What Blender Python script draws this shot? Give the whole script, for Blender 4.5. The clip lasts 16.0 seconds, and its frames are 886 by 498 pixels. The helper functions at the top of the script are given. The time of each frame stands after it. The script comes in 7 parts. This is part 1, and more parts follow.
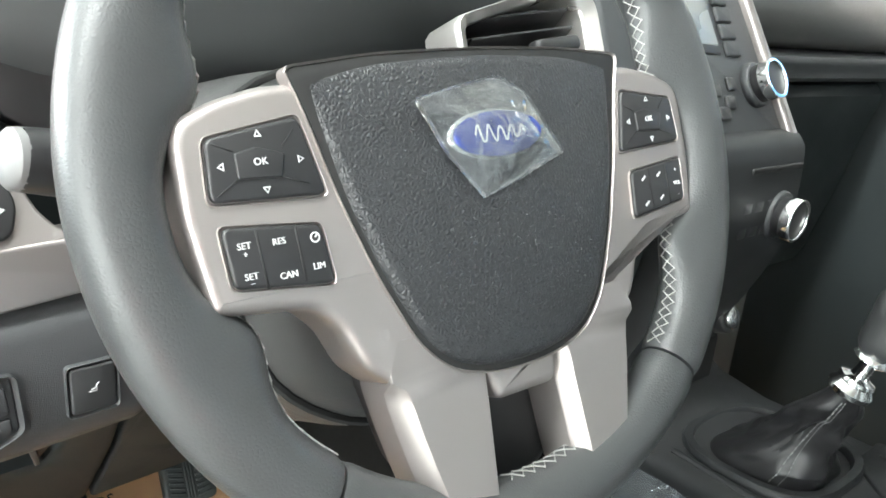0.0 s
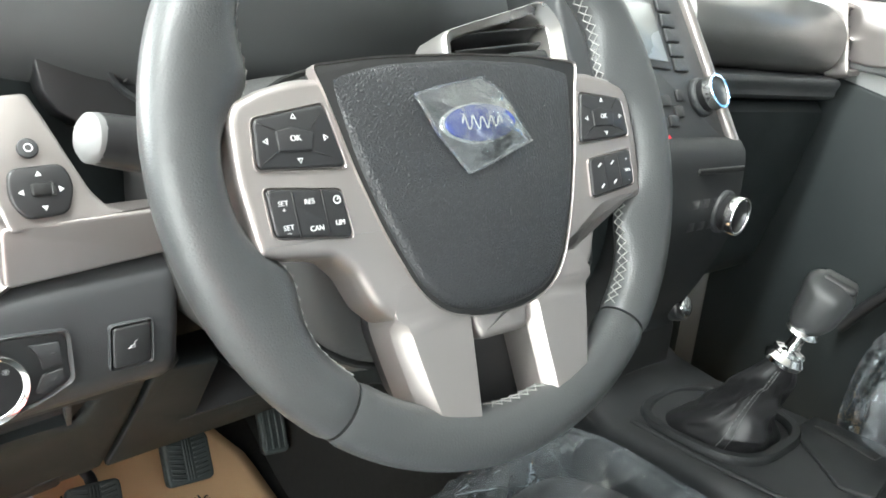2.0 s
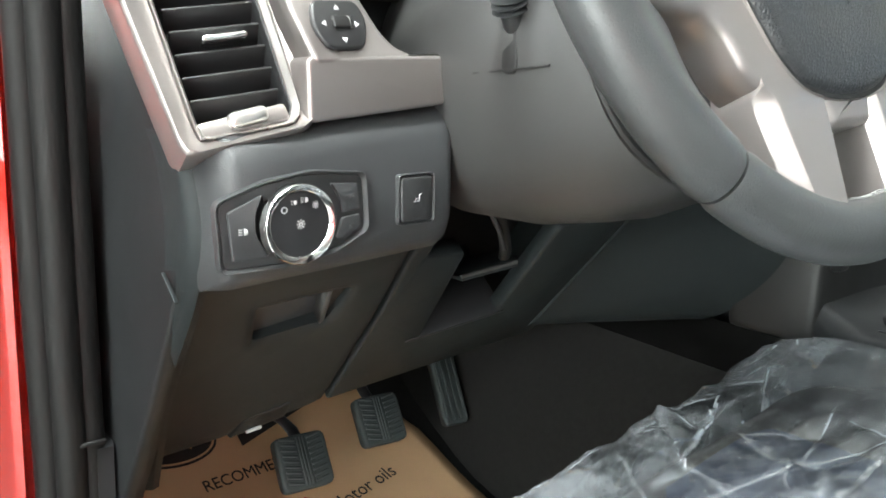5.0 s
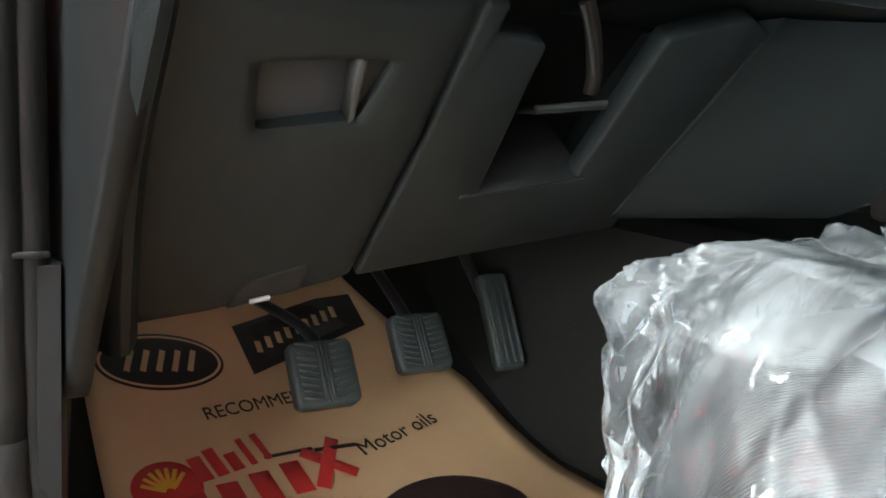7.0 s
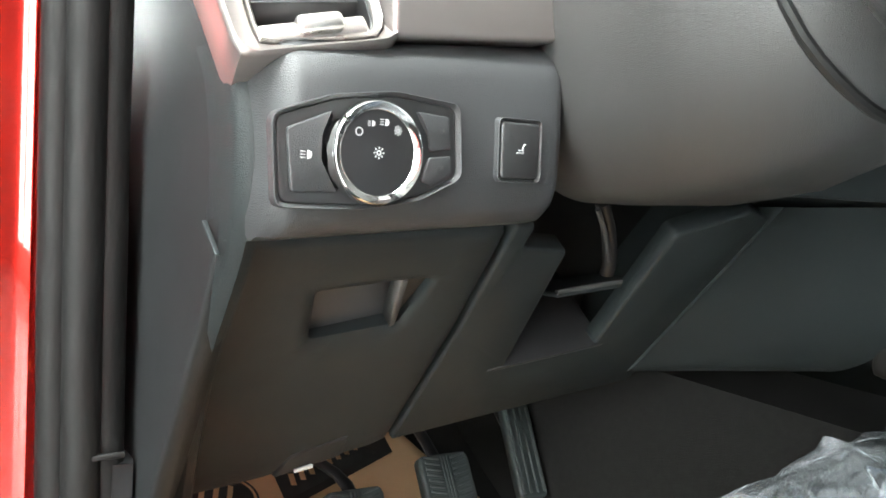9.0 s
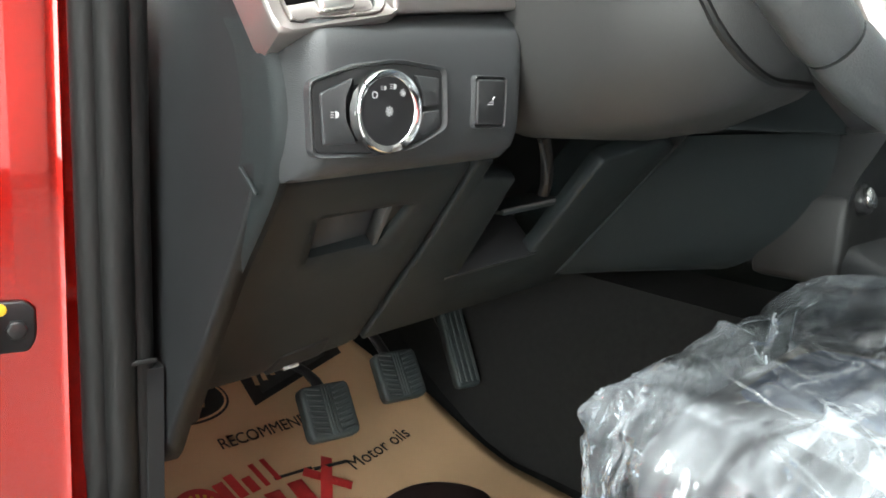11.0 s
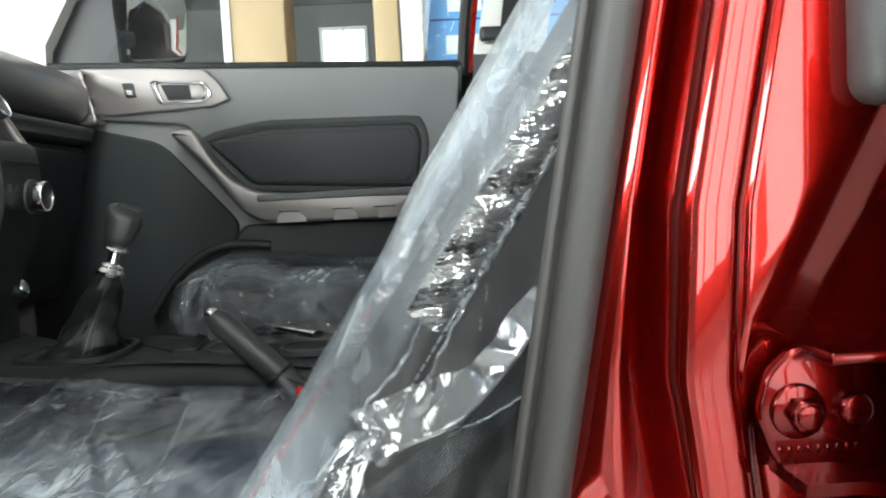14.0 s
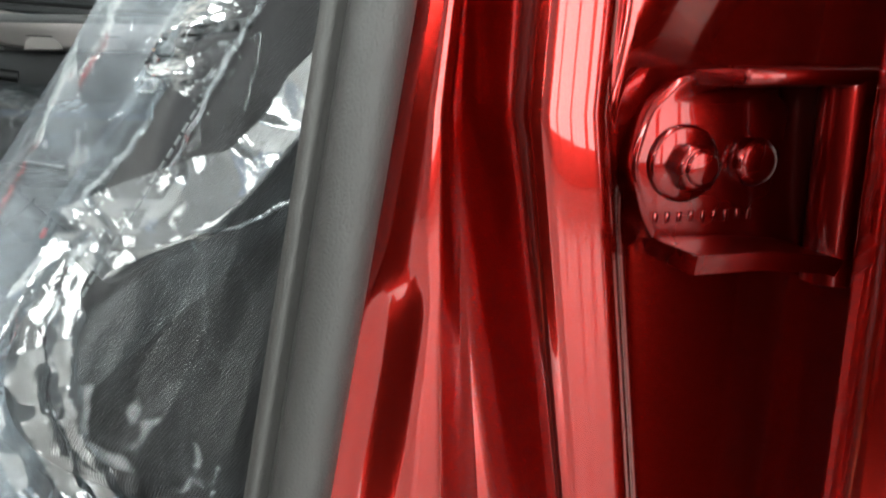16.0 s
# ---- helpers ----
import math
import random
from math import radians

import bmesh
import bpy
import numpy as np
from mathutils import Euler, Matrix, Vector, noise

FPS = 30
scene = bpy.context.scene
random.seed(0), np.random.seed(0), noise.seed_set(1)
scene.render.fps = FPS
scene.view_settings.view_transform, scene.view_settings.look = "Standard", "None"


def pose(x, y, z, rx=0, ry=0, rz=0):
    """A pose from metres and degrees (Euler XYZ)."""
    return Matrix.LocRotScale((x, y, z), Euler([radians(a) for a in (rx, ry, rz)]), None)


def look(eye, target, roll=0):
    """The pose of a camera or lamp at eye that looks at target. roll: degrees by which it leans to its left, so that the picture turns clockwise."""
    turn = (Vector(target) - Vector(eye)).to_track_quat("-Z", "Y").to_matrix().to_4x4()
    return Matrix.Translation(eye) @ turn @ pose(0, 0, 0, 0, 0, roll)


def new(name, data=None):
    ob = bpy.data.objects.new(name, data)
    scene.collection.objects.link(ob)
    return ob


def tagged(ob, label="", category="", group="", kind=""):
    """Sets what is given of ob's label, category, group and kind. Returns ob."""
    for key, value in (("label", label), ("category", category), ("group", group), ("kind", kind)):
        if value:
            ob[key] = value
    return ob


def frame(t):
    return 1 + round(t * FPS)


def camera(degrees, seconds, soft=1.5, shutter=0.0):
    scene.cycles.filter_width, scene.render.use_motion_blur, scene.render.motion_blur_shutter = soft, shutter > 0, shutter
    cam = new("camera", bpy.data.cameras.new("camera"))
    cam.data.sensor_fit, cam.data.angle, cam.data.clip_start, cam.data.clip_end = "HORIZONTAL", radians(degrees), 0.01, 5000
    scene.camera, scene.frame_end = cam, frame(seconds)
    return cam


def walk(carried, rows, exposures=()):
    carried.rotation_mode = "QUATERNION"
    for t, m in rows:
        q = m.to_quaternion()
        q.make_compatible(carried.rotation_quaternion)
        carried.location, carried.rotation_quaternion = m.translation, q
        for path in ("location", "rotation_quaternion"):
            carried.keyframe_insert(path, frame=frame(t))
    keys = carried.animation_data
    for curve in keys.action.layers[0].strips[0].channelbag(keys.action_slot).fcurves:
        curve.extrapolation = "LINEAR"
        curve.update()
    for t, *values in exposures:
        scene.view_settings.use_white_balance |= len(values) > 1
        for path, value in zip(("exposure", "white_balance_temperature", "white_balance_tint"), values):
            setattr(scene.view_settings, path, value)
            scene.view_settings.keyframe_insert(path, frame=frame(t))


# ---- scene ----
cam = camera(56.8, 16.0, 1.7, 0.25)
PATH = [
    (0, (-0.665, -0.27, 1.317), (0.651, 1.107, 0.708), 5.9),
    (0.5, (-0.681, -0.283, 1.322), (0.637, 1.103, 0.738), 5.8),
    (1, (-0.696, -0.298, 1.326), (0.654, 1.058, 0.747), 6.4),
    (1.5, (-0.707, -0.31, 1.323), (0.655, 1.04, 0.756), 6.5),
    (2, (-0.741, -0.336, 1.31), (0.633, 1.012, 0.767), 6.4),
    (2.5, (-0.778, -0.366, 1.286), (0.596, 0.999, 0.787), 7.3),
    (3, (-0.824, -0.364, 1.254), (0.543, 0.991, 0.713), 6.4),
    (3.5, (-0.911, -0.346, 1.245), (0.5, 0.967, 0.711), 5.6),
    (4, (-0.943, -0.312, 1.231), (0.529, 0.93, 0.694), 5.7),
    (4.5, (-0.904, -0.278, 1.189), (0.415, 1.139, 0.686), 3.2),
    (5, (-0.859, -0.239, 1.133), (0.426, 1.245, 0.747), 2.2),
    (7.3, (-0.766, -0.112, 0.929), (0.434, 1.465, 0.66), 3.8),
    (7.5, (-0.77, -0.111, 0.938), (0.41, 1.483, 0.677), 3.6),
    (8, (-0.776, -0.114, 0.962), (0.365, 1.516, 0.759), 3.6),
    (8.5, (-0.789, -0.127, 1.004), (0.352, 1.506, 0.835), 3.9),
    (8.7, (-0.798, -0.134, 1.015), (0.359, 1.494, 0.9), 3.4),
    (10.8, (-0.898, -0.191, 1.058), (0.449, 1.247, 0.715), 3.5),
    (11, (-0.923, -0.191, 1.052), (0.448, 1.224, 0.708), 2.9),
    (11.5, (-1.006, -0.238, 1.048), (0.66, 0.824, 0.734), 1.5),
    (12, (-1.027, -0.303, 1.047), (0.739, 0.594, 0.766), 0.1),
    (12.5, (-1.035, -0.395, 1.078), (0.839, 0.253, 0.818), -0.8),
    (13, (-1.083, -0.456, 1.134), (0.871, -0.032, 1.088), -0.9),
    (13.5, (-1.1, -0.472, 1.12), (0.879, -0.196, 1.048), -0.7),
    (14, (-1.083, -0.472, 1.11), (0.912, -0.534, 0.97), -3.1),
    (14.5, (-1.035, -0.445, 1.097), (0.951, -0.591, 0.914), -4.2),
    (15, (-1.012, -0.466, 1.099), (0.953, -0.776, 0.889), -4.0),
    (15.5, (-1.009, -0.492, 1.08), (0.92, -0.927, 0.777), -2.7),
    (16, (-0.988, -0.487, 1.053), (0.886, -1.019, 0.597), 0.3),
]
walk(cam, [(t, look(eye, target, roll)) for t, eye, target, roll in PATH],
     [(0, 1.2), (2, 1.2), (3.5, 1.2), (5, 1.2), (7.3, 1.1), (8, 1.38), (8.7, 1.72), (10.8, 1.2), (12, 0.75), (12.5, 0.72), (13, 0.0), (14, -0.3), (14.5, -0.26), (15, -0.14), (16, 0.02)])

# ---------------- light ----------------
world = bpy.data.worlds.new("sky")
scene.world = world
world.use_nodes = True
wn = world.node_tree.nodes
sky = wn.new("ShaderNodeTexSky")
sky.sky_type, sky.sun_disc, sky.sun_elevation, sky.sun_rotation = "NISHITA", False, radians(40), radians(250)
wn["Background"].inputs["Strength"].default_value = 0.10
world.node_tree.links.new(sky.outputs[0], wn["Background"].inputs["Color"])


def area_lamp(name, m, sx, sy, watts, colour=(1, 1, 1)):
    d = bpy.data.lights.new(name, "AREA")
    d.shape, d.size, d.size_y, d.energy, d.color = "RECTANGLE", sx, sy, watts, colour
    ob = new(name, d)
    ob.matrix_world = m
    return ob


# daylight through the showroom's glazed front and front corner, plus an unseen overhead fill for floor and seats
area_lamp("corner_daylight", look((-5.6, 5.0, 2.1), (-0.6, 0, 1.1)), 5.0, 2.6, 1750, (0.92, 1.0, 0.99))
area_lamp("front_daylight", look((0.5, 8.2, 2.4), (0, 0, 1.3)), 9.0, 3.0, 1400, (0.93, 1.0, 0.97))
area_lamp("overhead_fill", look((-2.3, -0.2, 3.9), (-2.1, -0.2, 0)), 0.30, 3.6, 190, (0.95, 1.0, 0.98))

# ---------------- materials ----------------


def material(name, colour, rough=0.5, metal=0.0, coat=0.0, spec=0.5, vary=0.12, vscale=9.0, rvary=0.08, bump=0.0, bscale=900.0, kind="noise", spread=0.35):
    m = bpy.data.materials.new(name)
    m.use_nodes = True
    n, l = m.node_tree.nodes, m.node_tree.links
    p = n["Principled BSDF"]
    p.inputs["Metallic"].default_value = metal
    p.inputs["Coat Weight"].default_value = coat
    p.inputs["Coat Roughness"].default_value = 0.02
    p.inputs["Specular IOR Level"].default_value = spec
    co = n.new("ShaderNodeTexCoord")
    big = n.new("ShaderNodeTexNoise")
    big.inputs["Scale"].default_value, big.inputs["Detail"].default_value = vscale, 6
    l.new(co.outputs["Object"], big.inputs["Vector"])
    mix = n.new("ShaderNodeMix")
    mix.data_type = "RGBA"
    mix.inputs[6].default_value = (*[c * (1 - vary) for c in colour], 1)
    mix.inputs[7].default_value = (*[min(1, c * (1 + vary)) for c in colour], 1)
    l.new(big.outputs["Fac"], mix.inputs[0])
    l.new(mix.outputs[2], p.inputs["Base Color"])
    r = n.new("ShaderNodeMapRange")
    r.inputs[1].default_value, r.inputs[2].default_value = 0.3, 0.7
    r.inputs[3].default_value, r.inputs[4].default_value = max(0.02, rough - rvary), min(1, rough + rvary)
    l.new(big.outputs["Fac"], r.inputs[0])
    l.new(r.outputs[0], p.inputs["Roughness"])
    if bump:
        if kind == "grain":
            t = n.new("ShaderNodeTexVoronoi")
            t.feature = "DISTANCE_TO_EDGE"
            t.inputs["Scale"].default_value = bscale
            t.inputs["Randomness"].default_value = 1.0
            out = t.outputs["Distance"]
        elif kind == "weave":
            t = n.new("ShaderNodeTexWave")
            t.inputs["Scale"].default_value = bscale
            t.inputs["Distortion"].default_value = 0.3
            t.bands_direction = "DIAGONAL"
            out = t.outputs["Fac"]
            # lighter and darker yarns
            yarn = n.new("ShaderNodeMapRange")
            yarn.inputs[3].default_value, yarn.inputs[4].default_value = 0.7, 1.3
            l.new(out, yarn.inputs[0])
            dye = n.new("ShaderNodeVectorMath")
            dye.operation = "SCALE"
            l.new(mix.outputs[2], dye.inputs[0])
            l.new(yarn.outputs[0], dye.inputs["Scale"])
            l.new(dye.outputs[0], p.inputs["Base Color"])
        else:
            t = n.new("ShaderNodeTexNoise")
            t.inputs["Scale"].default_value, t.inputs["Detail"].default_value = bscale, 4
            out = t.outputs["Fac"]
        l.new(co.outputs["Object"], t.inputs["Vector"])
        b = n.new("ShaderNodeBump")
        b.inputs["Strength"].default_value, b.inputs["Distance"].default_value = bump, 0.001
        l.new(out, b.inputs["Height"])
        l.new(b.outputs[0], p.inputs["Normal"])
    return m


def film_material(name, haze, gloss, tint=(0.8, 0.86, 0.9), slope=0.3, cell=9.0, sheen=0.5, blur=0.08, lines=0.5, patch=0.6, run=(1.0, 1.0, 1.0), grain=1.0):
    """Thin clear polythene: mostly see-through, milky in panels, creased into flat facets with sharp gloss; run stretches it along its folds."""
    m = bpy.data.materials.new(name)
    m.use_nodes = True
    n, l = m.node_tree.nodes, m.node_tree.links
    n.remove(n["Principled BSDF"])
    out = n["Material Output"]
    co = n.new("ShaderNodeTexCoord")

    def times(v, k):
        x = n.new("ShaderNodeVectorMath")
        x.operation = "MULTIPLY"
        x.inputs[1].default_value = k
        l.new(v, x.inputs[0])
        return x.outputs[0]

    def noise_at(v, scale, detail, warp=0.0):
        t = n.new("ShaderNodeTexNoise")
        t.inputs["Scale"].default_value, t.inputs["Detail"].default_value, t.inputs["Distortion"].default_value = scale, detail, warp
        l.new(v, t.inputs["Vector"])
        return t

    def ranged(v, a, b, c, d):
        r = n.new("ShaderNodeMapRange")
        r.inputs[1].default_value, r.inputs[2].default_value, r.inputs[3].default_value, r.inputs[4].default_value = a, b, c, d
        l.new(v, r.inputs[0])
        return r.outputs[0]

    def calc(op, a, b):
        c = n.new("ShaderNodeMath")
        c.operation = op
        for k, v in enumerate((a, b)):
            if isinstance(v, (int, float)):
                c.inputs[k].default_value = v
            else:
                l.new(v, c.inputs[k])
        return c.outputs[0]

    base = times(co.outputs["Object"], run)
    # a little wander, so that no crease is ruled
    push = n.new("ShaderNodeVectorMath")
    push.operation = "MULTIPLY_ADD"
    push.inputs[1].default_value = (0.35 / cell,) * 3
    l.new(noise_at(base, cell * 0.5, 2).outputs["Color"], push.inputs[0])
    l.new(base, push.inputs[2])

    def facets(scale, stretch):
        v = n.new("ShaderNodeTexVoronoi")
        v.feature = "DISTANCE_TO_EDGE"
        v.inputs["Scale"].default_value = scale
        l.new(times(push.outputs[0], stretch), v.inputs["Vector"])
        return v.outputs["Distance"]

    high, edges = 0.0, []
    for k, much, stretch in ((1.0, 1.0, (0.5, 1.0, 0.8)), (2.4, 0.8, (1.0, 0.55, 0.8)), (5.5, 0.5 * grain, (0.6, 1.0, 1.0))):
        d = facets(cell * k, stretch)
        edges.append(d)
        high = calc("ADD", high, calc("MULTIPLY", d, slope * much / (cell * k)))
    # slack and taut areas
    high = calc("MULTIPLY", high, ranged(noise_at(base, cell * 0.35, 2).outputs["Fac"], 0.40, 0.62, 0.25, 1.15))
    total = ranged(noise_at(base, cell * 0.30, 3, 0.6).outputs["Fac"], 0.36, 0.64, haze * (1 - patch), haze * (1 + patch))
    # fine drawn grain of the stretched sheet
    fine = noise_at(times(push.outputs[0], (1.0, 3.0, 2.0)), cell * 2.5, 5, 0.4)
    total = calc("MULTIPLY", total, ranged(fine.outputs["Fac"], 0.35, 0.68, 1 - 0.45 * grain, 1 + 0.7 * grain))
    some = ranged(noise_at(base, cell * 0.7, 2).outputs["Fac"], 0.48, 0.60, 0.0, 1.0)
    for d, thin, much in ((edges[0], 0.020, 1.3), (edges[1], 0.028, 0.9)):
        total = calc("ADD", total, calc("MULTIPLY", ranged(d, 0.0, thin, (0.04 + haze) * much * lines, 0.0), some))
    bp = n.new("ShaderNodeBump")
    bp.inputs["Strength"].default_value, bp.inputs["Distance"].default_value = 1.0, 1.0
    l.new(high, bp.inputs["Height"])
    clear = n.new("ShaderNodeBsdfTransparent")
    clear.inputs[0].default_value = (*[0.5 + 0.5 * c for c in tint], 1)
    milk = n.new("ShaderNodeBsdfDiffuse")
    milk.inputs[0].default_value = (*tint, 1)
    l.new(bp.outputs[0], milk.inputs["Normal"])
    shine = n.new("ShaderNodeBsdfGlossy")
    shine.inputs["Roughness"].default_value = blur
    l.new(bp.outputs[0], shine.inputs["Normal"])
    a = n.new("ShaderNodeMixShader")
    l.new(total, a.inputs[0])
    l.new(clear.outputs[0], a.inputs[1])
    l.new(milk.outputs[0], a.inputs[2])
    fr = n.new("ShaderNodeFresnel")
    fr.inputs["IOR"].default_value = 1.5
    l.new(bp.outputs[0], fr.inputs["Normal"])
    b = n.new("ShaderNodeMixShader")
    l.new(calc("ADD", calc("MULTIPLY", fr.outputs[0], sheen), gloss), b.inputs[0])
    l.new(a.outputs[0], b.inputs[1])
    l.new(shine.outputs[0], b.inputs[2])
    l.new(b.outputs[0], out.inputs["Surface"])
    return m


def glowing(name, colour, strength):
    m = bpy.data.materials.new(name)
    m.use_nodes = True
    p = m.node_tree.nodes["Principled BSDF"]
    p.inputs["Base Color"].default_value = (*colour, 1)
    p.inputs["Emission Color"].default_value = (*colour, 1)
    p.inputs["Emission Strength"].default_value = strength
    return m


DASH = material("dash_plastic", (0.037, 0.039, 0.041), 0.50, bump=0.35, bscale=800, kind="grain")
# lighter than DASH: glare hazing the pad is put into this grey
PADTOP = material("hazy_pad_plastic", (0.066, 0.069, 0.071), 0.6, bump=0.25, bscale=1000, kind="grain")
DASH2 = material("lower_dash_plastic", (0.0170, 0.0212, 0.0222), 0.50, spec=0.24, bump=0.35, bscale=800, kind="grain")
SOFT = material("soft_leather", (0.035, 0.036, 0.037), 0.42, bump=0.22, bscale=700, kind="grain")
BOOT = material("boot_leather", (0.013, 0.013, 0.014), 0.42, bump=0.25, bscale=600, kind="grain")
CONSOLE = material("console_plastic", (0.016, 0.017, 0.018), 0.50, spec=0.28, bump=0.2, bscale=1200, kind="grain")
RIM = material("rim_leather", (0.046, 0.048, 0.049), 0.40, bump=0.22, bscale=480, kind="grain")
BAG = material("airbag_vinyl", (0.021, 0.022, 0.024), 0.42, bump=0.9, bscale=420, kind="grain")
SILVER = material("satin_silver_paint", (0.34, 0.311, 0.300), 0.37, metal=0.78, vary=0.04, rvary=0.05, bump=0.03, bscale=3000)
GUNMETAL = material("satin_grey_paint", (0.20, 0.195, 0.19), 0.36, metal=0.8, vary=0.04, rvary=0.05, bump=0.03, bscale=3000)
SATIN = material("satin_chrome", (0.58, 0.56, 0.54), 0.30, metal=0.85, vary=0.04, rvary=0.05)
CHROME = material("chrome", (0.85, 0.85, 0.84), 0.09, metal=1.0, vary=0.03, rvary=0.04)
BUTTON = material("button_plastic", (0.018, 0.018, 0.019), 0.42, bump=0.05, bscale=2000)
SWITCH = material("switch_plastic", (0.030, 0.031, 0.032), 0.45, bump=0.05, bscale=2000)
# near-black that holds the shade of gaps and hollows in its colour
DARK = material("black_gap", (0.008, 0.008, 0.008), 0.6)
PRINT = material("white_print", (0.55, 0.56, 0.56), 0.6, vary=0.03)
RUBBER = material("pedal_rubber", (0.035, 0.045, 0.046), 0.62, bump=0.3, bscale=300, vscale=60, vary=0.35)
SEAL = material("seal_rubber", (0.007, 0.007, 0.007), 0.58, spec=0.35, bump=0.3, bscale=1500, vscale=30)
TRIM = material("pillar_plastic", (0.055, 0.055, 0.054), 0.55, bump=0.3, bscale=1200, kind="grain")
GREYTRIM = material("grey_rubber_trim", (0.047, 0.045, 0.043), 0.50, bump=0.25, bscale=700, kind="grain")
CARPET = material("black_carpet", (0.015, 0.0148, 0.0142), 0.95, spec=0.1, bump=0.9, bscale=700, vscale=120, vary=0.45)
FABRIC = material("seat_fabric", (0.045, 0.040, 0.039), 0.9, spec=0.2, bump=0.4, bscale=330, kind="weave", vary=0.2, vscale=40)
INSERT = material("patterned_fabric", (0.035, 0.045, 0.075), 0.85, spec=0.2, bump=0.5, bscale=420, kind="weave", vary=0.45, vscale=30)
PAPER = material("kraft_paper", (0.66, 0.43, 0.25), 0.75, spec=0.2, bump=0.12, bscale=40, vscale=14, vary=0.09)
INK = material("black_ink", (0.02, 0.017, 0.016), 0.7, vary=0.2, vscale=60)
REDINK = material("red_ink", (0.60, 0.03, 0.03), 0.7, vary=0.15, vscale=60)
YELLOWINK = material("yellow_ink", (0.75, 0.42, 0.04), 0.7)
# darker copy of RED: the hinge pocket's shade is put into this paint
SHADERED = material("shaded_red_paint", (0.13, 0.002, 0.001), 0.30, metal=0.95, coat=0.5, vary=0.08, vscale=4, rvary=0.03)
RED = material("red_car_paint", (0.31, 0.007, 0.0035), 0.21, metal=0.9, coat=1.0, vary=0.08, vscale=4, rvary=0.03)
STEEL = material("bare_steel", (0.5, 0.49, 0.47), 0.3, metal=1.0, vscale=60)
BLACKSTEEL = material("black_steel", (0.02, 0.02, 0.021), 0.4, metal=0.3, vscale=60)
BLUE = material("blue_enamel", (0.03, 0.05, 0.22), 0.2, coat=1.0, vary=0.05)
# haze drops from top to outer side, with the light's balance put in
FILM, MIDFILM, OUTERFILM = [film_material(name, haze, 0.015, (0.80, 0.87, 0.93), slope=0.28, cell=13.0, sheen=0.65, blur=0.10, lines=1.0, patch=0.9, run=(0.6, 1.1, 0.8), grain=0.9)
                        for name, haze in (("lit_top_polythene", 0.18), ("polythene_cover", 0.105), ("dimmed_side_polythene", 0.05))]
BUNCHED = film_material("bunched_polythene", 0.17, 0.02, (0.83, 0.89, 0.95), slope=0.50, cell=17.0, sheen=0.7, blur=0.10, lines=1.0, patch=0.85)
FRONTFILM = film_material("loose_polythene", 0.17, 0.01, (0.78, 0.86, 0.93), slope=0.22, cell=19.0, sheen=0.32, blur=0.13, lines=0.25, patch=0.6, run=(1.2, 1.0, 0.5), grain=0.5)
FOLD = film_material("folded_film", 0.14, 0.03, (0.85, 0.90, 0.93), slope=0.3, cell=22.0, sheen=0.8, lines=0.3)
HEM = film_material("gathered_film", 0.06, 0.20, slope=0.12, cell=12.0, sheen=0.9, blur=0.13, lines=0.3)
SIDEFILM = film_material("clear_polythene", 0.022, 0.015, slope=0.10, cell=9.0, sheen=0.55, blur=0.10, lines=0.5, run=(1.0, 1.6, 0.7))
CORNERFILM = film_material("stretched_polythene", 0.05, 0.11, slope=0.75, cell=22.0, sheen=1.0, blur=0.09, lines=0.4, run=(1.0, 0.6, 2.0))
COLUMN = material("column_plastic", (0.040, 0.0395, 0.039), 0.46, bump=0.3, bscale=1000, kind="grain")
# raised grey carries the light that falls on the upper door
DOORGREY = material("lit_door_plastic", (0.185, 0.188, 0.188), 0.55, bump=0.25, bscale=1100, kind="grain")
GREY = material("grey_plastic", (0.15, 0.15, 0.15), 0.5)
PATCH = film_material("protective_film", 0.03, 0.02, (0.85, 0.88, 0.9), slope=0.16, cell=40.0, sheen=0.5, blur=0.06, lines=0.5)
THREAD = material("silver_thread", (0.26, 0.26, 0.25), 0.6, vary=0.2, vscale=200)
LINER = material("grey_headliner", (0.62, 0.61, 0.58), 0.9, bump=0.2, bscale=500)
DARKWALL = material("grey_wall_paint", (0.16, 0.16, 0.16), 0.7, bump=0.1, bscale=60, vscale=1.5, vary=0.08)
WALLS = material("showroom_wall", (0.45, 0.44, 0.40), 0.8, bump=0.1, bscale=60, vscale=1.5, vary=0.05)
TILE = material("floor_tile", (0.34, 0.335, 0.32), 0.2, bump=0.03, bscale=30, vscale=2, vary=0.06)
WOOD = material("light_wood_veneer", (0.50, 0.35, 0.20), 0.5, bump=0.1, bscale=25, vscale=3, vary=0.12)
POSTER = material("blue_poster", (0.10, 0.34, 0.72), 0.5, vscale=6, vary=0.25)
CEILING = material("ceiling_paint", (0.36, 0.36, 0.355), 0.8, vscale=2, vary=0.05)
WHITE = material("white_paint", (0.8, 0.8, 0.78), 0.6, vscale=2, vary=0.04)
AMBER = material("yellow_paint_mark", (0.8, 0.5, 0.03), 0.5)
REDLABEL = material("red_label", (0.7, 0.02, 0.03), 0.5)


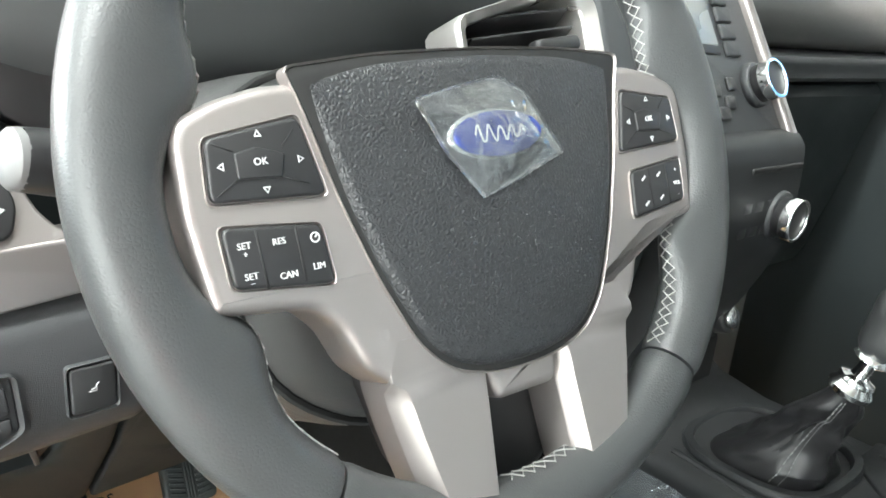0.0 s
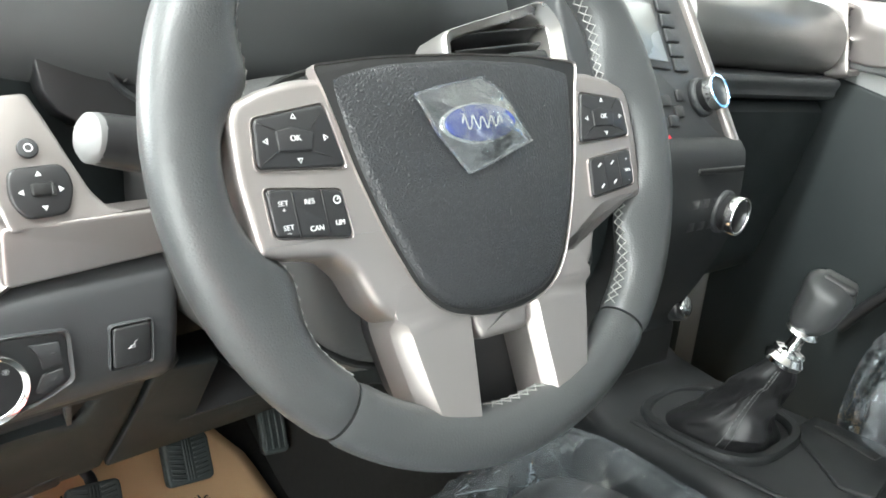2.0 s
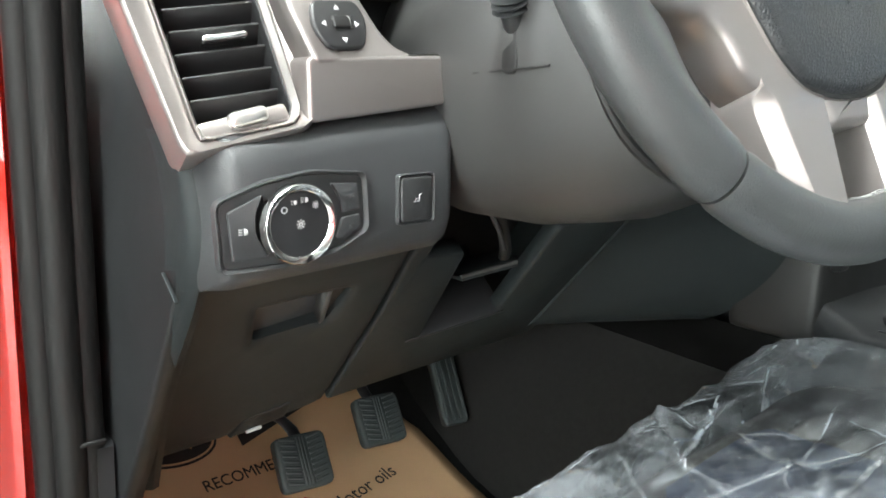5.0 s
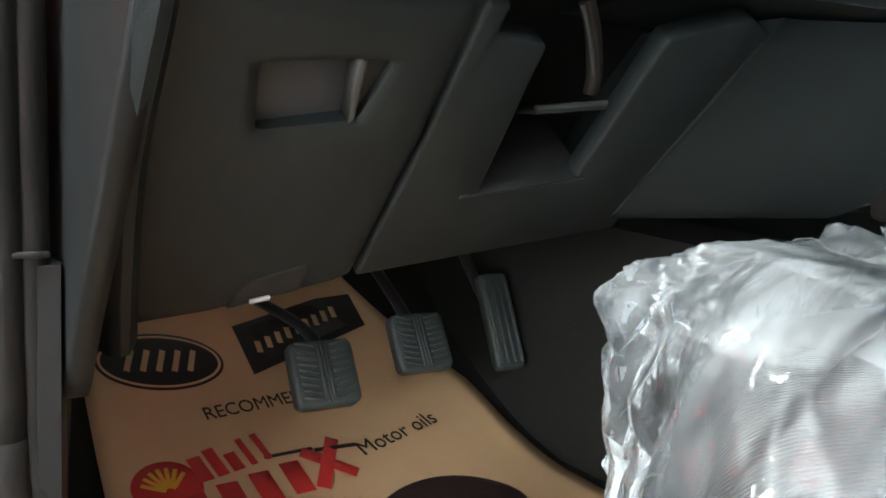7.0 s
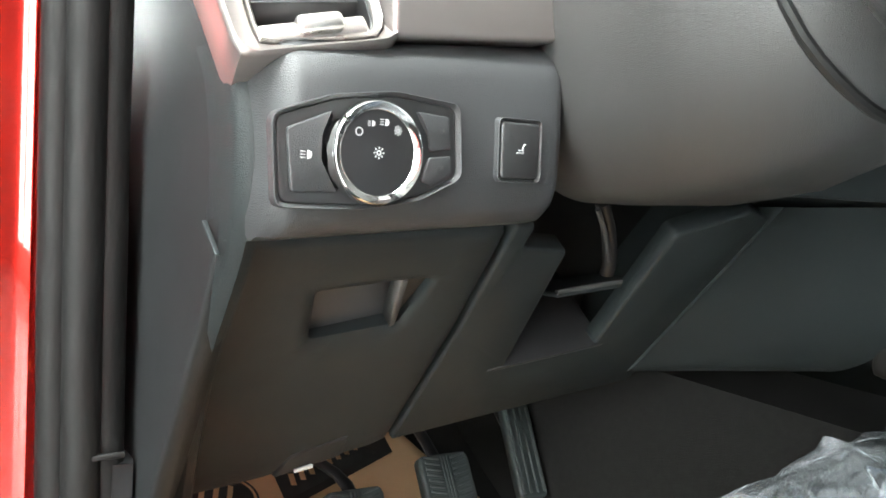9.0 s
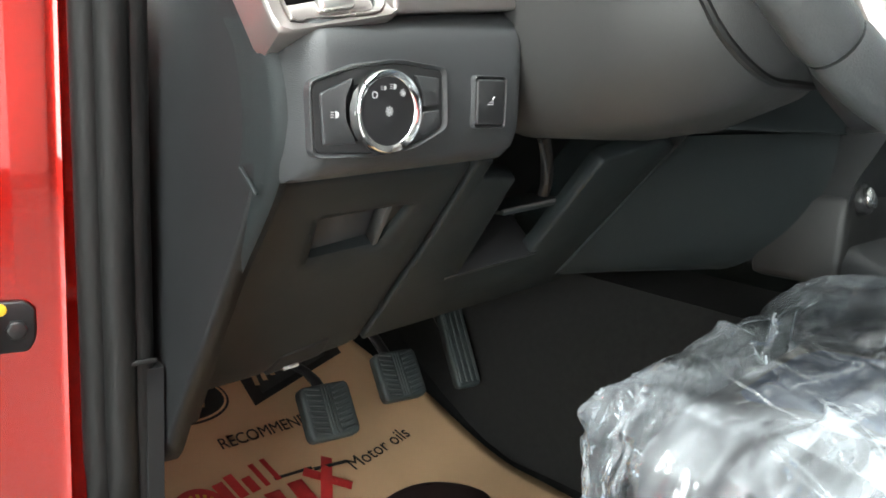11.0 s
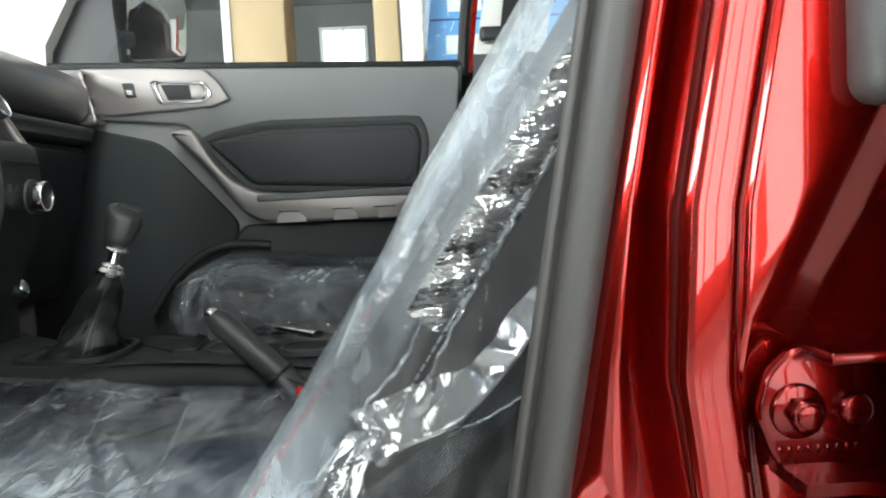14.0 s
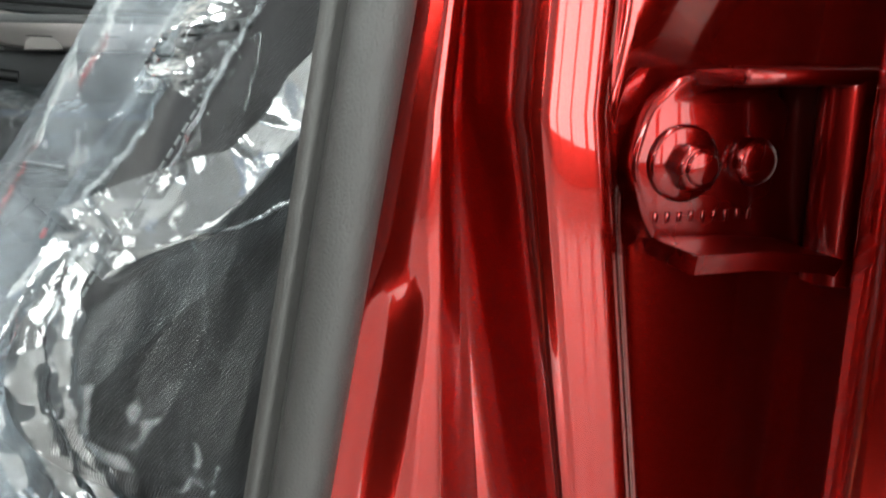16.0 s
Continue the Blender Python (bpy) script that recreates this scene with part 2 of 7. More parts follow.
def glass_material(name):
    m = bpy.data.materials.new(name)
    m.use_nodes = True
    n, l = m.node_tree.nodes, m.node_tree.links
    n.remove(n["Principled BSDF"])
    t, g, x = n.new("ShaderNodeBsdfTransparent"), n.new("ShaderNodeBsdfGlossy"), n.new("ShaderNodeMixShader")
    t.inputs[0].default_value = (0.93, 0.96, 0.95, 1)
    g.inputs["Roughness"].default_value = 0.02
    f = n.new("ShaderNodeFresnel")
    l.new(f.outputs[0], x.inputs[0])
    l.new(t.outputs[0], x.inputs[1])
    l.new(g.outputs[0], x.inputs[2])
    l.new(x.outputs[0], n["Material Output"].inputs["Surface"])
    return m


GLASS = glass_material("window_glass")
MIRROR = material("mirror_glass", (0.9, 0.91, 0.92), 0.03, metal=1.0, vary=0.01, rvary=0.01)

# ---------------- mesh helpers ----------------


def finish(name, bm, mat, parent=None, label="", smooth=40):
    if smooth:
        for f in bm.faces:
            f.smooth = True
        for e in bm.edges:
            if len(e.link_faces) == 2 and e.calc_face_angle(0) > radians(smooth):
                e.smooth = False
    me = bpy.data.meshes.new(name)
    bm.to_mesh(me)
    bm.free()
    if mat:
        me.materials.append(mat)
    ob = new(name, me)
    ob.parent = parent
    if label:
        ob["label"] = label
    return ob


def part(name, bm, mat, parent, label=""):
    return finish(name, bm, mat, parent, label)


def thing(name, label, category, m=None, group="", kind=""):
    ob = new(name)
    ob.empty_display_size = 0.02
    if m is not None:
        ob.matrix_world = m
    return tagged(ob, label, category, group, kind)


def plane_at(o, u, v):
    """A frame with origin o, u and v along a face, and the face's outward normal."""
    u, v = Vector(u).normalized(), Vector(v).normalized()
    w = u.cross(v).normalized()
    v = w.cross(u)
    m = Matrix((u, v, w)).transposed().to_4x4()
    m.translation = Vector(o)
    return m


def rounded(pts, r, n=4):
    """A polygon with its corners rounded; r is one radius or one for each corner."""
    out, k = [], len(pts)
    for i in range(k):
        a, b, c = Vector(pts[i - 1]), Vector(pts[i]), Vector(pts[(i + 1) % k])
        rr = r[i] if isinstance(r, (list, tuple)) else r
        d1, d2 = (a - b), (c - b)
        cut = min(rr, d1.length * 0.45, d2.length * 0.45)
        p, q = b + d1.normalized() * cut, b + d2.normalized() * cut
        for j in range(n + 1):
            t = j / n
            out.append(((1 - t) ** 2 * p + 2 * t * (1 - t) * b + t * t * q)[:2])
    return out


def area2(pts):
    return sum(pts[i - 1][0] * pts[i][1] - pts[i][0] * pts[i - 1][1] for i in range(len(pts)))


def prism(pts, m=None, w0=0.0, w1=0.01, bevel=0.0015, seg=2, dome=0.0, bm=None):
    """A polygon raised from w0 to w1 along the frame's normal, its front edge rounded; dome swells the front."""
    bm = bm or bmesh.new()
    m = m or Matrix()
    if area2(pts) < 0:
        pts = list(reversed(pts))
    c = Vector((sum(p[0] for p in pts) / len(pts), sum(p[1] for p in pts) / len(pts)))
    rings = []
    steps = [(0.0, w0)] + [(bevel * (1 - math.cos(math.pi / 2 * j / seg)), w1 - bevel + bevel * math.sin(math.pi / 2 * j / seg)) for j in range(seg + 1)]
    for inset, w in steps:
        ring = []
        for i, p in enumerate(pts):
            a, b, d = Vector(pts[i - 1]), Vector(p), Vector(pts[(i + 1) % len(pts)])
            n1, n2 = Vector((a.y - b.y, b.x - a.x)), Vector((b.y - d.y, d.x - b.x))
            nrm = n1.normalized() + n2.normalized()
            nrm = nrm * (2 / max(0.9, nrm.length_squared))
            q = b + nrm * inset
            ring.append(bm.verts.new(m @ Vector((q.x, q.y, w))))
        rings.append(ring)
    for a, b in zip(rings, rings[1:]):
        for i in range(len(pts)):
            bm.faces.new((a[i - 1], a[i], b[i], b[i - 1]))
    if dome:
        last = rings[-1]
        base = [m.inverted() @ v.co for v in last]
        for s in (0.66, 0.33):
            ring = [bm.verts.new(m @ Vector((c.x + (p.x - c.x) * s, c.y + (p.y - c.y) * s, w1 + dome * (1 - s * s)))) for p in base]
            for i in range(len(pts)):
                bm.faces.new((last[i - 1], last[i], ring[i], ring[i - 1]))
            last = ring
        top = bm.verts.new(m @ Vector((c.x, c.y, w1 + dome)))
        for i in range(len(pts)):
            bm.faces.new((last[i - 1], last[i], top))
    else:
        bm.faces.new(rings[-1])
    bm.faces.new(list(reversed(rings[0])))
    return bm


def ring_prism(outer, inner, m, w0, w1, bevel=0.0015, bm=None, wi=None):
    """A frame between two outlines with the same number of points; wi: height at the inner edge."""
    bm = bm or bmesh.new()
    wi = w1 if wi is None else wi
    n = len(outer)

    def row(pts, w):
        return [bm.verts.new(m @ Vector((p[0], p[1], w))) for p in pts]

    def lerp(a, b, t):
        return [(p[0] + (q[0] - p[0]) * t, p[1] + (q[1] - p[1]) * t) for p, q in zip(a, b)]

    rows = [row(outer, w0), row(outer, w1 - bevel), row(lerp(outer, inner, 0.06), w1 - bevel * 0.3), row(lerp(outer, inner, 0.16), w1),
            row(lerp(outer, inner, 0.84), wi), row(lerp(outer, inner, 0.95), wi - bevel * 0.3), row(inner, wi - bevel), row(inner, w0)]
    for a, b in zip(rows, rows[1:] + rows[:1]):
        for i in range(n):
            bm.faces.new((a[i - 1], a[i], b[i], b[i - 1]))
    bmesh.ops.recalc_face_normals(bm, faces=bm.faces)
    return bm


def loft(rings, closed=True, caps=True, bm=None):
    bm = bm or bmesh.new()
    rows = [[bm.verts.new(Vector(p)) for p in r] for r in rings]
    n = len(rows[0])
    for a, b in zip(rows, rows[1:]):
        for i in range(0 if closed else 1, n):
            bm.faces.new((a[i - 1], a[i], b[i], b[i - 1]))
    if caps and closed:
        bm.faces.new(list(reversed(rows[0])))
        bm.faces.new(rows[-1])
    bmesh.ops.recalc_face_normals(bm, faces=bm.faces)
    return bm


def spline(pts, n=8):
    """Points along a smooth curve through pts."""
    pts = [Vector(p) for p in pts]
    out = []
    for i in range(len(pts) - 1):
        p0, p1, p2, p3 = pts[max(0, i - 1)], pts[i], pts[i + 1], pts[min(len(pts) - 1, i + 2)]
        for j in range(n):
            t = j / n
            out.append(0.5 * (2 * p1 + (p2 - p0) * t + (2 * p0 - 5 * p1 + 4 * p2 - p3) * t * t + (3 * p1 - p0 - 3 * p2 + p3) * t ** 3))
    out.append(pts[-1])
    return out


def tube(path, r, sides=12, closed=False, flat=1.0, up=(0, 0, 1), bm=None):
    """A tube along path; r is a number or a function of 0..1; flat squeezes it along up."""
    path = [Vector(p) for p in path]
    rings = []
    n = len(path)
    for i, p in enumerate(path):
        a = path[i - 1] if (i or closed) else p
        b = path[(i + 1) % n] if (i < n - 1 or closed) else p
        t = (b - a).normalized()
        s = t.cross(Vector(up))
        s = s.normalized() if s.length > 1e-4 else t.orthogonal().normalized()
        q = s.cross(t).normalized()
        rr = r(i / max(1, n - 1)) if callable(r) else r
        rings.append([p + rr * (math.cos(2 * math.pi * k / sides) * s + flat * math.sin(2 * math.pi * k / sides) * q) for k in range(sides)])
    if closed:
        rings.append(rings[0])
        bm = loft(rings, True, False, bm)
        bmesh.ops.remove_doubles(bm, verts=bm.verts, dist=1e-6)
        return bm
    return loft(rings, True, True, bm)


def rbox(centre, size, r, n=4, grid=(1, 1, 1), shape=None, bm=None, m=None):
    """A box with rounded edges, each face a grid; shape(p) may bend it."""
    bm = bm or bmesh.new()
    h = [s / 2 for s in size]
    r = min(r, *h)
    axes = []
    for k in range(3):
        edge = [-h[k] + r * (1 - math.cos(math.pi / 2 * j / n)) for j in range(n)]
        mid = [-(h[k] - r) + 2 * (h[k] - r) * j / grid[k] for j in range(grid[k] + 1)]
        axes.append(edge + mid + [-e for e in reversed(edge)])
    cache = {}

    def vert(p):
        key = tuple(round(c, 6) for c in p)
        if key not in cache:
            q = Vector([max(-(h[k] - r), min(h[k] - r, p[k])) for k in range(3)])
            d = Vector(p) - q
            # grid points on the outer cube are pulled onto the rounded edge
            v = q + (d.normalized() * r if d.length > 1e-9 else d)
            v = v + Vector(centre)
            if shape:
                v = Vector(shape(v))
            if m:
                v = m @ v
            cache[key] = bm.verts.new(v)
        return cache[key]

    for k in range(3):
        i, j = (k + 1) % 3, (k + 2) % 3
        for s in (-1, 1):
            for a0, a1 in zip(axes[i], axes[i][1:]):
                for b0, b1 in zip(axes[j], axes[j][1:]):
                    quad = []
                    for a, b in ((a0, b0), (a1, b0), (a1, b1), (a0, b1)):
                        p = [0, 0, 0]
                        p[k], p[i], p[j] = s * h[k], a, b
                        quad.append(vert(p))
                    if len(set(quad)) == 4:
                        try:
                            bm.faces.new(quad if s > 0 else list(reversed(quad)))
                        except ValueError:
                            pass
    return bm


def slab(m, su, sv, w0, w1, r=0.004, bevel=0.0015):
    return prism(rounded([(-su / 2, -sv / 2), (su / 2, -sv / 2), (su / 2, sv / 2), (-su / 2, sv / 2)], r), m, w0, w1, bevel)


def disc(m, rad, w0, w1, bevel=0.001, n=40, dome=0.0, bm=None):
    return prism([(rad * math.cos(2 * math.pi * k / n), rad * math.sin(2 * math.pi * k / n)) for k in range(n)], m, w0, w1, bevel, dome=dome, bm=bm)


def lettering(text, size, m, depth=0.0002, spacing=1.0, shear=0.0):
    """Words as flat raised letters, centred on the frame m."""
    c = bpy.data.curves.new("letters", "FONT")
    c.body, c.size, c.align_x, c.align_y, c.extrude, c.space_character, c.shear = text, size, "CENTER", "CENTER", depth, spacing, shear
    c.resolution_u = 3
    ob = bpy.data.objects.new("letters", c)
    scene.collection.objects.link(ob)
    me = bpy.data.meshes.new_from_object(ob.evaluated_get(bpy.context.evaluated_depsgraph_get()))
    bm = bmesh.new()
    bm.from_mesh(me)
    bm.transform(m)
    bpy.data.objects.remove(ob)
    bpy.data.curves.remove(c)
    bpy.data.meshes.remove(me)
    return bm


def strip(a, b, width, m, w=0.0004, bm=None):
    """A thin raised bar from a to b on the frame m."""
    a, b = Vector(a), Vector(b)
    t = (b - a).normalized()
    s = Vector((-t.y, t.x)) * width / 2
    return prism([(a - s)[:2], (b - s)[:2], (b + s)[:2], (a + s)[:2]], m, 0, w, w * 0.3, 1, bm=bm)


def shift(m, u=0.0, v=0.0, w=0.0, turn=0.0):
    return m @ Matrix.Translation((u, v, w)) @ Matrix.Rotation(radians(turn), 4, "Z")


# ---------------- showroom ----------------


def wall(name, lo, hi, mat, label, category="wall"):
    c = [(a + b) / 2 for a, b in zip(lo, hi)]
    s = [b - a for a, b in zip(lo, hi)]
    return tagged(finish(name, rbox(c, s, 0.004, 1), mat), label, category, kind="structure")


wall("ground", (-40, -40, -0.3), (40, 40, -0.012), TILE, "pale polished showroom ground", "ground")
wall("wall_back", (-7, -9.2, -0.01), (12, -9, 4.0), WALLS, "cream painted showroom wall")
wall("wall_east", (11.5, -9, -0.01), (11.7, 9.6, 4.0), DARKWALL, "grey painted showroom wall")
wall("ceiling", (-7.2, -9.2, 4.0), (12, 9.6, 4.2), CEILING, "white showroom ceiling", "ceiling")

# unseen wall, added to shut out sky light and darken reflections in paint
wall("wall_west", (-7.2, -9, -0.01), (-7.0, 2.0, 4.0), DARKWALL, "unseen dark wall added to block sky light")
# glazed front with pale mullions
facade = thing("window_front", "tall showroom glazing with pale mullions", "window", kind="structure")
for i in range(12):
    part("mullion", rbox((-6 + i * 1.6, 9.0, 2.0), (0.12, 0.14, 4.0), 0.01, 1), WALLS, facade)
for z in (0.15, 1.5, 2.9, 3.9):
    part("transom", rbox((2.7, 9.0, z), (17.5, 0.10, 0.10), 0.01, 1), WALLS, facade)
part("pane", rbox((2.7, 9.05, 2.0), (17.5, 0.01, 3.9), 0.002, 1), GLASS, facade).visible_shadow = False

portal = thing("wooden_portal", "light wood veneer portal on the showroom floor", "portal")
part("post", rbox((4.2, 0.42, 1.3), (0.45, 0.34, 2.6), 0.01, 2), WOOD, portal)
part("post", rbox((4.2, -0.36, 1.3), (0.45, 0.15, 2.6), 0.01, 2), WOOD, portal)
part("lintel", rbox((4.2, 0.10, 2.66), (0.45, 1.1, 0.42), 0.01, 2), WOOD, portal)
part("edge_strip", rbox((3.968, 0.60, 1.3), (0.02, 0.05, 2.6), 0.004, 1), WHITE, portal, "white edge strip")
tagged(finish("white_column", rbox((4.25, -0.51, 2.0), (0.5, 0.13, 4.0), 0.01, 2), WHITE), "white painted showroom column", "column", kind="structure")
board = thing("poster_board", "blue printed poster board beside the column", "poster")
part("poster", rbox((4.3, -1.08, 1.55), (0.04, 0.95, 3.1), 0.004, 1), POSTER, board)
for i, z in enumerate((2.05, 2.32, 2.60)):
    part("print_line", rbox((4.277, -0.84 - 0.02 * i, z), (0.006, 0.22, 0.12), 0.001, 1), WHITE, board)
for i in range(3):
    part("joint", rbox((4.277, -1.08, 1.95 + 0.26 * i), (0.006, 0.94, 0.012), 0.001, 1), BLUE, board)
lit = thing("far_window", "bright daylit window in the far wall", "window", kind="structure")
PANEL = glowing("daylit_pane", (1.0, 1.0, 0.98), 4.0)
for y in (0.30, 0.62):
    part("pane", rbox((11.46, y, 3.35), (0.02, 0.28, 0.5), 0.004, 1), PANEL, lit)
part("window_frame", rbox((11.47, 0.46, 3.35), (0.02, 0.72, 0.62), 0.01, 1), WHITE, lit)
west_glass = thing("window_west", "tall daylit windows in the west wall", "window", kind="structure")
DAY = glowing("daylit_glass", (0.95, 1.0, 0.98), 8.0)
for i in range(4):
    part("pane", rbox((-6.98, -5.2 + 1.35 * i, 2.05), (0.02, 1.15, 3.4), 0.004, 1), DAY, west_glass)
    part("mullion", rbox((-6.97, -4.525 + 1.35 * i, 2.05), (0.06, 0.04, 3.5), 0.01, 1), WALLS, west_glass)
van = thing("parked_van", "dark parked van beyond the wooden portal", "van")
part("body", loft([[(x, y, 0.35), (x, y, 1.2), (x, y + 0.05, 1.25), (x, y + b, 2.0 + h), (x, y + 1.9 - b, 2.0 + h), (x, y + 1.85, 1.25), (x, y + 1.9, 1.2), (x, y + 1.9, 0.35)]
                   for x, y, b, h in ((5.6, 0.0, 0.3, -0.5), (5.8, -0.1, 0.25, 0.0), (6.5, -0.1, 0.2, 0.18), (8.6, -0.1, 0.2, 0.18), (8.9, 0.0, 0.3, -0.5))]), BLACKSTEEL, van)
for x in (6.3, 8.2):
    for y in (-0.05, 1.75):
        part("tyre", disc(plane_at((x, y - 0.1, 0.34), (1, 0, 0), (0, 0, 1)), 0.35, -0.1, 0.12, 0.03), SEAL, van)

# ---------------- truck body ----------------
wall("cabin_floor", (-0.66, -1.3, 0.50), (0.74, 0.62, 0.572), CARPET, "black carpeted cabin floor", "floor")
bm = loft([[(x, 0.46, 0.50), (x, 0.46, 0.571)] + [(x, 0.50 + 0.05 * i, 0.569 + 0.9 * (0.03 + 0.05 * i) ** 1.6) for i in range(10)] + [(x, 1.0, 1.2), (x, 1.05, 1.2), (x, 1.05, 0.5)] for x in (-0.70, 0.74)])
tagged(finish("firewall", bm, CARPET), "black carpeted toe board and bulkhead", "wall", kind="structure")
bm = loft([[(x, 0.1 + 0.0 * x, 0.5), (x, 0.3, 0.5), (x, 0.98, 0.5), (x, 0.98, z + 0.14), (x, 0.62, z + 0.02), (x, 0.1, z)] for x, z in ((-0.10, 0.57), (-0.07, 0.74), (-0.02, 0.82), (0.16, 0.82), (0.21, 0.74), (0.24, 0.57))])
tagged(finish("tunnel", bm, CARPET), "black carpeted transmission tunnel", "floor", kind="structure")
wall("roof", (-0.66, -1.35, 1.80), (0.66, -0.05, 1.86), LINER, "light grey cloth roof lining", "ceiling")
wall("cabin_rear_wall", (-0.66, -1.42, 0.5), (0.74, -1.36, 1.84), TRIM, "dark plastic rear cabin trim")
wall("bonnet", (-0.85, 1.06, 0.9), (0.85, 2.5, 1.16), RED, "glossy red bonnet", "bonnet")
wall("footwell_side", (0.70, 0.40, 0.5), (0.74, 1.0, 1.35), DASH2, "dark passenger footwell side trim")
wall("wing", (0.745, 0.45, 0.55), (0.90, 1.6, 1.30), RED, "glossy red front wing", "wing")

# windscreen and passenger-side front pillar
bm = rbox((0, 0, 0), (1.38, 1.0, 0.006), 0.002, 1, m=pose(0.0, 0.42, 1.61, -30, 0, 0))
shield = tagged(finish("window_windscreen", bm, GLASS), "raked clear windscreen", "window", kind="structure")
shield.visible_shadow = False
bm = loft([[(x, y0, z), (x - 0.012, (y0 + y1) / 2, z + 0.005), (x - 0.01, y1, z + 0.02), (x + 0.05, y1 + 0.02, z + 0.02), (x + 0.06, y0, z - 0.01)]
           for x, y0, y1, z in ((0.72, 0.30, 0.62, 1.36), (0.69, 0.285, 0.50, 1.46), (0.685, 0.225, 0.42, 1.56), (0.68, 0.03, 0.25, 1.655), (0.66, -0.14, 0.08, 1.75), (0.65, -0.28, -0.05, 1.82))])
tagged(finish("pillar_trim", bm, LINER), "pale grey windscreen pillar trim", "trim", kind="structure")
# passenger side centre pillar, behind its door
bm = loft([[(0.70, y, z), (0.70, y - 0.16, z), (0.80, y - 0.17, z), (0.80, y - 0.02, z)] for y, z in ((-0.60, 0.55), (-0.60, 1.2), (-0.615, 1.40))])
tagged(finish("pillar_lower", bm, TRIM), "dark plastic lower centre pillar trim", "trim", kind="structure")
bm = loft([[(x, y, z), (x, y - 0.15, z), (x + 0.10, y - 0.16, z), (x + 0.10, y - 0.02, z)] for x, y, z in ((0.715, -0.62, 1.40), (0.70, -0.66, 1.6), (0.66, -0.70, 1.84))])
tagged(finish("pillar_upper", bm, LINER), "pale grey upper centre pillar trim", "trim", kind="structure")
bm = loft([[(0.775, y, z), (0.775, y - 0.02, z), (0.80, y - 0.02, z), (0.80, y, z)] for y, z in ((-0.585, 1.0), (-0.60, 1.40), (-0.63, 1.62), (-0.66, 1.84))])
tagged(finish("door_surround", bm, RED), "thin red door opening edge", "trim", kind="structure")
wall("door_seal_rear", (0.755, -0.66, 0.60), (0.80, -0.555, 1.37), SEAL, "black rubber door opening seal", "seal")
belt = thing("seat_belt", "black seat belt with its adjuster on the pillar", "seat belt")
part("webbing", loft([[(0.688, y, z), (0.688, y - 0.05, z), (0.691, y - 0.05, z), (0.691, y, z)] for y, z in ((-0.64, 1.0), (-0.67, 1.42), (-0.70, 1.62))]), SEAL, belt)
part("adjuster", rbox((0.692, -0.695, 1.60), (0.03, 0.075, 0.07), 0.012, 3), BUTTON, belt)
part("guide", rbox((0.692, -0.665, 1.44), (0.03, 0.07, 0.03), 0.008, 3), BUTTON, belt)
# unseen side panels, added to stop light leaking into the cabin
wall("footwell_light_block", (-0.74, 0.62, 0.5), (-0.695, 1.05, 1.30), DASH2, "unseen panel added to keep light out of the footwell")
wall("rear_light_block", (0.72, -1.40, 0.5), (0.76, -0.76, 1.36), TRIM, "unseen panel added to block light at the rear side")

# ---------------- dashboard ----------------
dashboard = thing("dashboard", "dark grey grained plastic dashboard with silver trim", "dashboard")


def run_profile(profile, xs, warp=None):
    """A profile in y and z carried along x."""
    return loft([[warp(x, y, z) if warp else (x, y, z) for y, z in profile] for x in xs])


def radial(poly, c, n=72):
    """A polygon seen from c as n points at even angles."""
    out = []
    for k in range(n):
        d = Vector((math.cos(2 * math.pi * k / n), math.sin(2 * math.pi * k / n)))
        best = None
        for i in range(len(poly)):
            a, b = Vector(poly[i - 1]) - Vector(c), Vector(poly[i]) - Vector(c)
            e = b - a
            det = d.x * -e.y + d.y * e.x
            if abs(det) < 1e-12:
                continue
            t = (a.x * -e.y + a.y * e.x) / det
            s = (d.x * a.y - d.y * a.x) / det
            if t > 0 and -1e-9 <= s <= 1 + 1e-9 and (best is None or t > best):
                best = t
        out.append((c[0] + d.x * best, c[1] + d.y * best))
    return out


# upper pad with the instrument hood
def pad_warp(x, y, z):
    hood = math.exp(-(((x + 0.365) / 0.19) ** 4))
    return (x, y - (0.05 * hood if y < 0.34 else 0), z + (0.025 * hood if z > 1.3 and y < 0.6 else 0))


bm = run_profile([(0.33, 1.235), (0.30, 1.27), (0.295, 1.33), (0.31, 1.375), (0.36, 1.395), (0.50, 1.41), (0.95, 1.36), (0.95, 1.2), (0.40, 1.2)],
                 [-0.652, -0.645, -0.60] + [-0.58 + 0.02 * i for i in range(22)] + [-0.1, 0.1, 0.3, 0.6, 0.68, 0.70], pad_warp)
part("top_pad", bm, PADTOP, dashboard)
bm = run_profile([(0.30, 1.06), (0.315, 1.25), (0.40, 1.27), (0.45, 1.06)], [-0.635, -0.5, -0.2, 0.2, 0.5, 0.70])
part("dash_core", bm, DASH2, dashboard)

# instrument cluster
cluster = part("instrument_display", slab(plane_at((-0.355, 0.296, 1.275), (1, 0, 0), (0, 0.25, 1)), 0.36, 0.15, -0.02, 0.0, 0.05), BUTTON, dashboard, "dark unlit instrument cluster")
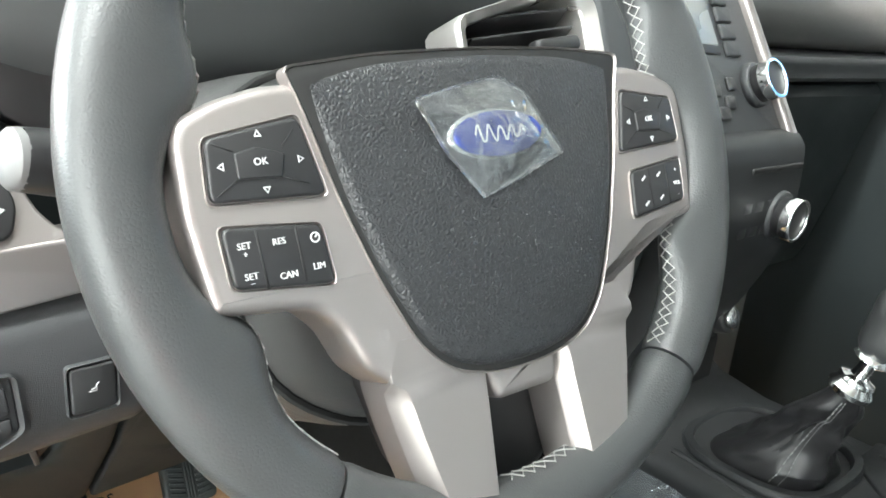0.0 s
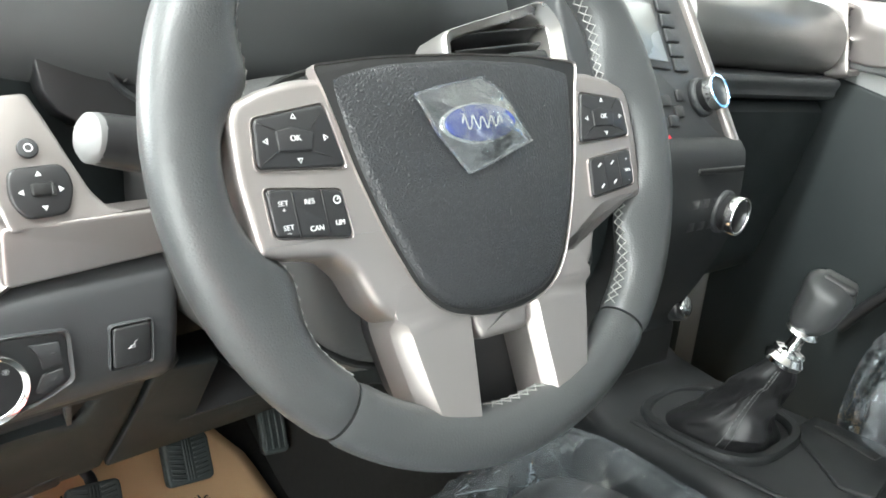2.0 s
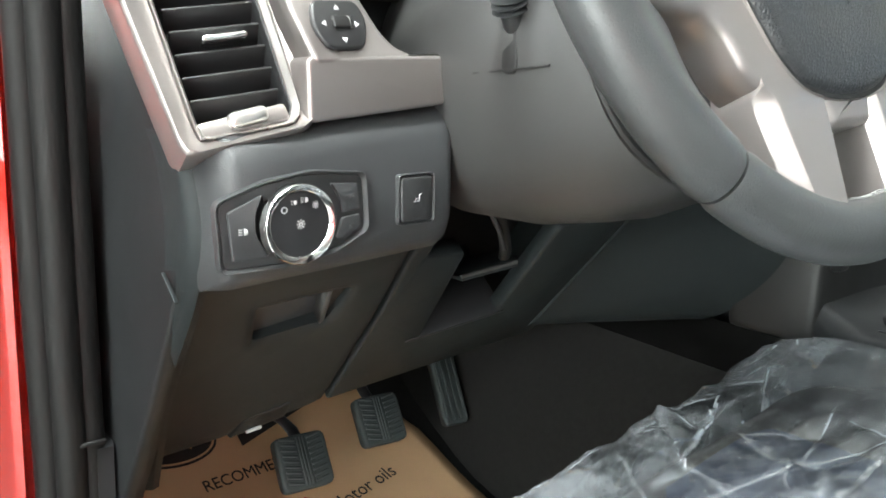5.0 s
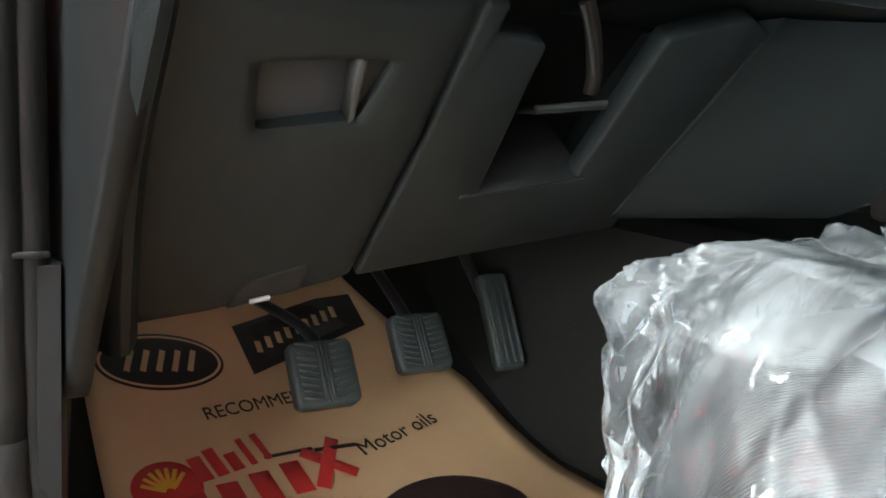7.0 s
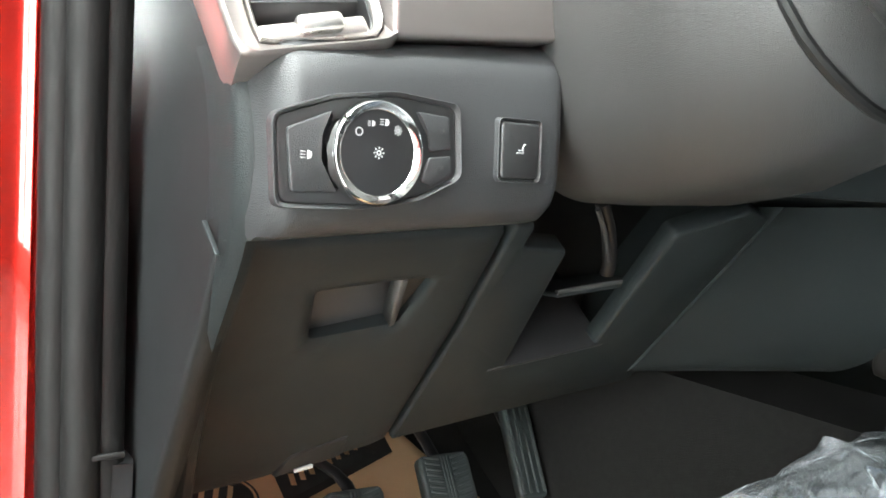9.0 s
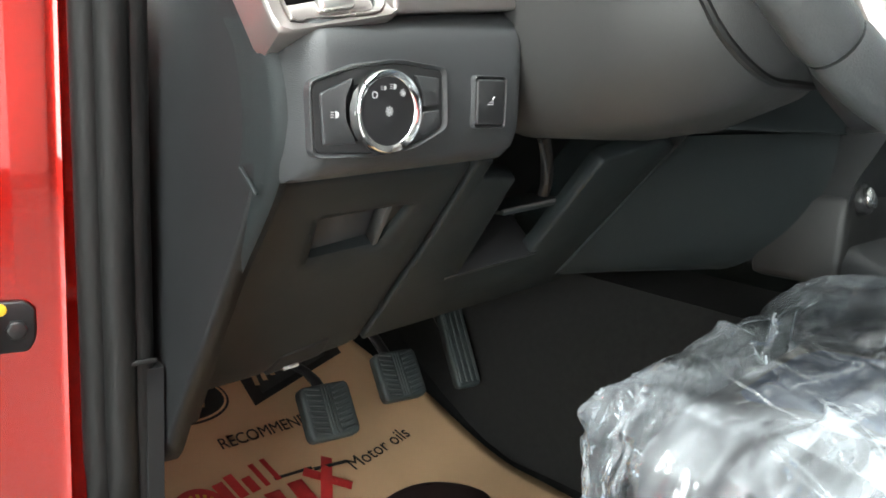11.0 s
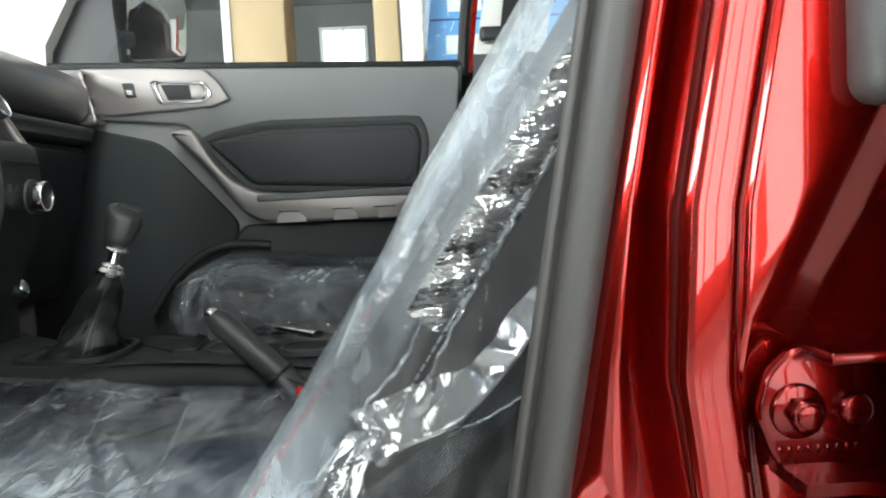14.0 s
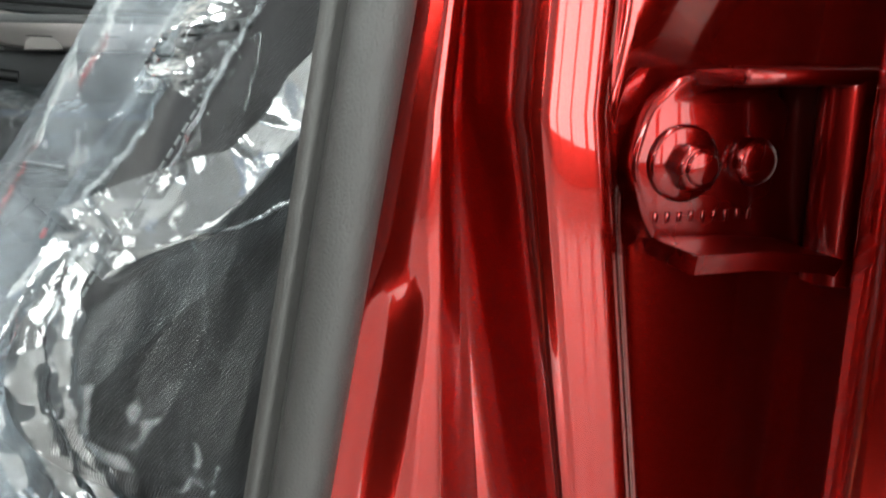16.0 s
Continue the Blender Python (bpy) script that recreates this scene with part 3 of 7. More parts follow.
for x in (-0.44, -0.27):
    g = plane_at((x, 0.290, 1.270), (1, 0, 0), (0, 0.25, 1))
    ring = [(0.055 * math.cos(k * math.pi / 24), 0.055 * math.sin(k * math.pi / 24)) for k in range(48)]
    part("gauge_ring", ring_prism(ring, [(p * 0.94, q * 0.94) for p, q in ring], g, -0.006, 0.003, 0.001), DASH, cluster)
    bm = bmesh.new()
    for k in range(13):
        a = radians(225 - k * 22.5)
        strip((0.042 * math.cos(a), 0.042 * math.sin(a)), (0.049 * math.cos(a), 0.049 * math.sin(a)), 0.0016, shift(g, 0, 0, 0.001), bm=bm)
    part("gauge_marks", bm, TRIM, cluster)
part("gauge_needle", strip((0, 0), (-0.03, -0.028), 0.002, shift(plane_at((-0.44, 0.288, 1.270), (1, 0, 0), (0, 0.25, 1)))), PRINT, cluster)


def left_wrap(x, y, z):
    k = max(0.0, (-0.632 - x) / 0.020)
    q = max(0.0, (x + 0.470) / 0.010)
    return (x, y + (0.045 * k ** 2.2 + 0.008 * q * q) * (1 if y < 0.235 else 0.3), z + (0.13 * (x + 0.58) - 0.002 if z > 1.08 else 0.078 * (x + 0.652) * max(0.0, min(1.0, (1.06 - z) / 0.05))))


xs = [-0.652, -0.650, -0.647, -0.643, -0.638, -0.632, -0.6, -0.55, -0.5, -0.475, -0.47, -0.466, -0.462]
bm = run_profile([(0.226, 1.108), (0.216, 1.100), (0.210, 1.088), (0.208, 1.06), (0.2085, 1.03), (0.213, 1.012), (0.224, 1.002), (0.240, 0.999), (0.268, 1.004), (0.276, 1.02), (0.276, 1.108)], xs, left_wrap)
part("switch_panel", bm, DASH, dashboard, "dark grey panel round the light switch")

# sloping knee panel with a finger pull
LOW = plane_at((0, 0.268, 0.996), (1, 0, 0), (0, -0.893, 1))
pull = [(-0.575, -0.044), (-0.519, -0.034), (-0.4945, -0.032), (-0.4985, -0.080), (-0.562, -0.093)]
cover = [(-0.648, 0.001), (-0.459, 0.018), (-0.4445, -0.09), (-0.436, -0.213), (-0.434, -0.242), (-0.461, -0.252), (-0.50, -0.262), (-0.537, -0.274), (-0.609, -0.285), (-0.617, -0.212), (-0.628, -0.11)]
pc = (-0.535, -0.066)
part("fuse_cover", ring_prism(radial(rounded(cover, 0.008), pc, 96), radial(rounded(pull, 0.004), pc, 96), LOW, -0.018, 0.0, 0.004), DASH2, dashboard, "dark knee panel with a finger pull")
# floor and lip are paler than the cover, holding the light they catch
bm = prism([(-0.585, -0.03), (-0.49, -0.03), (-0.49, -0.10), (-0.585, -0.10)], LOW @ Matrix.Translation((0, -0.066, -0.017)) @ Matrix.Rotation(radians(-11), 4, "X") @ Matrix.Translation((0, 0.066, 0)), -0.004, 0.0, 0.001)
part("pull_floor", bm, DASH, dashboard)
part("pull_lip", prism([(-0.5185, -0.034), (-0.513, -0.033), (-0.502, -0.078), (-0.5055, -0.081)], LOW, -0.014, -0.001, 0.001), TRIM, dashboard, "lip of the pull, its brightness in a paler grey")
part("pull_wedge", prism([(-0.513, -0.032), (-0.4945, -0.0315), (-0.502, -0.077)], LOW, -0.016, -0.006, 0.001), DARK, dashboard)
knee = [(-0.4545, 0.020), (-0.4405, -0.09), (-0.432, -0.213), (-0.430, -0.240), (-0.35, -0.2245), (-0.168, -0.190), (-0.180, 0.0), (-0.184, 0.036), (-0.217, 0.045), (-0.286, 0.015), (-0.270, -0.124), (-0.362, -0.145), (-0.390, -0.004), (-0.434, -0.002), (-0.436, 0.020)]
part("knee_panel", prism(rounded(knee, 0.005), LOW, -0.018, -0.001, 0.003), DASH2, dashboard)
# near-black backing and floor: the cubby's shade is put into their colour
cubby = part("cubby", rbox((0, 0, 0), (0.30, 0.26, 0.006), 0.002, 1, m=LOW @ Matrix.Translation((-0.305, -0.07, -0.10))), DARK, dashboard, "near-black cubby backing that holds its shade")
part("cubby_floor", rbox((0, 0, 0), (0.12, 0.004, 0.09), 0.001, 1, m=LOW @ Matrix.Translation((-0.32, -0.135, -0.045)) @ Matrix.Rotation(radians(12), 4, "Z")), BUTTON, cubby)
part("shelf", rbox((-0.3025, 0.345, 0.9595), (0.086, 0.05, 0.005), 0.002, 2, shape=lambda p: (p.x, p.y - 0.10 * (p.x + 0.30), p.z + 0.12 * (p.x + 0.30))), DASH2, cubby)
part("shelf_edge", tube([(-0.345, 0.3265, 0.956), (-0.30, 0.3215, 0.962), (-0.262, 0.317, 0.967)], 0.0022, 8), TRIM, cubby)
lever = part("column_lever", tube(spline([(-0.352, 0.278, 1.03), (-0.330, 0.290, 1.010), (-0.306, 0.308, 0.985), (-0.297, 0.318, 0.972)], 4), 0.006, 10, flat=0.7), BLACKSTEEL, dashboard, "black steering column lever")
part("column_lever_rib", tube([(-0.358, 0.276, 1.025), (-0.336, 0.287, 1.006), (-0.312, 0.303, 0.984)], 0.0022, 8), DASH, lever)
part("bonnet_release", prism(rounded([(-0.525, -0.236), (-0.478, -0.217), (-0.474, -0.25), (-0.53, -0.27)], 0.006), LOW, -0.012, 0.0015, 0.003), CONSOLE, dashboard, "black bonnet release handle")
# white sliver painted in place of a specular glint
part("release_glint", rbox((0, 0, 0), (0.016, 0.004, 0.003), 0.0012, 2, m=LOW @ Matrix.Translation((-0.508, -0.254, 0.004)) @ Matrix.Rotation(radians(14), 4, "Z")), PRINT, dashboard, "painted white glint on the release")

# knee roll and the panel above it, from column to centre stack
def roll(x, k):
    a = [(0.233, 1.035), (0.268, 0.996), (0.33, 0.927), (0.385, 0.868), (0.42, 0.872), (0.46, 0.90), (0.40, 1.03)]
    b = [(0.150, 1.045), (0.158, 0.99), (0.19, 0.935), (0.25, 0.885), (0.30, 0.88), (0.40, 0.92), (0.38, 1.03)]
    return spline([(x, p[0] + (q[0] - p[0]) * k, p[1] + (q[1] - p[1]) * k) for p, q in zip(a, b)], 5)


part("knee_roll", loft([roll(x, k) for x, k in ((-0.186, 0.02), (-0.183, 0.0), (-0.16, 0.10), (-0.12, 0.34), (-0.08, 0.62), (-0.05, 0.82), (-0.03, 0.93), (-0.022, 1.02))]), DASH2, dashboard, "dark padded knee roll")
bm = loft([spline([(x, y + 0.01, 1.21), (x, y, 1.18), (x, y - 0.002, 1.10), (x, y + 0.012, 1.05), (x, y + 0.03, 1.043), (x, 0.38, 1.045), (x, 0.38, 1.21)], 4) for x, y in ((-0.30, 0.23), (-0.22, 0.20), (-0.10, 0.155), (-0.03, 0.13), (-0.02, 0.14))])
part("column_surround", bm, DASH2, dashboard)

# side air vent
VT = plane_at((-0.62, 0.222, 1.096), (0.08, -0.008, 0.02), (0, 0.5, 1))
vent = thing("side_air_vent", "silver framed dashboard air vent with dark slats", "air vent")
c0 = (0.005, 0.066)
outer = radial(rounded([(-0.043, -0.001), (0.041, -0.002), (0.051, 0.008), (0.071, 0.125), (0.067, 0.134), (-0.033, 0.148), (-0.042, 0.138)], 0.008), c0)
inner = radial(rounded([(-0.029, 0.008), (0.034, 0.004), (0.041, 0.012), (0.051, 0.117), (0.046, 0.122), (-0.018, 0.130), (-0.022, 0.126)], 0.005), c0)
part("bezel", ring_prism(outer, inner, VT, -0.03, 0.005, 0.004, wi=-0.001), SILVER, vent)
inner2 = [(c0[0] + (p - c0[0]) * 0.90, c0[1] + (q - c0[1]) * 0.945) for p, q in inner]
part("chrome_surround", ring_prism(inner, inner2, VT, -0.006, 0.001, 0.002, wi=-0.003), SATIN, vent)
in3 = [(c0[0] + (p - c0[0]) * 0.985, c0[1] + (q - c0[1]) * 0.985) for p, q in inner2]
part("duct_wall", ring_prism(inner, in3, VT, -0.045, -0.0065, 0.001), BUTTON, vent)
part("duct", prism([(p, q) for p, q in inner2], VT, -0.045, -0.040, 0.001), DARK, vent)
for i in range(7):
    t = 0.030 + 0.0155 * i
    u0, u1 = -0.024 + 0.010 * (t - 0.02) / 0.1, 0.034 + 0.012 * (t - 0.02) / 0.1
    m = VT @ Matrix.Translation(((u0 + u1) / 2, t, -0.016)) @ Matrix.Rotation(radians(-5), 4, "Z") @ Matrix.Rotation(radians(-30), 4, "X")
    part("slat", rbox((0, 0, 0), (u1 - u0, 0.0022, 0.018), 0.001, 2, m=m), BUTTON, vent)
part("tab", rbox((0, 0, 0), (0.030, 0.004, 0.012), 0.002, 3, m=VT @ Matrix.Translation((0.013, 0.071, -0.006)) @ Matrix.Rotation(radians(-4), 4, "Z")), CHROME, vent, "chrome vane tab")
part("thumb_bar", rbox((0, 0, 0), (0.060, 0.012, 0.012), 0.003, 3, m=VT @ Matrix.Translation((0.004, 0.015, -0.010))), SILVER, vent)
part("thumb_wheel", rbox((0, 0, 0), (0.026, 0.010, 0.014), 0.004, 3, m=VT @ Matrix.Translation((0.006, 0.016, -0.004))), SATIN, vent, "satin thumb wheel")
part("top_bar", rbox((0, 0, 0), (0.046, 0.007, 0.010), 0.002, 3, m=VT @ Matrix.Translation((0.015, 0.121, -0.008)) @ Matrix.Rotation(radians(-6), 4, "Z")), SILVER, vent)

# silver plate with the mirror switch
SP = plane_at((-0.52, 0.218, 1.157), (1, 0, 0.05), (0, 0.5, 1))
plate = thing("mirror_switch_plate", "satin silver dash plate with a black mirror switch", "trim plate")
part("plate", prism(rounded([(-0.058, -0.010), (-0.066, 0.03), (-0.07, 0.082), (-0.028, 0.085), (-0.020, 0.066), (-0.010, 0.038), (-0.001, 0.014), (0.007, 0.003), (0.020, -0.003), (0.048, -0.006)], 0.004), SP, -0.02, 0.0, 0.003), SILVER, plate)
m = plane_at((-0.523, 0.2145, 1.137), (1, -0.03, 0.03), (0, 0.02, 1))
part("ledge", prism(rounded([(-0.060, -0.028), (0.053, -0.017), (0.053, 0.017), (-0.060, 0.014)], 0.006), m, -0.03, 0.001, 0.003, 3), SILVER, plate)
m = shift(SP, -0.034, 0.016)
pad = part("mirror_switch", prism(rounded([(-0.018, 0.017), (0.018, 0.018), (0.022, 0.002), (0.015, -0.017), (-0.013, -0.018), (-0.021, -0.003)], 0.007), m, -0.004, 0.0035, 0.002), BUTTON, plate, "black mirror adjuster")
for a in range(4):
    d = shift(m, 0.0125 * math.cos(a * math.pi / 2), 0.0115 * math.sin(a * math.pi / 2), 0.0036, 90 * a)
    part("arrow", prism([(0.0022, 0), (-0.0014, 0.0022), (-0.0014, -0.0022)], d, 0, 0.0003, 0.0001, 1), PRINT, pad)
part("selector", slab(shift(m, 0.001, 0.001), 0.015, 0.009, 0.003, 0.0055, 0.002), DARK, pad)
part("selector_mark", slab(shift(m, 0.007, 0.001), 0.0035, 0.009, 0.003, 0.0058, 0.001), TRIM, pad)
part("fold_button", disc(shift(m, -0.002, 0.030), 0.0068, -0.002, 0.003, 0.0012), DASH, plate, "round grey fold button")
ring = [(0.003 * math.cos(k * math.pi / 8), 0.003 * math.sin(k * math.pi / 8)) for k in range(16)]
part("fold_mark", ring_prism(ring, [(p * 0.7, q * 0.7) for p, q in ring], shift(m, -0.002, 0.030, 0.003), 0, 0.0004, 0.0001), PRINT, plate)

# dash end, with the moulded strip that follows the panel's edge
EC = plane_at((-0.657, 0, 0), (0, -1, 0), (0, 0, 1))
end_curve = [(-0.345, 1.30), (-0.325, 1.20), (-0.285, 1.114), (-0.256, 1.075), (-0.252, 1.036), (-0.272, 0.975), (-0.32, 0.89), (-0.367, 0.815), (-0.40, 0.76), (-0.44, 0.76)]
outline = [(-0.46, 1.30)] + [(p.x, p.y) for p in spline([(a, b, 0) for a, b in end_curve], 5)] + [(-0.46, 0.60)]
# darker console plastic on this dash panel puts its shade in the colour
part("end_panel", prism(outline, EC, -0.02, -0.004, 0.003), CONSOLE, dashboard, "grained end panel of the dashboard")
edge = spline([(-0.655, 0.262, 1.100), (-0.655, 0.246, 1.078), (-0.654, 0.238, 1.036), (-0.651, 0.254, 0.993), (-0.646, 0.318, 0.91), (-0.633, 0.375, 0.84), (-0.615, 0.438, 0.772)], 6)
part("edge_strip", loft([[(p.x + 0.014, p.y - 0.002, p.z), (p.x + 0.007, p.y - 0.005, p.z), (p.x + 0.002, p.y - 0.002, p.z), (p.x - 0.0005, p.y + 0.005, p.z), (p.x - 0.001, p.y + 0.034, p.z), (p.x + 0.03, p.y + 0.034, p.z)] for p in edge]), DASH2, dashboard, "moulded edge strip")
part("seam_clip", rbox((0, 0, 0), (0.003, 0.026, 0.0016), 0.0006, 1, m=pose(-0.6565, 0.262, 1.000, 38, 0, 0)), DASH2, dashboard)

# light switch
LS = plane_at((-0.598, 0.2065, 1.048), (1, 0, 0.01), (0, 0, 1))
light = thing("light_switch", "rotary headlamp switch with a chrome ring", "switch")
outline = rounded([(-0.051, 0.013), (-0.020, 0.024), (0.012, 0.0285), (0.051, 0.026), (0.054, -0.010), (0.028, -0.022), (-0.006, -0.027), (-0.048, -0.027)], 0.005)
big = [(p * 1.06, q * 1.09) for p, q in outline]
part("recess", ring_prism(big, outline, LS, -0.004, 0.0022, 0.0015, wi=0.0005), DASH, light)
part("base", prism(outline, LS, -0.004, 0.0004, 0.001), SWITCH, light)
part("fog_button", prism(rounded([(-0.046, 0.008), (-0.022, 0.018), (-0.027, 0.006), (-0.027, -0.006), (-0.018, -0.021), (-0.043, -0.022)], 0.002), LS, 0, 0.0025, 0.001), DASH, light)
part("dimmer_up", prism(rounded([(0.026, 0.022), (0.047, 0.021), (0.049, 0.004), (0.035, 0.002), (0.034, 0.010)], 0.002), LS, 0, 0.0022, 0.001), DASH, light)
part("dimmer_down", prism(rounded([(0.035, -0.001), (0.049, 0.001), (0.050, -0.009), (0.036, -0.016), (0.030, -0.014)], 0.002), LS, 0, 0.0022, 0.001), DASH, light)
KN = shift(LS, -0.001, -0.001)
ring = [(0.0255 * math.cos(k * math.pi / 28), 0.0255 * math.sin(k * math.pi / 28)) for k in range(56)]
knob = part("knob", disc(KN, 0.0242, 0.0, 0.0100, 0.002, 48), BUTTON, light)
part("knob_ring", ring_prism(ring, [(p * 0.80, q * 0.80) for p, q in ring], KN, 0.002, 0.0122, 0.002, wi=0.0108), CHROME, light, "chrome knob ring")
part("knob_notch", strip((-0.021, 0.016), (-0.018, 0.0137), 0.0012, shift(KN, 0, 0, 0.0118), 0.0008), BUTTON, light)


def icon_lamp(m, s=1.0):
    """A small lamp symbol: a half round and three rays."""
    bm = prism([(0, -0.0018 * s), (0.0018 * s, -0.0012 * s), (0.0022 * s, 0), (0.0018 * s, 0.0012 * s), (0, 0.0018 * s)], m, 0, 0.0003, 0.0001, 1)
    for k in (-1, 0, 1):
        strip((-0.0008 * s, 0.0012 * k * s), (-0.003 * s, 0.0012 * k * s), 0.0004 * s, m, 0.0003, bm)
    return bm


def icon_sun(m, s=1.0):
    ring = [(0.0012 * s * math.cos(k * math.pi / 6), 0.0012 * s * math.sin(k * math.pi / 6)) for k in range(12)]
    bm = ring_prism(ring, [(p * 0.55, q * 0.55) for p, q in ring], m, 0, 0.0003, 0.0001)
    for k in range(8):
        a = k * math.pi / 4
        strip((0.0017 * s * math.cos(a), 0.0017 * s * math.sin(a)), (0.0026 * s * math.cos(a), 0.0026 * s * math.sin(a)), 0.0005 * s, m, 0.0003, bm)
    return bm


TOP = 0.0102
part("icon_auto", icon_sun(shift(KN, 0.0, 0.0, TOP), 1.15), PRINT, light)
ring = [(0.0021 * math.cos(k * math.pi / 8), 0.0021 * math.sin(k * math.pi / 8)) for k in range(16)]
part("icon_off", ring_prism(ring, [(p * 0.75, q * 0.75) for p, q in ring], shift(KN, -0.0115, 0.0095, TOP), 0, 0.0003, 0.0001), PRINT, light)
part("icon_side", icon_lamp(shift(KN, -0.0045, 0.0138, TOP), 0.8), PRINT, light)
part("icon_main", icon_lamp(shift(KN, 0.003, 0.0150, TOP), 1.0), PRINT, light)
part("icon_sun", icon_sun(shift(KN, 0.0105, 0.0115, TOP), 0.9), PRINT, light)
part("icon_fog", icon_lamp(shift(LS, -0.0355, -0.004, 0.0026), 1.2), PRINT, light)
part("icon_dim", icon_lamp(shift(LS, 0.0425, 0.013, 0.0023), 0.8), TRIM, light)
part("icon_dim_low", icon_lamp(shift(LS, 0.0425, -0.006, 0.0023), 0.8), TRIM, light)

# small square switch
SQ = plane_at((-0.5005, 0.2065, 1.056), (1, 0.02, 0.03), (0, 0, 1))
square = thing("cargo_light_switch", "square black switch with a small white symbol", "switch")
o = rounded([(-0.0165, -0.018), (0.0165, -0.018), (0.0165, 0.018), (-0.0165, 0.018)], 0.004)
part("recess", ring_prism(o, [(p * 0.88, q * 0.89) for p, q in o], SQ, -0.004, 0.0018, 0.001, wi=0.0), DASH, square)
part("rocker", slab(SQ, 0.0285, 0.0315, -0.002, 0.0022, 0.003), SWITCH, square)
bm = strip((-0.0035, -0.0015), (0.002, -0.0015), 0.0006, shift(SQ, 0, 0, 0.0022), 0.0003)
strip((-0.002, 0.0), (0.002, 0.0003), 0.0006, shift(SQ, 0, 0, 0.0022), 0.0003, bm)
strip((0.0015, -0.0015), (0.0015, 0.0028), 0.0006, shift(SQ, 0, 0, 0.0022), 0.0003, bm)
strip((0.0020, 0.0030), (0.0038, 0.0036), 0.0006, shift(SQ, 0, 0, 0.0022), 0.0003, bm)
part("icon_cargo", bm, PRINT, square)

# ---------------- steering wheel ----------------
WM = Matrix.Translation((-0.362, 0.029, 1.232)) @ Matrix.Rotation(-0.103, 4, "Z") @ Matrix.Rotation(-0.381, 4, "X") @ Matrix.Rotation(radians(-3.5), 4, "Y")
wheel = thing("steering_wheel", "black leather steering wheel with satin silver spokes", "steering wheel", WM)
WF = plane_at((0, 0, 0), (1, 0, 0), (0, 0, 1))
RAD, TUB = 0.1855, 0.0195


def web(a):
    """How far the leather reaches inwards beside the spokes, in tube radii, at the angle a."""
    a = (a + 180) % 360 - 180
    a = a if abs(a) <= 90 else math.copysign(180, a) - a
    return 0.85 * math.exp(-((a - 17) / 9.0) ** 2) + 0.80 * math.exp(-((a + 24) / 8.5) ** 2)


def rim_piece(a0, a1, n, thick):
    """A length of the rim: an oval section whose inner side swells beside the spokes."""
    rings = []
    for i in range(n + 1):
        a = a0 + (a1 - a0) * i / n
        e = web(a)
        r = TUB * thick * (0.93 if i in (0, n) else 1)
        ring = []
        for k in range(24):
            q = 2 * math.pi * k / 24
            c, sn = math.cos(q), math.sin(q)
            out = r * c * (1 + (e if c < 0 else 0))
            y = 0.92 * r * sn * (1 - 0.30 * min(1, e) * max(0, -c))
            ring.append(((RAD + out) * math.cos(radians(a)), y, (RAD + out) * math.sin(radians(a))))
        rings.append(ring)
    return loft(rings)


rim = part("rim", rim_piece(-49, 229, 150, 1.0), RIM, wheel, "black grained leather upper rim")
lower = part("lower_rim", rim_piece(229.6, 310.4, 40, 0.985), RIM, wheel, "smooth black lower rim")


def stitches(a0, a1, n, inner):
    """Crossed stitches along the inside of the rim."""
    bm = bmesh.new()
    for i in range(n):
        a, b = a0 + (a1 - a0) * (i - 0.15) / n, a0 + (a1 - a0) * (i + 0.95) / n
        for s in (-1, 1):
            p = []
            for ang, side in ((a, s), (b, -s)):
                w = radians(inner) + side * 0.26
                e = web(ang)
                r, y = RAD - TUB * (1 + e) * 1.02 * math.cos(w), -0.94 * TUB * math.sin(w) * (1 - 0.30 * min(1, e) * math.cos(w))
                p.append((r * math.cos(radians(ang)), y, r * math.sin(radians(ang))))
            mid = [(u + v) / 2 for u, v in zip(*p)]
            k = 1 - 0.0008 / RAD
            tube([p[0], (mid[0] * k, mid[1], mid[2] * k), p[1]], 0.00042, 5, bm=bm)
    return bm


part("stitching", stitches(-48, -19, 12, 6), THREAD, rim, "pale crossed stitching")
part("stitching", stitches(12, 66, 22, 6), THREAD, rim, "pale crossed stitching")
part("stitching", stitches(120, 166, 19, 0), THREAD, rim, "pale crossed stitching")
part("stitching", stitches(200, 228, 12, 0), THREAD, rim, "pale crossed stitching")
part("stitching", stitches(264, 288, 9, 6), THREAD, lower, "pale crossed stitching")
half = [(0.0, -0.1235), (0.020, -0.1235), (0.026, -0.105), (0.0800, -0.100), (0.0925, -0.088), (0.101, -0.068), (0.112, -0.0565), (0.1575, -0.0510), (0.1625, -0.010), (0.162, 0.022), (0.158, 0.031), (0.1415, 0.038), (0.120, 0.043), (0, 0.046)]
outline = half + [(-x, z) for x, z in reversed(half)][1:-1]
part("spoke_trim", prism(rounded(outline, 0.0045), WF, -0.020, 0.011, 0.0055, 5), SILVER, wheel, "satin silver spoke trim")
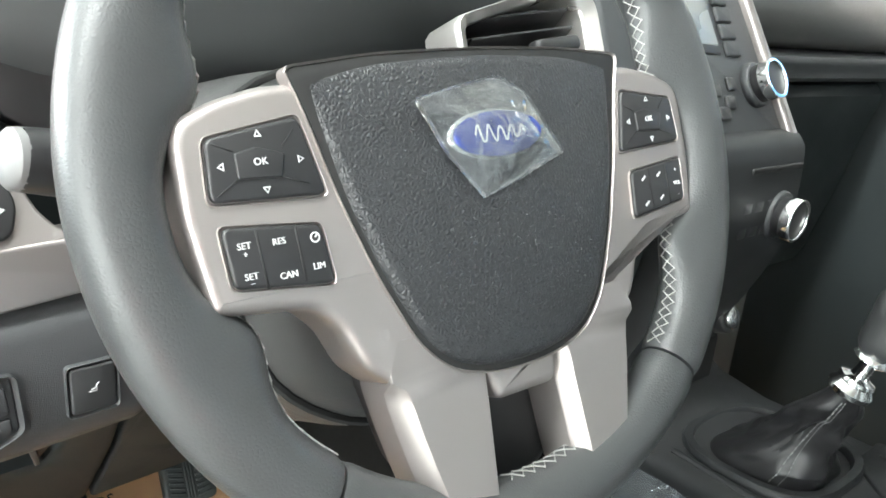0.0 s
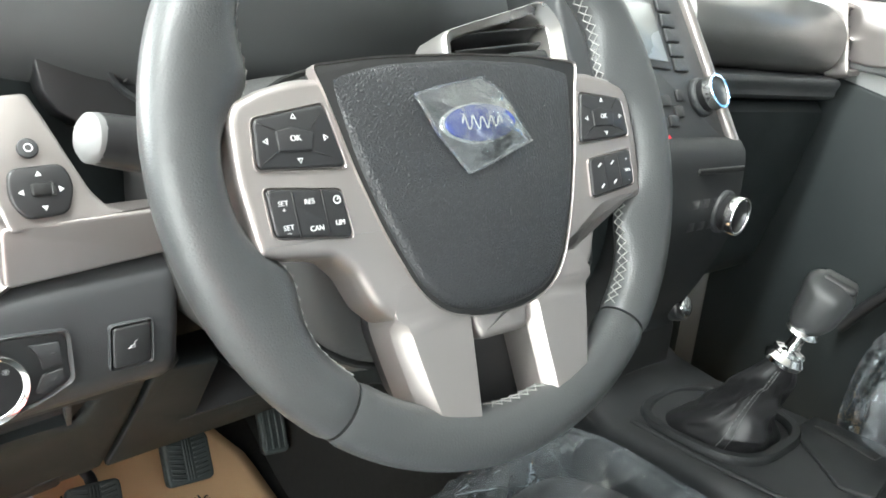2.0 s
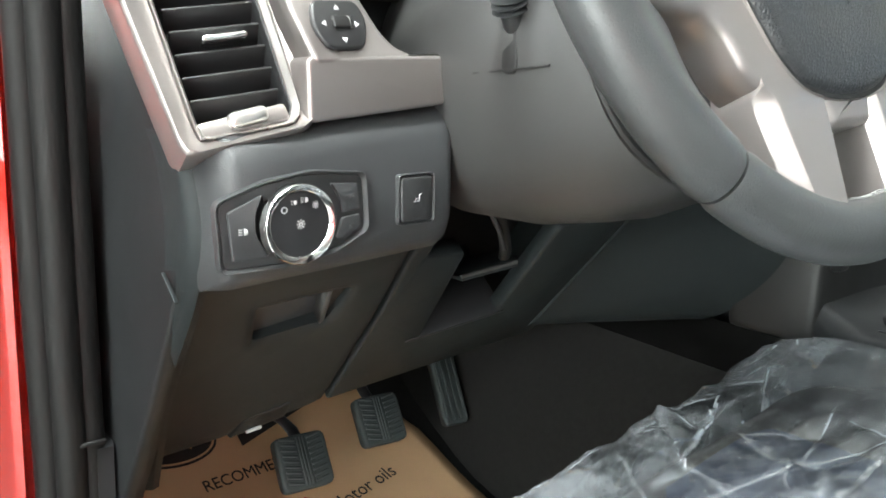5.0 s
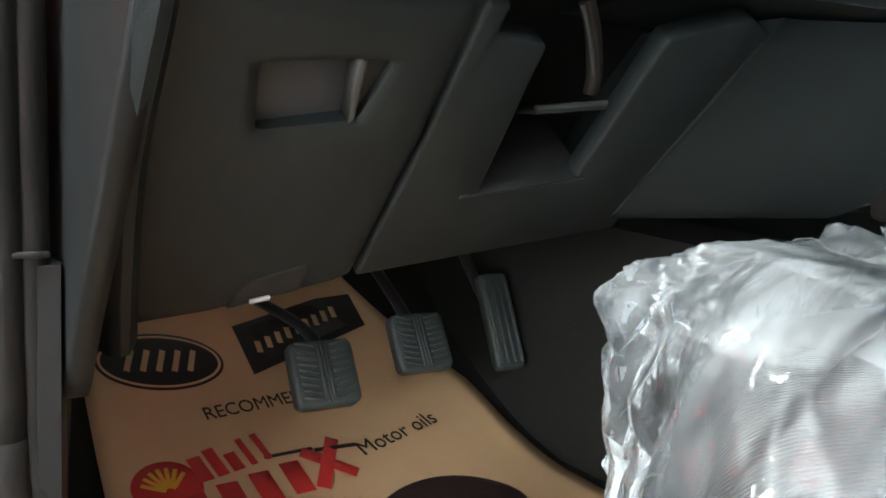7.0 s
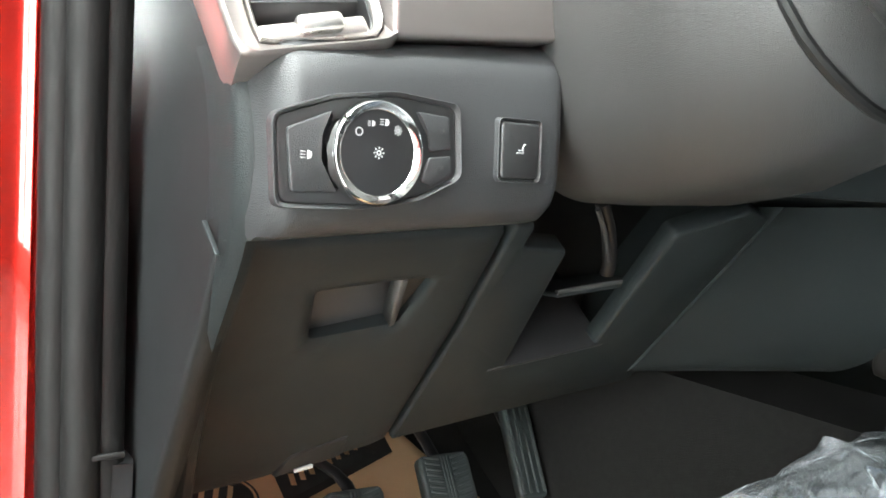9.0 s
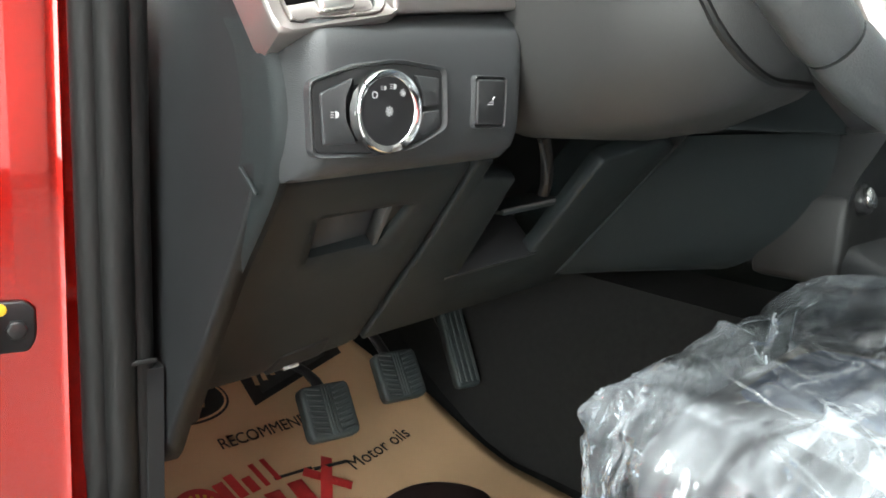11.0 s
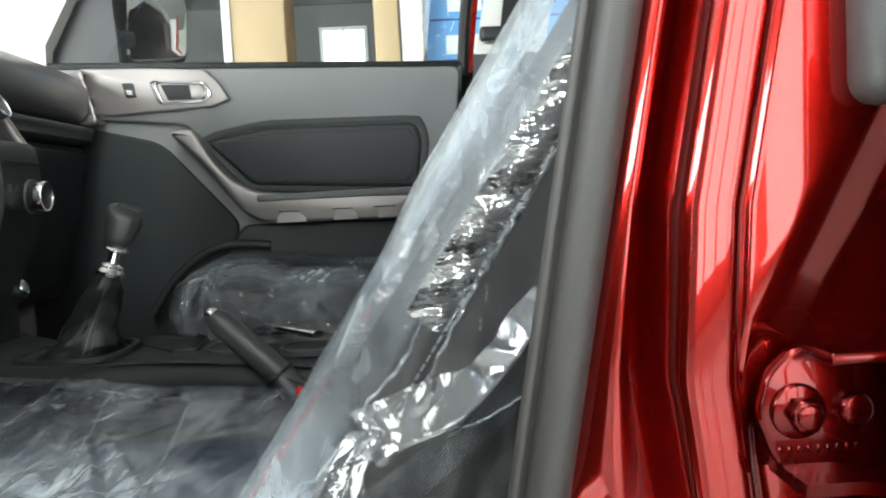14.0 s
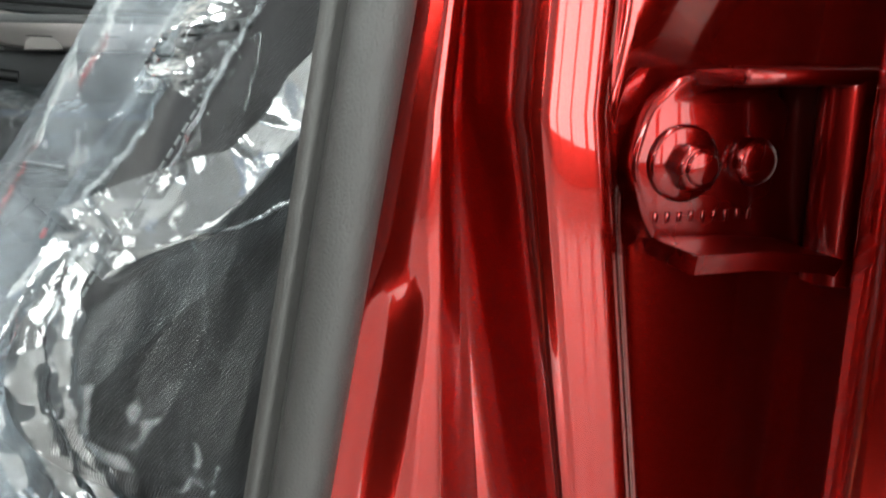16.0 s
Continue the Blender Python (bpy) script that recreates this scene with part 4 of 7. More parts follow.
for s in (-1, 1):
    # lower spoke: a flat blade with a steep bright chamfer along either edge
    rows = []
    for z, xi, xo, cut in ((-0.080, 0.040, 0.074, 0.0), (-0.0945, 0.026, 0.081, 0.0), (-0.0985, 0.0245, 0.0815, 0.10), (-0.1010, 0.0240, 0.0815, 0.9), (-0.108, 0.0240, 0.0805, 1.0), (-0.122, 0.0248, 0.0780, 1.0), (-0.140, 0.0262, 0.0740, 1.0), (-0.156, 0.0275, 0.0700, 1.0), (-0.164, 0.0282, 0.0660, 1.0), (-0.170, 0.0290, 0.0585, 1.0), (-0.1745, 0.0300, 0.0440, 0.9), (-0.1755, 0.0310, 0.0400, 0.7)):
        h = 0.0113 + 0.0004 * cut
        ci, co = 0.0062 * cut + 0.0003, 0.0078 * cut + 0.0003
        if xo - xi < 0.016:
            ci, co = 0.002, 0.003
        z, xi, xo = z - 0.003 * cut, xi + (0.001 if s > 0 else -0.003), xo + (0.005 if s > 0 else 0.0)
        rows.append([WF @ Vector((s * x, z, v)) for x, v in ((xi + 0.003, -0.026), (xi, h - 0.0004 - 0.0092 * cut), (xi + 0.0004, h - 0.0084 * cut - 0.0001), (xi + ci - 0.0004, h - 0.0007 * cut), (xi + ci + 0.0003, h), (xo - co - 0.0003, h), (xo - co + 0.0005, h - 0.0007 * cut), (xo - 0.0004, h - 0.0096 * cut - 0.0001), (xo, h - 0.0004 - 0.0104 * cut), (xo - 0.004, -0.026))])
    part("lower_spoke", loft(rows), SILVER, wheel, "chamfered satin silver lower spoke")
part("back_cover", prism(rounded([(-0.10, -0.03), (-0.075, -0.09), (-0.062, -0.15), (-0.03, -0.180), (0.03, -0.180), (0.062, -0.15), (0.075, -0.09), (0.10, -0.03)], 0.01), WF, -0.044, -0.0270, 0.006), BUTTON, wheel, "black wheel back cover")
half = [(0, -0.1065), (0.020, -0.1055), (0.043, -0.0995), (0.0600, -0.083), (0.0755, -0.049), (0.0885, -0.010), (0.0950, 0.018), (0.1000, 0.036), (0.1040, 0.047), (0.060, 0.0515), (0, 0.053)]
outline = rounded(half + [(-x, z) for x, z in reversed(half)][1:-1], 0.012)
gap = [(p * 1.030, (q + 0.03) * 1.032 - 0.03) for p, q in outline]
part("airbag_gap", prism(gap, WF, 0.0, 0.0118, 0.0006), DARK, wheel)
part("airbag_bezel", ring_prism([(p * 1.046, (q + 0.03) * 1.045 - 0.03) for p, q in outline], gap, WF, 0.004, 0.0128, 0.0018, wi=0.0118), SILVER, wheel, "bright silver line round the airbag cover")
bm = prism(outline, WF, 0.0, 0.0170, 0.0065, 6, dome=0.00001)
for v in bm.verts:
    # one gentle swell over the whole cover
    if v.co.y < -0.006:
        v.co.y -= 0.0022 - 0.0052 * (v.co.x / 0.104) ** 2 - 0.0040 * ((v.co.z + 0.03) / 0.082) ** 2
bag = part("airbag_cover", bm, BAG, wheel, "black grained airbag cover")
letters = plane_at((0.012, -0.0186, -0.034), (1, 0, 0), (0, 0, 1))
part("embossed_word", lettering("AIRBAG", 0.0085, shift(letters, 0, 0, -0.0004, 2), 0.0007, 1.15), BAG, bag)
part("embossed_mark", strip((0.0, -0.006), (0.001, 0.003), 0.0008, shift(letters, 0.002, -0.013, -0.0004), 0.0010), BAG, bag)
emblem = part("emblem", disc(plane_at((0.0, -0.0178, 0.010), (1, 0, 0), (0, 0, 1)) @ Matrix.Diagonal((1, 0.42, 1, 1)), 0.0315, -0.003, 0.003, 0.0015, 48, dome=0.0015), CHROME, wheel, "chrome rimmed blue oval emblem")
EM = plane_at((0.0, -0.0208, 0.010), (1, 0, 0), (0, 0, 1))
part("emblem_field", disc(EM @ Matrix.Diagonal((1, 0.40, 1, 1)), 0.0290, 0.0, 0.0018, 0.0008, 48, dome=0.0008), BLUE, emblem)
# an abstract pale flourish in place of the mark
bm = bmesh.new()
wave = [(-0.0165 + 0.0022 * i, 0.0035 * math.sin(1.9 * i) * (1.5 - 0.04 * i)) for i in range(16)]
wave = [(p.x, p.y) for p in spline([(a, b, 0) for a, b in wave], 4)]
for a, b in zip(wave, wave[1:]):
    strip(a, b, 0.0011, shift(EM, 0, 0, 0.0024), 0.0004, bm)
part("emblem_flourish", bm, PRINT, emblem)

# square of protective film left over the emblem
pts = [(-0.0475, 0.0305), (-0.018, 0.0365), (0.0075, 0.0400), (0.0245, 0.0300), (0.0450, -0.0035), (0.0130, -0.0135), (-0.0160, -0.0215), (-0.0360, 0.0050)]
ring = rounded(pts, 0.002, 2)
bm = bmesh.new()
cx, cz = 0.0, 0.010
rows = []
for s in (0.0, 0.25, 0.5, 0.75, 0.9, 1.0):
    row = []
    for p, q in ring:
        x, z = cx + (p - cx) * s, cz + (q - cz) * s
        lift = 0.0262 + 0.0008 * noise.noise((x * 90, z * 90, 3.0)) + (0.0010 if s > 0.95 else 0) - 0.0065 * s * s
        row.append(bm.verts.new((x, -lift, z)))
    rows.append(row)
for a, b in zip(rows, rows[1:]):
    for i in range(len(ring)):
        try:
            bm.faces.new((a[i - 1], a[i], b[i], b[i - 1]))
        except ValueError:
            pass
bmesh.ops.remove_doubles(bm, verts=bm.verts, dist=1e-6)
patch = finish("film_patch", bm, PATCH)
patch.matrix_world = WM
patch.modifiers.new("thick", "SOLIDIFY").thickness = 0.0002
tagged(patch, "crinkled clear protective film stuck over the wheel emblem", "film")

# thumb switches
def switch_pad(name, pts, label):
    o = rounded(pts, 0.004)
    c = (sum(p[0] for p in pts) / len(pts), sum(p[1] for p in pts) / len(pts))
    well = part(name, ring_prism([(c[0] + (p - c[0]) * 1.07, c[1] + (q - c[1]) * 1.09) for p, q in o], o, WF, 0.006, 0.0123, 0.0012, wi=0.011), SILVER, wheel, label)
    part("keypad", prism(o, WF, 0.006, 0.0135, 0.0015), BUTTON, well)
    return well, c


def put(well, text, x, z, size, m=WF):
    part("legend", lettering(text, size, shift(m, x, z, 0.0137)), PRINT, well)


PADPTS = [(0.1490, 0.0215), (0.1055, 0.0280), (0.0975, -0.0075), (0.1510, -0.0050)]
CRUISE = [(0.1490, -0.0155), (0.1035, -0.0200), (0.1010, -0.0470), (0.1475, -0.0415)]
for s in (-1, 1):
    well, c = switch_pad("menu_keys" if s < 0 else "media_keys", [(s * x, z) for x, z in PADPTS], "black menu keypad")
    ok = [(c[0] + x, c[1] + z - 0.001) for x, z in ((-0.012, -0.005), (0.008, -0.006), (0.011, 0.004), (-0.002, 0.008), (-0.012, 0.006))]
    part("ok_key", prism(rounded(ok, 0.001), WF, 0.012, 0.0145, 0.0008), BUTTON, well)
    put(well, "OK", c[0] - 0.001, c[1] + 0.0005, 0.0045, shift(WF, 0, 0, 0.001))
    for a, r in ((0, 0.018), (90, 0.0125), (180, 0.0185), (270, 0.0115)):
        d = shift(WF, c[0] + r * math.cos(radians(a)) + (0.0 if a else 0.0), c[1] + r * math.sin(radians(a)), 0.0137, a)
        tri = [(0.0018, 0), (-0.0013, 0.0018), (-0.0013, -0.0018)]
        part("arrow", ring_prism([(p, q) for p, q in tri], [(p * 0.55, q * 0.55) for p, q in tri], d, 0, 0.0003, 0.0001), PRINT, well)
    for a, b in (((0.010, 0.006), (0.017, 0.013)), ((-0.012, 0.006), (-0.021, 0.010)), ((-0.012, -0.006), (-0.022, -0.012)), ((0.009, -0.007), (0.020, -0.011))):
        part("groove", strip((c[0] + a[0], c[1] + a[1]), (c[0] + b[0], c[1] + b[1]), 0.0008, shift(WF, 0, 0, 0.0134), 0.0004), DARK, well)
well, c = switch_pad("cruise_keys", [(-x, z) for x, z in CRUISE], "black cruise control keypad")
for text, x, z in (("SET", -0.0165, 0.0075), ("+", -0.0165, 0.0035), ("RES", 0.0005, 0.007), ("SET", -0.0155, -0.007), ("_", -0.0155, -0.0085), ("CAN", 0.0025, -0.0095), ("LIM", 0.0185, -0.008)):
    put(well, text, c[0] + x * 0.93, c[1] + z * 0.9, 0.0040)
ring = [(0.0024 * math.cos(k * math.pi / 10 + 0.6), 0.0024 * math.sin(k * math.pi / 10 + 0.6)) for k in range(20)]
part("cruise_icon", ring_prism(ring, [(p * 0.72, q * 0.72) for p, q in ring], shift(WF, c[0] + 0.0175, c[1] + 0.0055, 0.0137), 0, 0.0003, 0.0001), PRINT, well)
part("cruise_icon", strip((c[0] + 0.0175, c[1] + 0.0055), (c[0] + 0.0190, c[1] + 0.0072), 0.0006, shift(WF, 0, 0, 0.0137), 0.0003), PRINT, well)
for x in (-0.0085, 0.0095):
    part("groove", strip((c[0] + x - 0.0005, c[1] + 0.0125), (c[0] + x + 0.0005, c[1] - 0.0125), 0.0012, shift(WF, 0, 0, 0.0134), 0.0004), DARK, well)
well, c = switch_pad("phone_keys", [(x, z) for x, z in CRUISE], "black phone and volume keypad")
for text, x, z in (("+", 0.017, 0.008), ("VOL", 0.017, 0.0), ("-", 0.017, -0.007)):
    put(well, text, c[0] + x, c[1] + z, 0.0034)
for x, z in ((-0.013, 0.006), (-0.013, -0.009), (0.001, 0.007), (0.001, -0.007)):
    part("phone_icon", strip((c[0] + x - 0.0018, c[1] + z - 0.0012), (c[0] + x + 0.0018, c[1] + z + 0.0012), 0.0013, shift(WF, 0, 0, 0.0137), 0.0003), PRINT, well)
for x in (-0.0075, 0.0085):
    part("groove", strip((c[0] + x, c[1] + 0.0115), (c[0] + x, c[1] - 0.0115), 0.0012, shift(WF, 0, 0, 0.0134), 0.0004), DARK, well)

# steering column shroud with its stalk
shroud = thing("column_shroud", "dark grey steering column shroud with a stalk", "steering column")
CO = Matrix.Translation((-0.372, 0.060, 1.205)) @ Matrix.Rotation(-0.06, 4, "Z") @ Matrix.Rotation(-0.33, 4, "X")


def shroud_ring(y, w, up, down, drop=0.0):
    pts = [(-1, 0.25), (-0.98, -0.25), (-0.80, -0.72), (-0.40, -0.97), (0, -1.0), (0.40, -0.97), (0.80, -0.72), (0.98, -0.25), (1, 0.25), (0.8, 0.75), (0.3, 0.95), (-0.3, 0.95), (-0.8, 0.75), (-1, 0.25)]
    return [CO @ p for p in spline([(x * w, y, (z * up if z > 0 else z * down) + drop) for x, z in pts], 4)[:-1]]


part("shroud", loft([shroud_ring(*r) for r in ((-0.010, 0.066, 0.060, 0.080), (0.0, 0.086, 0.070, 0.102), (0.014, 0.099, 0.078, 0.116), (0.05, 0.111, 0.085, 0.129), (0.11, 0.117, 0.09, 0.137, 0.004), (0.17, 0.113, 0.09, 0.134, 0.010), (0.25, 0.105, 0.08, 0.12, 0.02))]), COLUMN, shroud)
ring = shroud_ring(0.032, 0.1062, 0.0822, 0.1236)
part("shroud_groove", tube(ring + ring[:1], 0.0032, 8), DARK, shroud)
part("shroud_mouth", loft([shroud_ring(-0.020, 0.060, 0.05, 0.075), shroud_ring(-0.009, 0.074, 0.062, 0.088)]), DARK, shroud)
stalk = part("stalk", tube(spline([(-0.440, 0.146, 1.158), (-0.474, 0.141, 1.172), (-0.486, 0.137, 1.190), (-0.496, 0.133, 1.206), (-0.512, 0.130, 1.215), (-0.535, 0.129, 1.219), (-0.557, 0.128, 1.223)], 6), lambda t: 0.0080 + 0.0085 * min(1, max(0, (t - 0.45) * 5)) - 0.0015 * max(0, t - 0.8) * 5, 18), BUTTON, shroud, "black indicator stalk")
part("stalk_tip", tube([(-0.557, 0.128, 1.223), (-0.561, 0.1275, 1.2235), (-0.5635, 0.1272, 1.2238), (-0.5650, 0.1270, 1.2240)], lambda t: (0.0150, 0.0146, 0.0120, 0.0060)[min(3, int(t * 3.01))], 20), GREY, stalk, "pale grey domed stalk end")
part("stalk_slot", slab(plane_at((-0.4790, 0.141, 1.163), (0, -1, 0), (0, 0, 1)), 0.014, 0.040, -0.010, 0.0022, 0.006), DARK, shroud, "black stalk opening")
for k in range(3):
    d = Vector((-0.010, -0.004, 0.018)).normalized()
    q = Vector((-0.4835, 0.1385, 1.1815)) + d * 0.0042 * k
    part("stalk_ring", tube([q, q + d * 0.0012, q + d * 0.0024], lambda t: 0.0122 if 0.2 < t < 0.8 else 0.0104, 18), SWITCH, shroud, "ribbed stalk collar")
part("shroud_seam", tube([(-0.4795, 0.175, 1.1435), (-0.4808, 0.150, 1.1450), (-0.4806, 0.125, 1.1470), (-0.4785, 0.108, 1.1490)], 0.0008, 6), DARK, shroud)

# ---------------- centre stack ----------------
stack = thing("centre_stack", "dark centre stack with silver frame and knobs", "centre stack")
ST = plane_at((0, 0.098, 1.204), (1, 0, 0), (0, 0.5, 1))
part("stack_panel", prism(rounded([(-0.125, 0.0), (0.150, -0.004), (0.108, 0.185), (-0.115, 0.185)], 0.01), ST, -0.06, 0.0, 0.006), DASH, stack)
bm = loft([spline([(x, 0.150, 1.215), (x, 0.090, 1.212), (x, 0.078, 1.17), (x, 0.082, 1.10), (x, 0.105, 1.04), (x, 0.13, 0.99), (x, 0.15, 0.93), (x, 0.30, 0.90), (x, 0.30, 1.2)], 3) for x in (-0.02, -0.012, 0.14, 0.152)])
part("lower_fascia", bm, CONSOLE, stack)
part("side_rail", prism(rounded([(0.142, -0.006), (0.158, -0.004), (0.116, 0.187), (0.103, 0.187)], 0.004), ST, -0.03, 0.009, 0.005, 3), SILVER, stack, "satin silver side rail")
part("rail_edge", prism(rounded([(0.160, -0.004), (0.166, 0.0), (0.121, 0.187), (0.117, 0.187)], 0.002), ST, -0.04, 0.004, 0.002), CHROME, stack, "chrome rail edge")
part("screen_surround", prism(rounded([(-0.052, 0.090), (0.055, 0.086), (0.045, 0.172), (-0.045, 0.172)], 0.004), ST, 0, 0.002, 0.001), BUTTON, stack)
part("screen", prism(rounded([(-0.026, 0.098), (0.050, 0.094), (0.041, 0.158), (-0.026, 0.160)], 0.003), ST, 0, 0.0026, 0.0006), material("grey_display", (0.16, 0.17, 0.17), 0.25), stack, "grey unlit display")
for side in (0, 1):
    for i in range(5):
        x, z = (0.075 - 0.0022 * i, 0.092 + 0.0165 * i) if side else (-0.072 + 0.001 * i, 0.092 + 0.0165 * i)
        part("key", slab(shift(ST, x, z), 0.026, 0.0145, 0, 0.0035, 0.002), DASH, stack)
for x, z, w in ((0.0, 0.045, 0.022), (0.026, 0.052, 0.020), (0.050, 0.040, 0.016), (0.012, 0.028, 0.020), (0.036, 0.030, 0.018), (0.058, 0.058, 0.014), (-0.04, 0.05, 0.02), (-0.04, 0.03, 0.02)):
    part("key", slab(shift(ST, x, z), w, 0.013, 0, 0.003, 0.003), BUTTON, stack)


def knob_on(m, r, label):
    k = part("knob", disc(m, r * 1.12, 0, 0.008, 0.002), DASH, stack, label)
    part("barrel", disc(m, r * 0.92, 0.004, 0.024, 0.002), BUTTON, k)
    ring = [(r * math.cos(t * math.pi / 20), r * math.sin(t * math.pi / 20)) for t in range(40)]
    part("ring", ring_prism(ring, [(p * 0.84, q * 0.84) for p, q in ring], m, 0.016, 0.0265, 0.0015), CHROME, k)
    return k


knob_on(shift(ST, 0.100, 0.056), 0.0195, "black volume knob with chrome ring")
LSK = plane_at((0.118, 0.082, 1.135), (1, 0, 0), (0, -0.05, 1))
knob_on(LSK, 0.022, "black heater knob with chrome ring")
ig = plane_at((-0.158, 0.062, 1.126), (1, 0.25, 0), (0, 0.3, 1))
lock = part("ignition_lock", disc(ig, 0.019, -0.09, 0.0, 0.003), BUTTON, stack, "black ignition lock barrel")
part("key_slot", slab(ig, 0.006, 0.022, -0.001, 0.003, 0.002), CHROME, lock)
part("slot", slab(shift(LSK, -0.02, 0.048), 0.10, 0.006, -0.004, 0.003, 0.002), DARK, stack, "disc slot")
for i in range(6):
    part("key", slab(shift(LSK, -0.065 + 0.022 * (i % 3), 0.012 - 0.024 * (i // 3)), 0.018, 0.012, 0, 0.004, 0.003), BUTTON, stack)
part("hazard_key", prism([(0, 0.004), (-0.004, -0.003), (0.004, -0.003)], shift(ST, 0.02, 0.012, 0.0005), 0, 0.0006, 0.0002, 1), REDLABEL, stack, "small red hazard mark")
for x, y, z in ((0.009, 0.128, 0.976), (0.154, 0.124, 0.999)):
    m = plane_at((x, y, z), (1, 0, 0), (0, 0.35, 1))
    k = part("socket_knob", disc(m, 0.017, -0.012, 0.004, 0.002), BUTTON, stack, "black rotary knob with chrome face")
    part("face", disc(m, 0.012, 0.004, 0.010, 0.002, dome=0.002), CHROME, k)
# solid dark block stands in for shade between stack and console
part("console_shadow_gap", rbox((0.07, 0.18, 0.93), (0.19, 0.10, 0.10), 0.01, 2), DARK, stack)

# centre vent beside the wheel
CV = plane_at((-0.20, 0.142, 1.288), (1, 0.02, 0.12), (0, 0.5, 1))
cvent = thing("centre_air_vent", "chrome framed centre air vent, half closed", "air vent")
o = radial(rounded([(-0.085, -0.022), (0.065, -0.034), (0.075, 0.02), (0.060, 0.042), (-0.078, 0.020)], 0.008), (-0.005, 0.003))
i1 = [(-0.005 + (p + 0.005) * 0.82, 0.003 + (q - 0.003) * 0.72) for p, q in o]
part("bezel", ring_prism(o, i1, CV, -0.03, 0.006, 0.004, wi=0.0), SATIN, cvent)
part("duct", prism(i1, CV, -0.04, -0.032, 0.001), DARK, cvent)
for i in range(3):
    part("slat", rbox((0, 0, 0), (0.110, 0.0025, 0.020), 0.001, 2, m=CV @ Matrix.Translation((-0.004, -0.012 + 0.014 * i, -0.014)) @ Matrix.Rotation(radians(-25), 4, "X")), BUTTON, cvent)
part("tab", rbox((0, 0, 0), (0.05, 0.012, 0.014), 0.005, 3, m=CV @ Matrix.Translation((0.02, -0.008, -0.002))), BUTTON, cvent)

# passenger side of the dashboard
glove = thing("passenger_dash", "silver dash panel over a dark glove box", "dashboard")
bm = loft([spline([(x, 0.265, 1.398), (x, 0.225 + d, 1.392), (x, 0.190 + d, 1.362), (x, 0.186 + d, 1.325), (x, 0.205 + d, 1.292), (x, 0.25, 1.285), (x, 0.32, 1.30), (x, 0.32, 1.38)], 4) for x, d in ((0.172, 0.0), (0.18, -0.004), (0.45, -0.004), (0.64, 0.0), (0.648, 0.006))])
part("silver_panel", bm, GUNMETAL, glove)
bm = loft([spline([(x, 0.30, 1.285), (x, 0.196, 1.282), (x, 0.190, 1.262), (x, 0.21, 1.245), (x, 0.36, 1.235)], 4) for x in (0.165, 0.66)], closed=True)
part("dash_ledge", bm, DASH, glove)
bm = loft([spline([(x, 0.36, 1.245), (x, 0.215, 1.24), (x, 0.22, 1.16), (x, 0.25, 1.03), (x, 0.30, 0.93), (x, 0.50, 0.95)], 4) for x in (0.155, 0.17, 0.64, 0.66)], closed=True)
part("glove_box", bm, DASH2, glove, "dark glove box lid")
PV = plane_at((0.676, 0.195, 1.345), (1, 0, 0), (0, 0.25, 1))
pv = thing("passenger_air_vent", "silver framed passenger air vent", "air vent")
o = rounded([(-0.026, -0.062), (0.030, -0.058), (0.030, 0.055), (-0.022, 0.058)], 0.012)
part("bezel", ring_prism(o, [(p * 0.72, q * 0.84) for p, q in o], PV, -0.03, 0.006, 0.004), SILVER, pv)
part("duct", prism([(p * 0.74, q * 0.86) for p, q in o], PV, -0.03, -0.024, 0.001), DARK, pv)
for i in range(5):
    part("slat", rbox((0, 0, 0), (0.044, 0.003, 0.016), 0.001, 2, m=PV @ Matrix.Translation((0, -0.036 + 0.018 * i, -0.008)) @ Matrix.Rotation(radians(-25), 4, "X")), BUTTON, pv)
part("tab", rbox((0, 0, 0), (0.02, 0.006, 0.012), 0.002, 2, m=PV @ Matrix.Translation((0, 0.0, 0.0))), CHROME, pv)
from mathutils.bvhtree import BVHTree

# ---------------- console ----------------
console = thing("centre_console", "black plastic centre console between the seats", "console")
bm = loft([[(x0, y, 0.58), (x0, y, z - 0.02), (x0 + 0.006, y, z - 0.006), (x0 + 0.016, y, z), (0.10, y, z + 0.002), (x1 - 0.016, y, z), (x1 - 0.005, y, z - 0.008), (x1, y, z - 0.022), (x1, y, 0.58)]
           for y, z, x0, x1 in ((0.17, 0.955, 0.0, 0.19), (0.13, 0.925, -0.02, 0.20), (0.08, 0.908, -0.035, 0.215), (-0.05, 0.904, -0.022, 0.22), (-0.16, 0.902, -0.02, 0.22), (-0.24, 0.90, -0.045, 0.22), (-0.36, 0.892, -0.065, 0.22), (-0.50, 0.892, -0.07, 0.22), (-0.52, 0.88, -0.07, 0.22))])
part("console_body", bm, CONSOLE, console)
part("tray_lid", prism(rounded([(0.15, -0.040), (0.212, -0.040), (0.208, -0.14), (0.075, -0.155), (0.07, -0.12)], 0.006), Matrix.Translation((0, 0, 0.900)), 0, 0.0085, 0.002), CONSOLE, console)
# raised near-black strip: the slot's shade is its colour, not depth
part("tray_slot", prism(rounded([(0.180, -0.052), (0.196, -0.054), (0.176, -0.128), (0.158, -0.126)], 0.003), Matrix.Translation((0, 0, 0.900)), 0, 0.0095, 0.001), DARK, console)
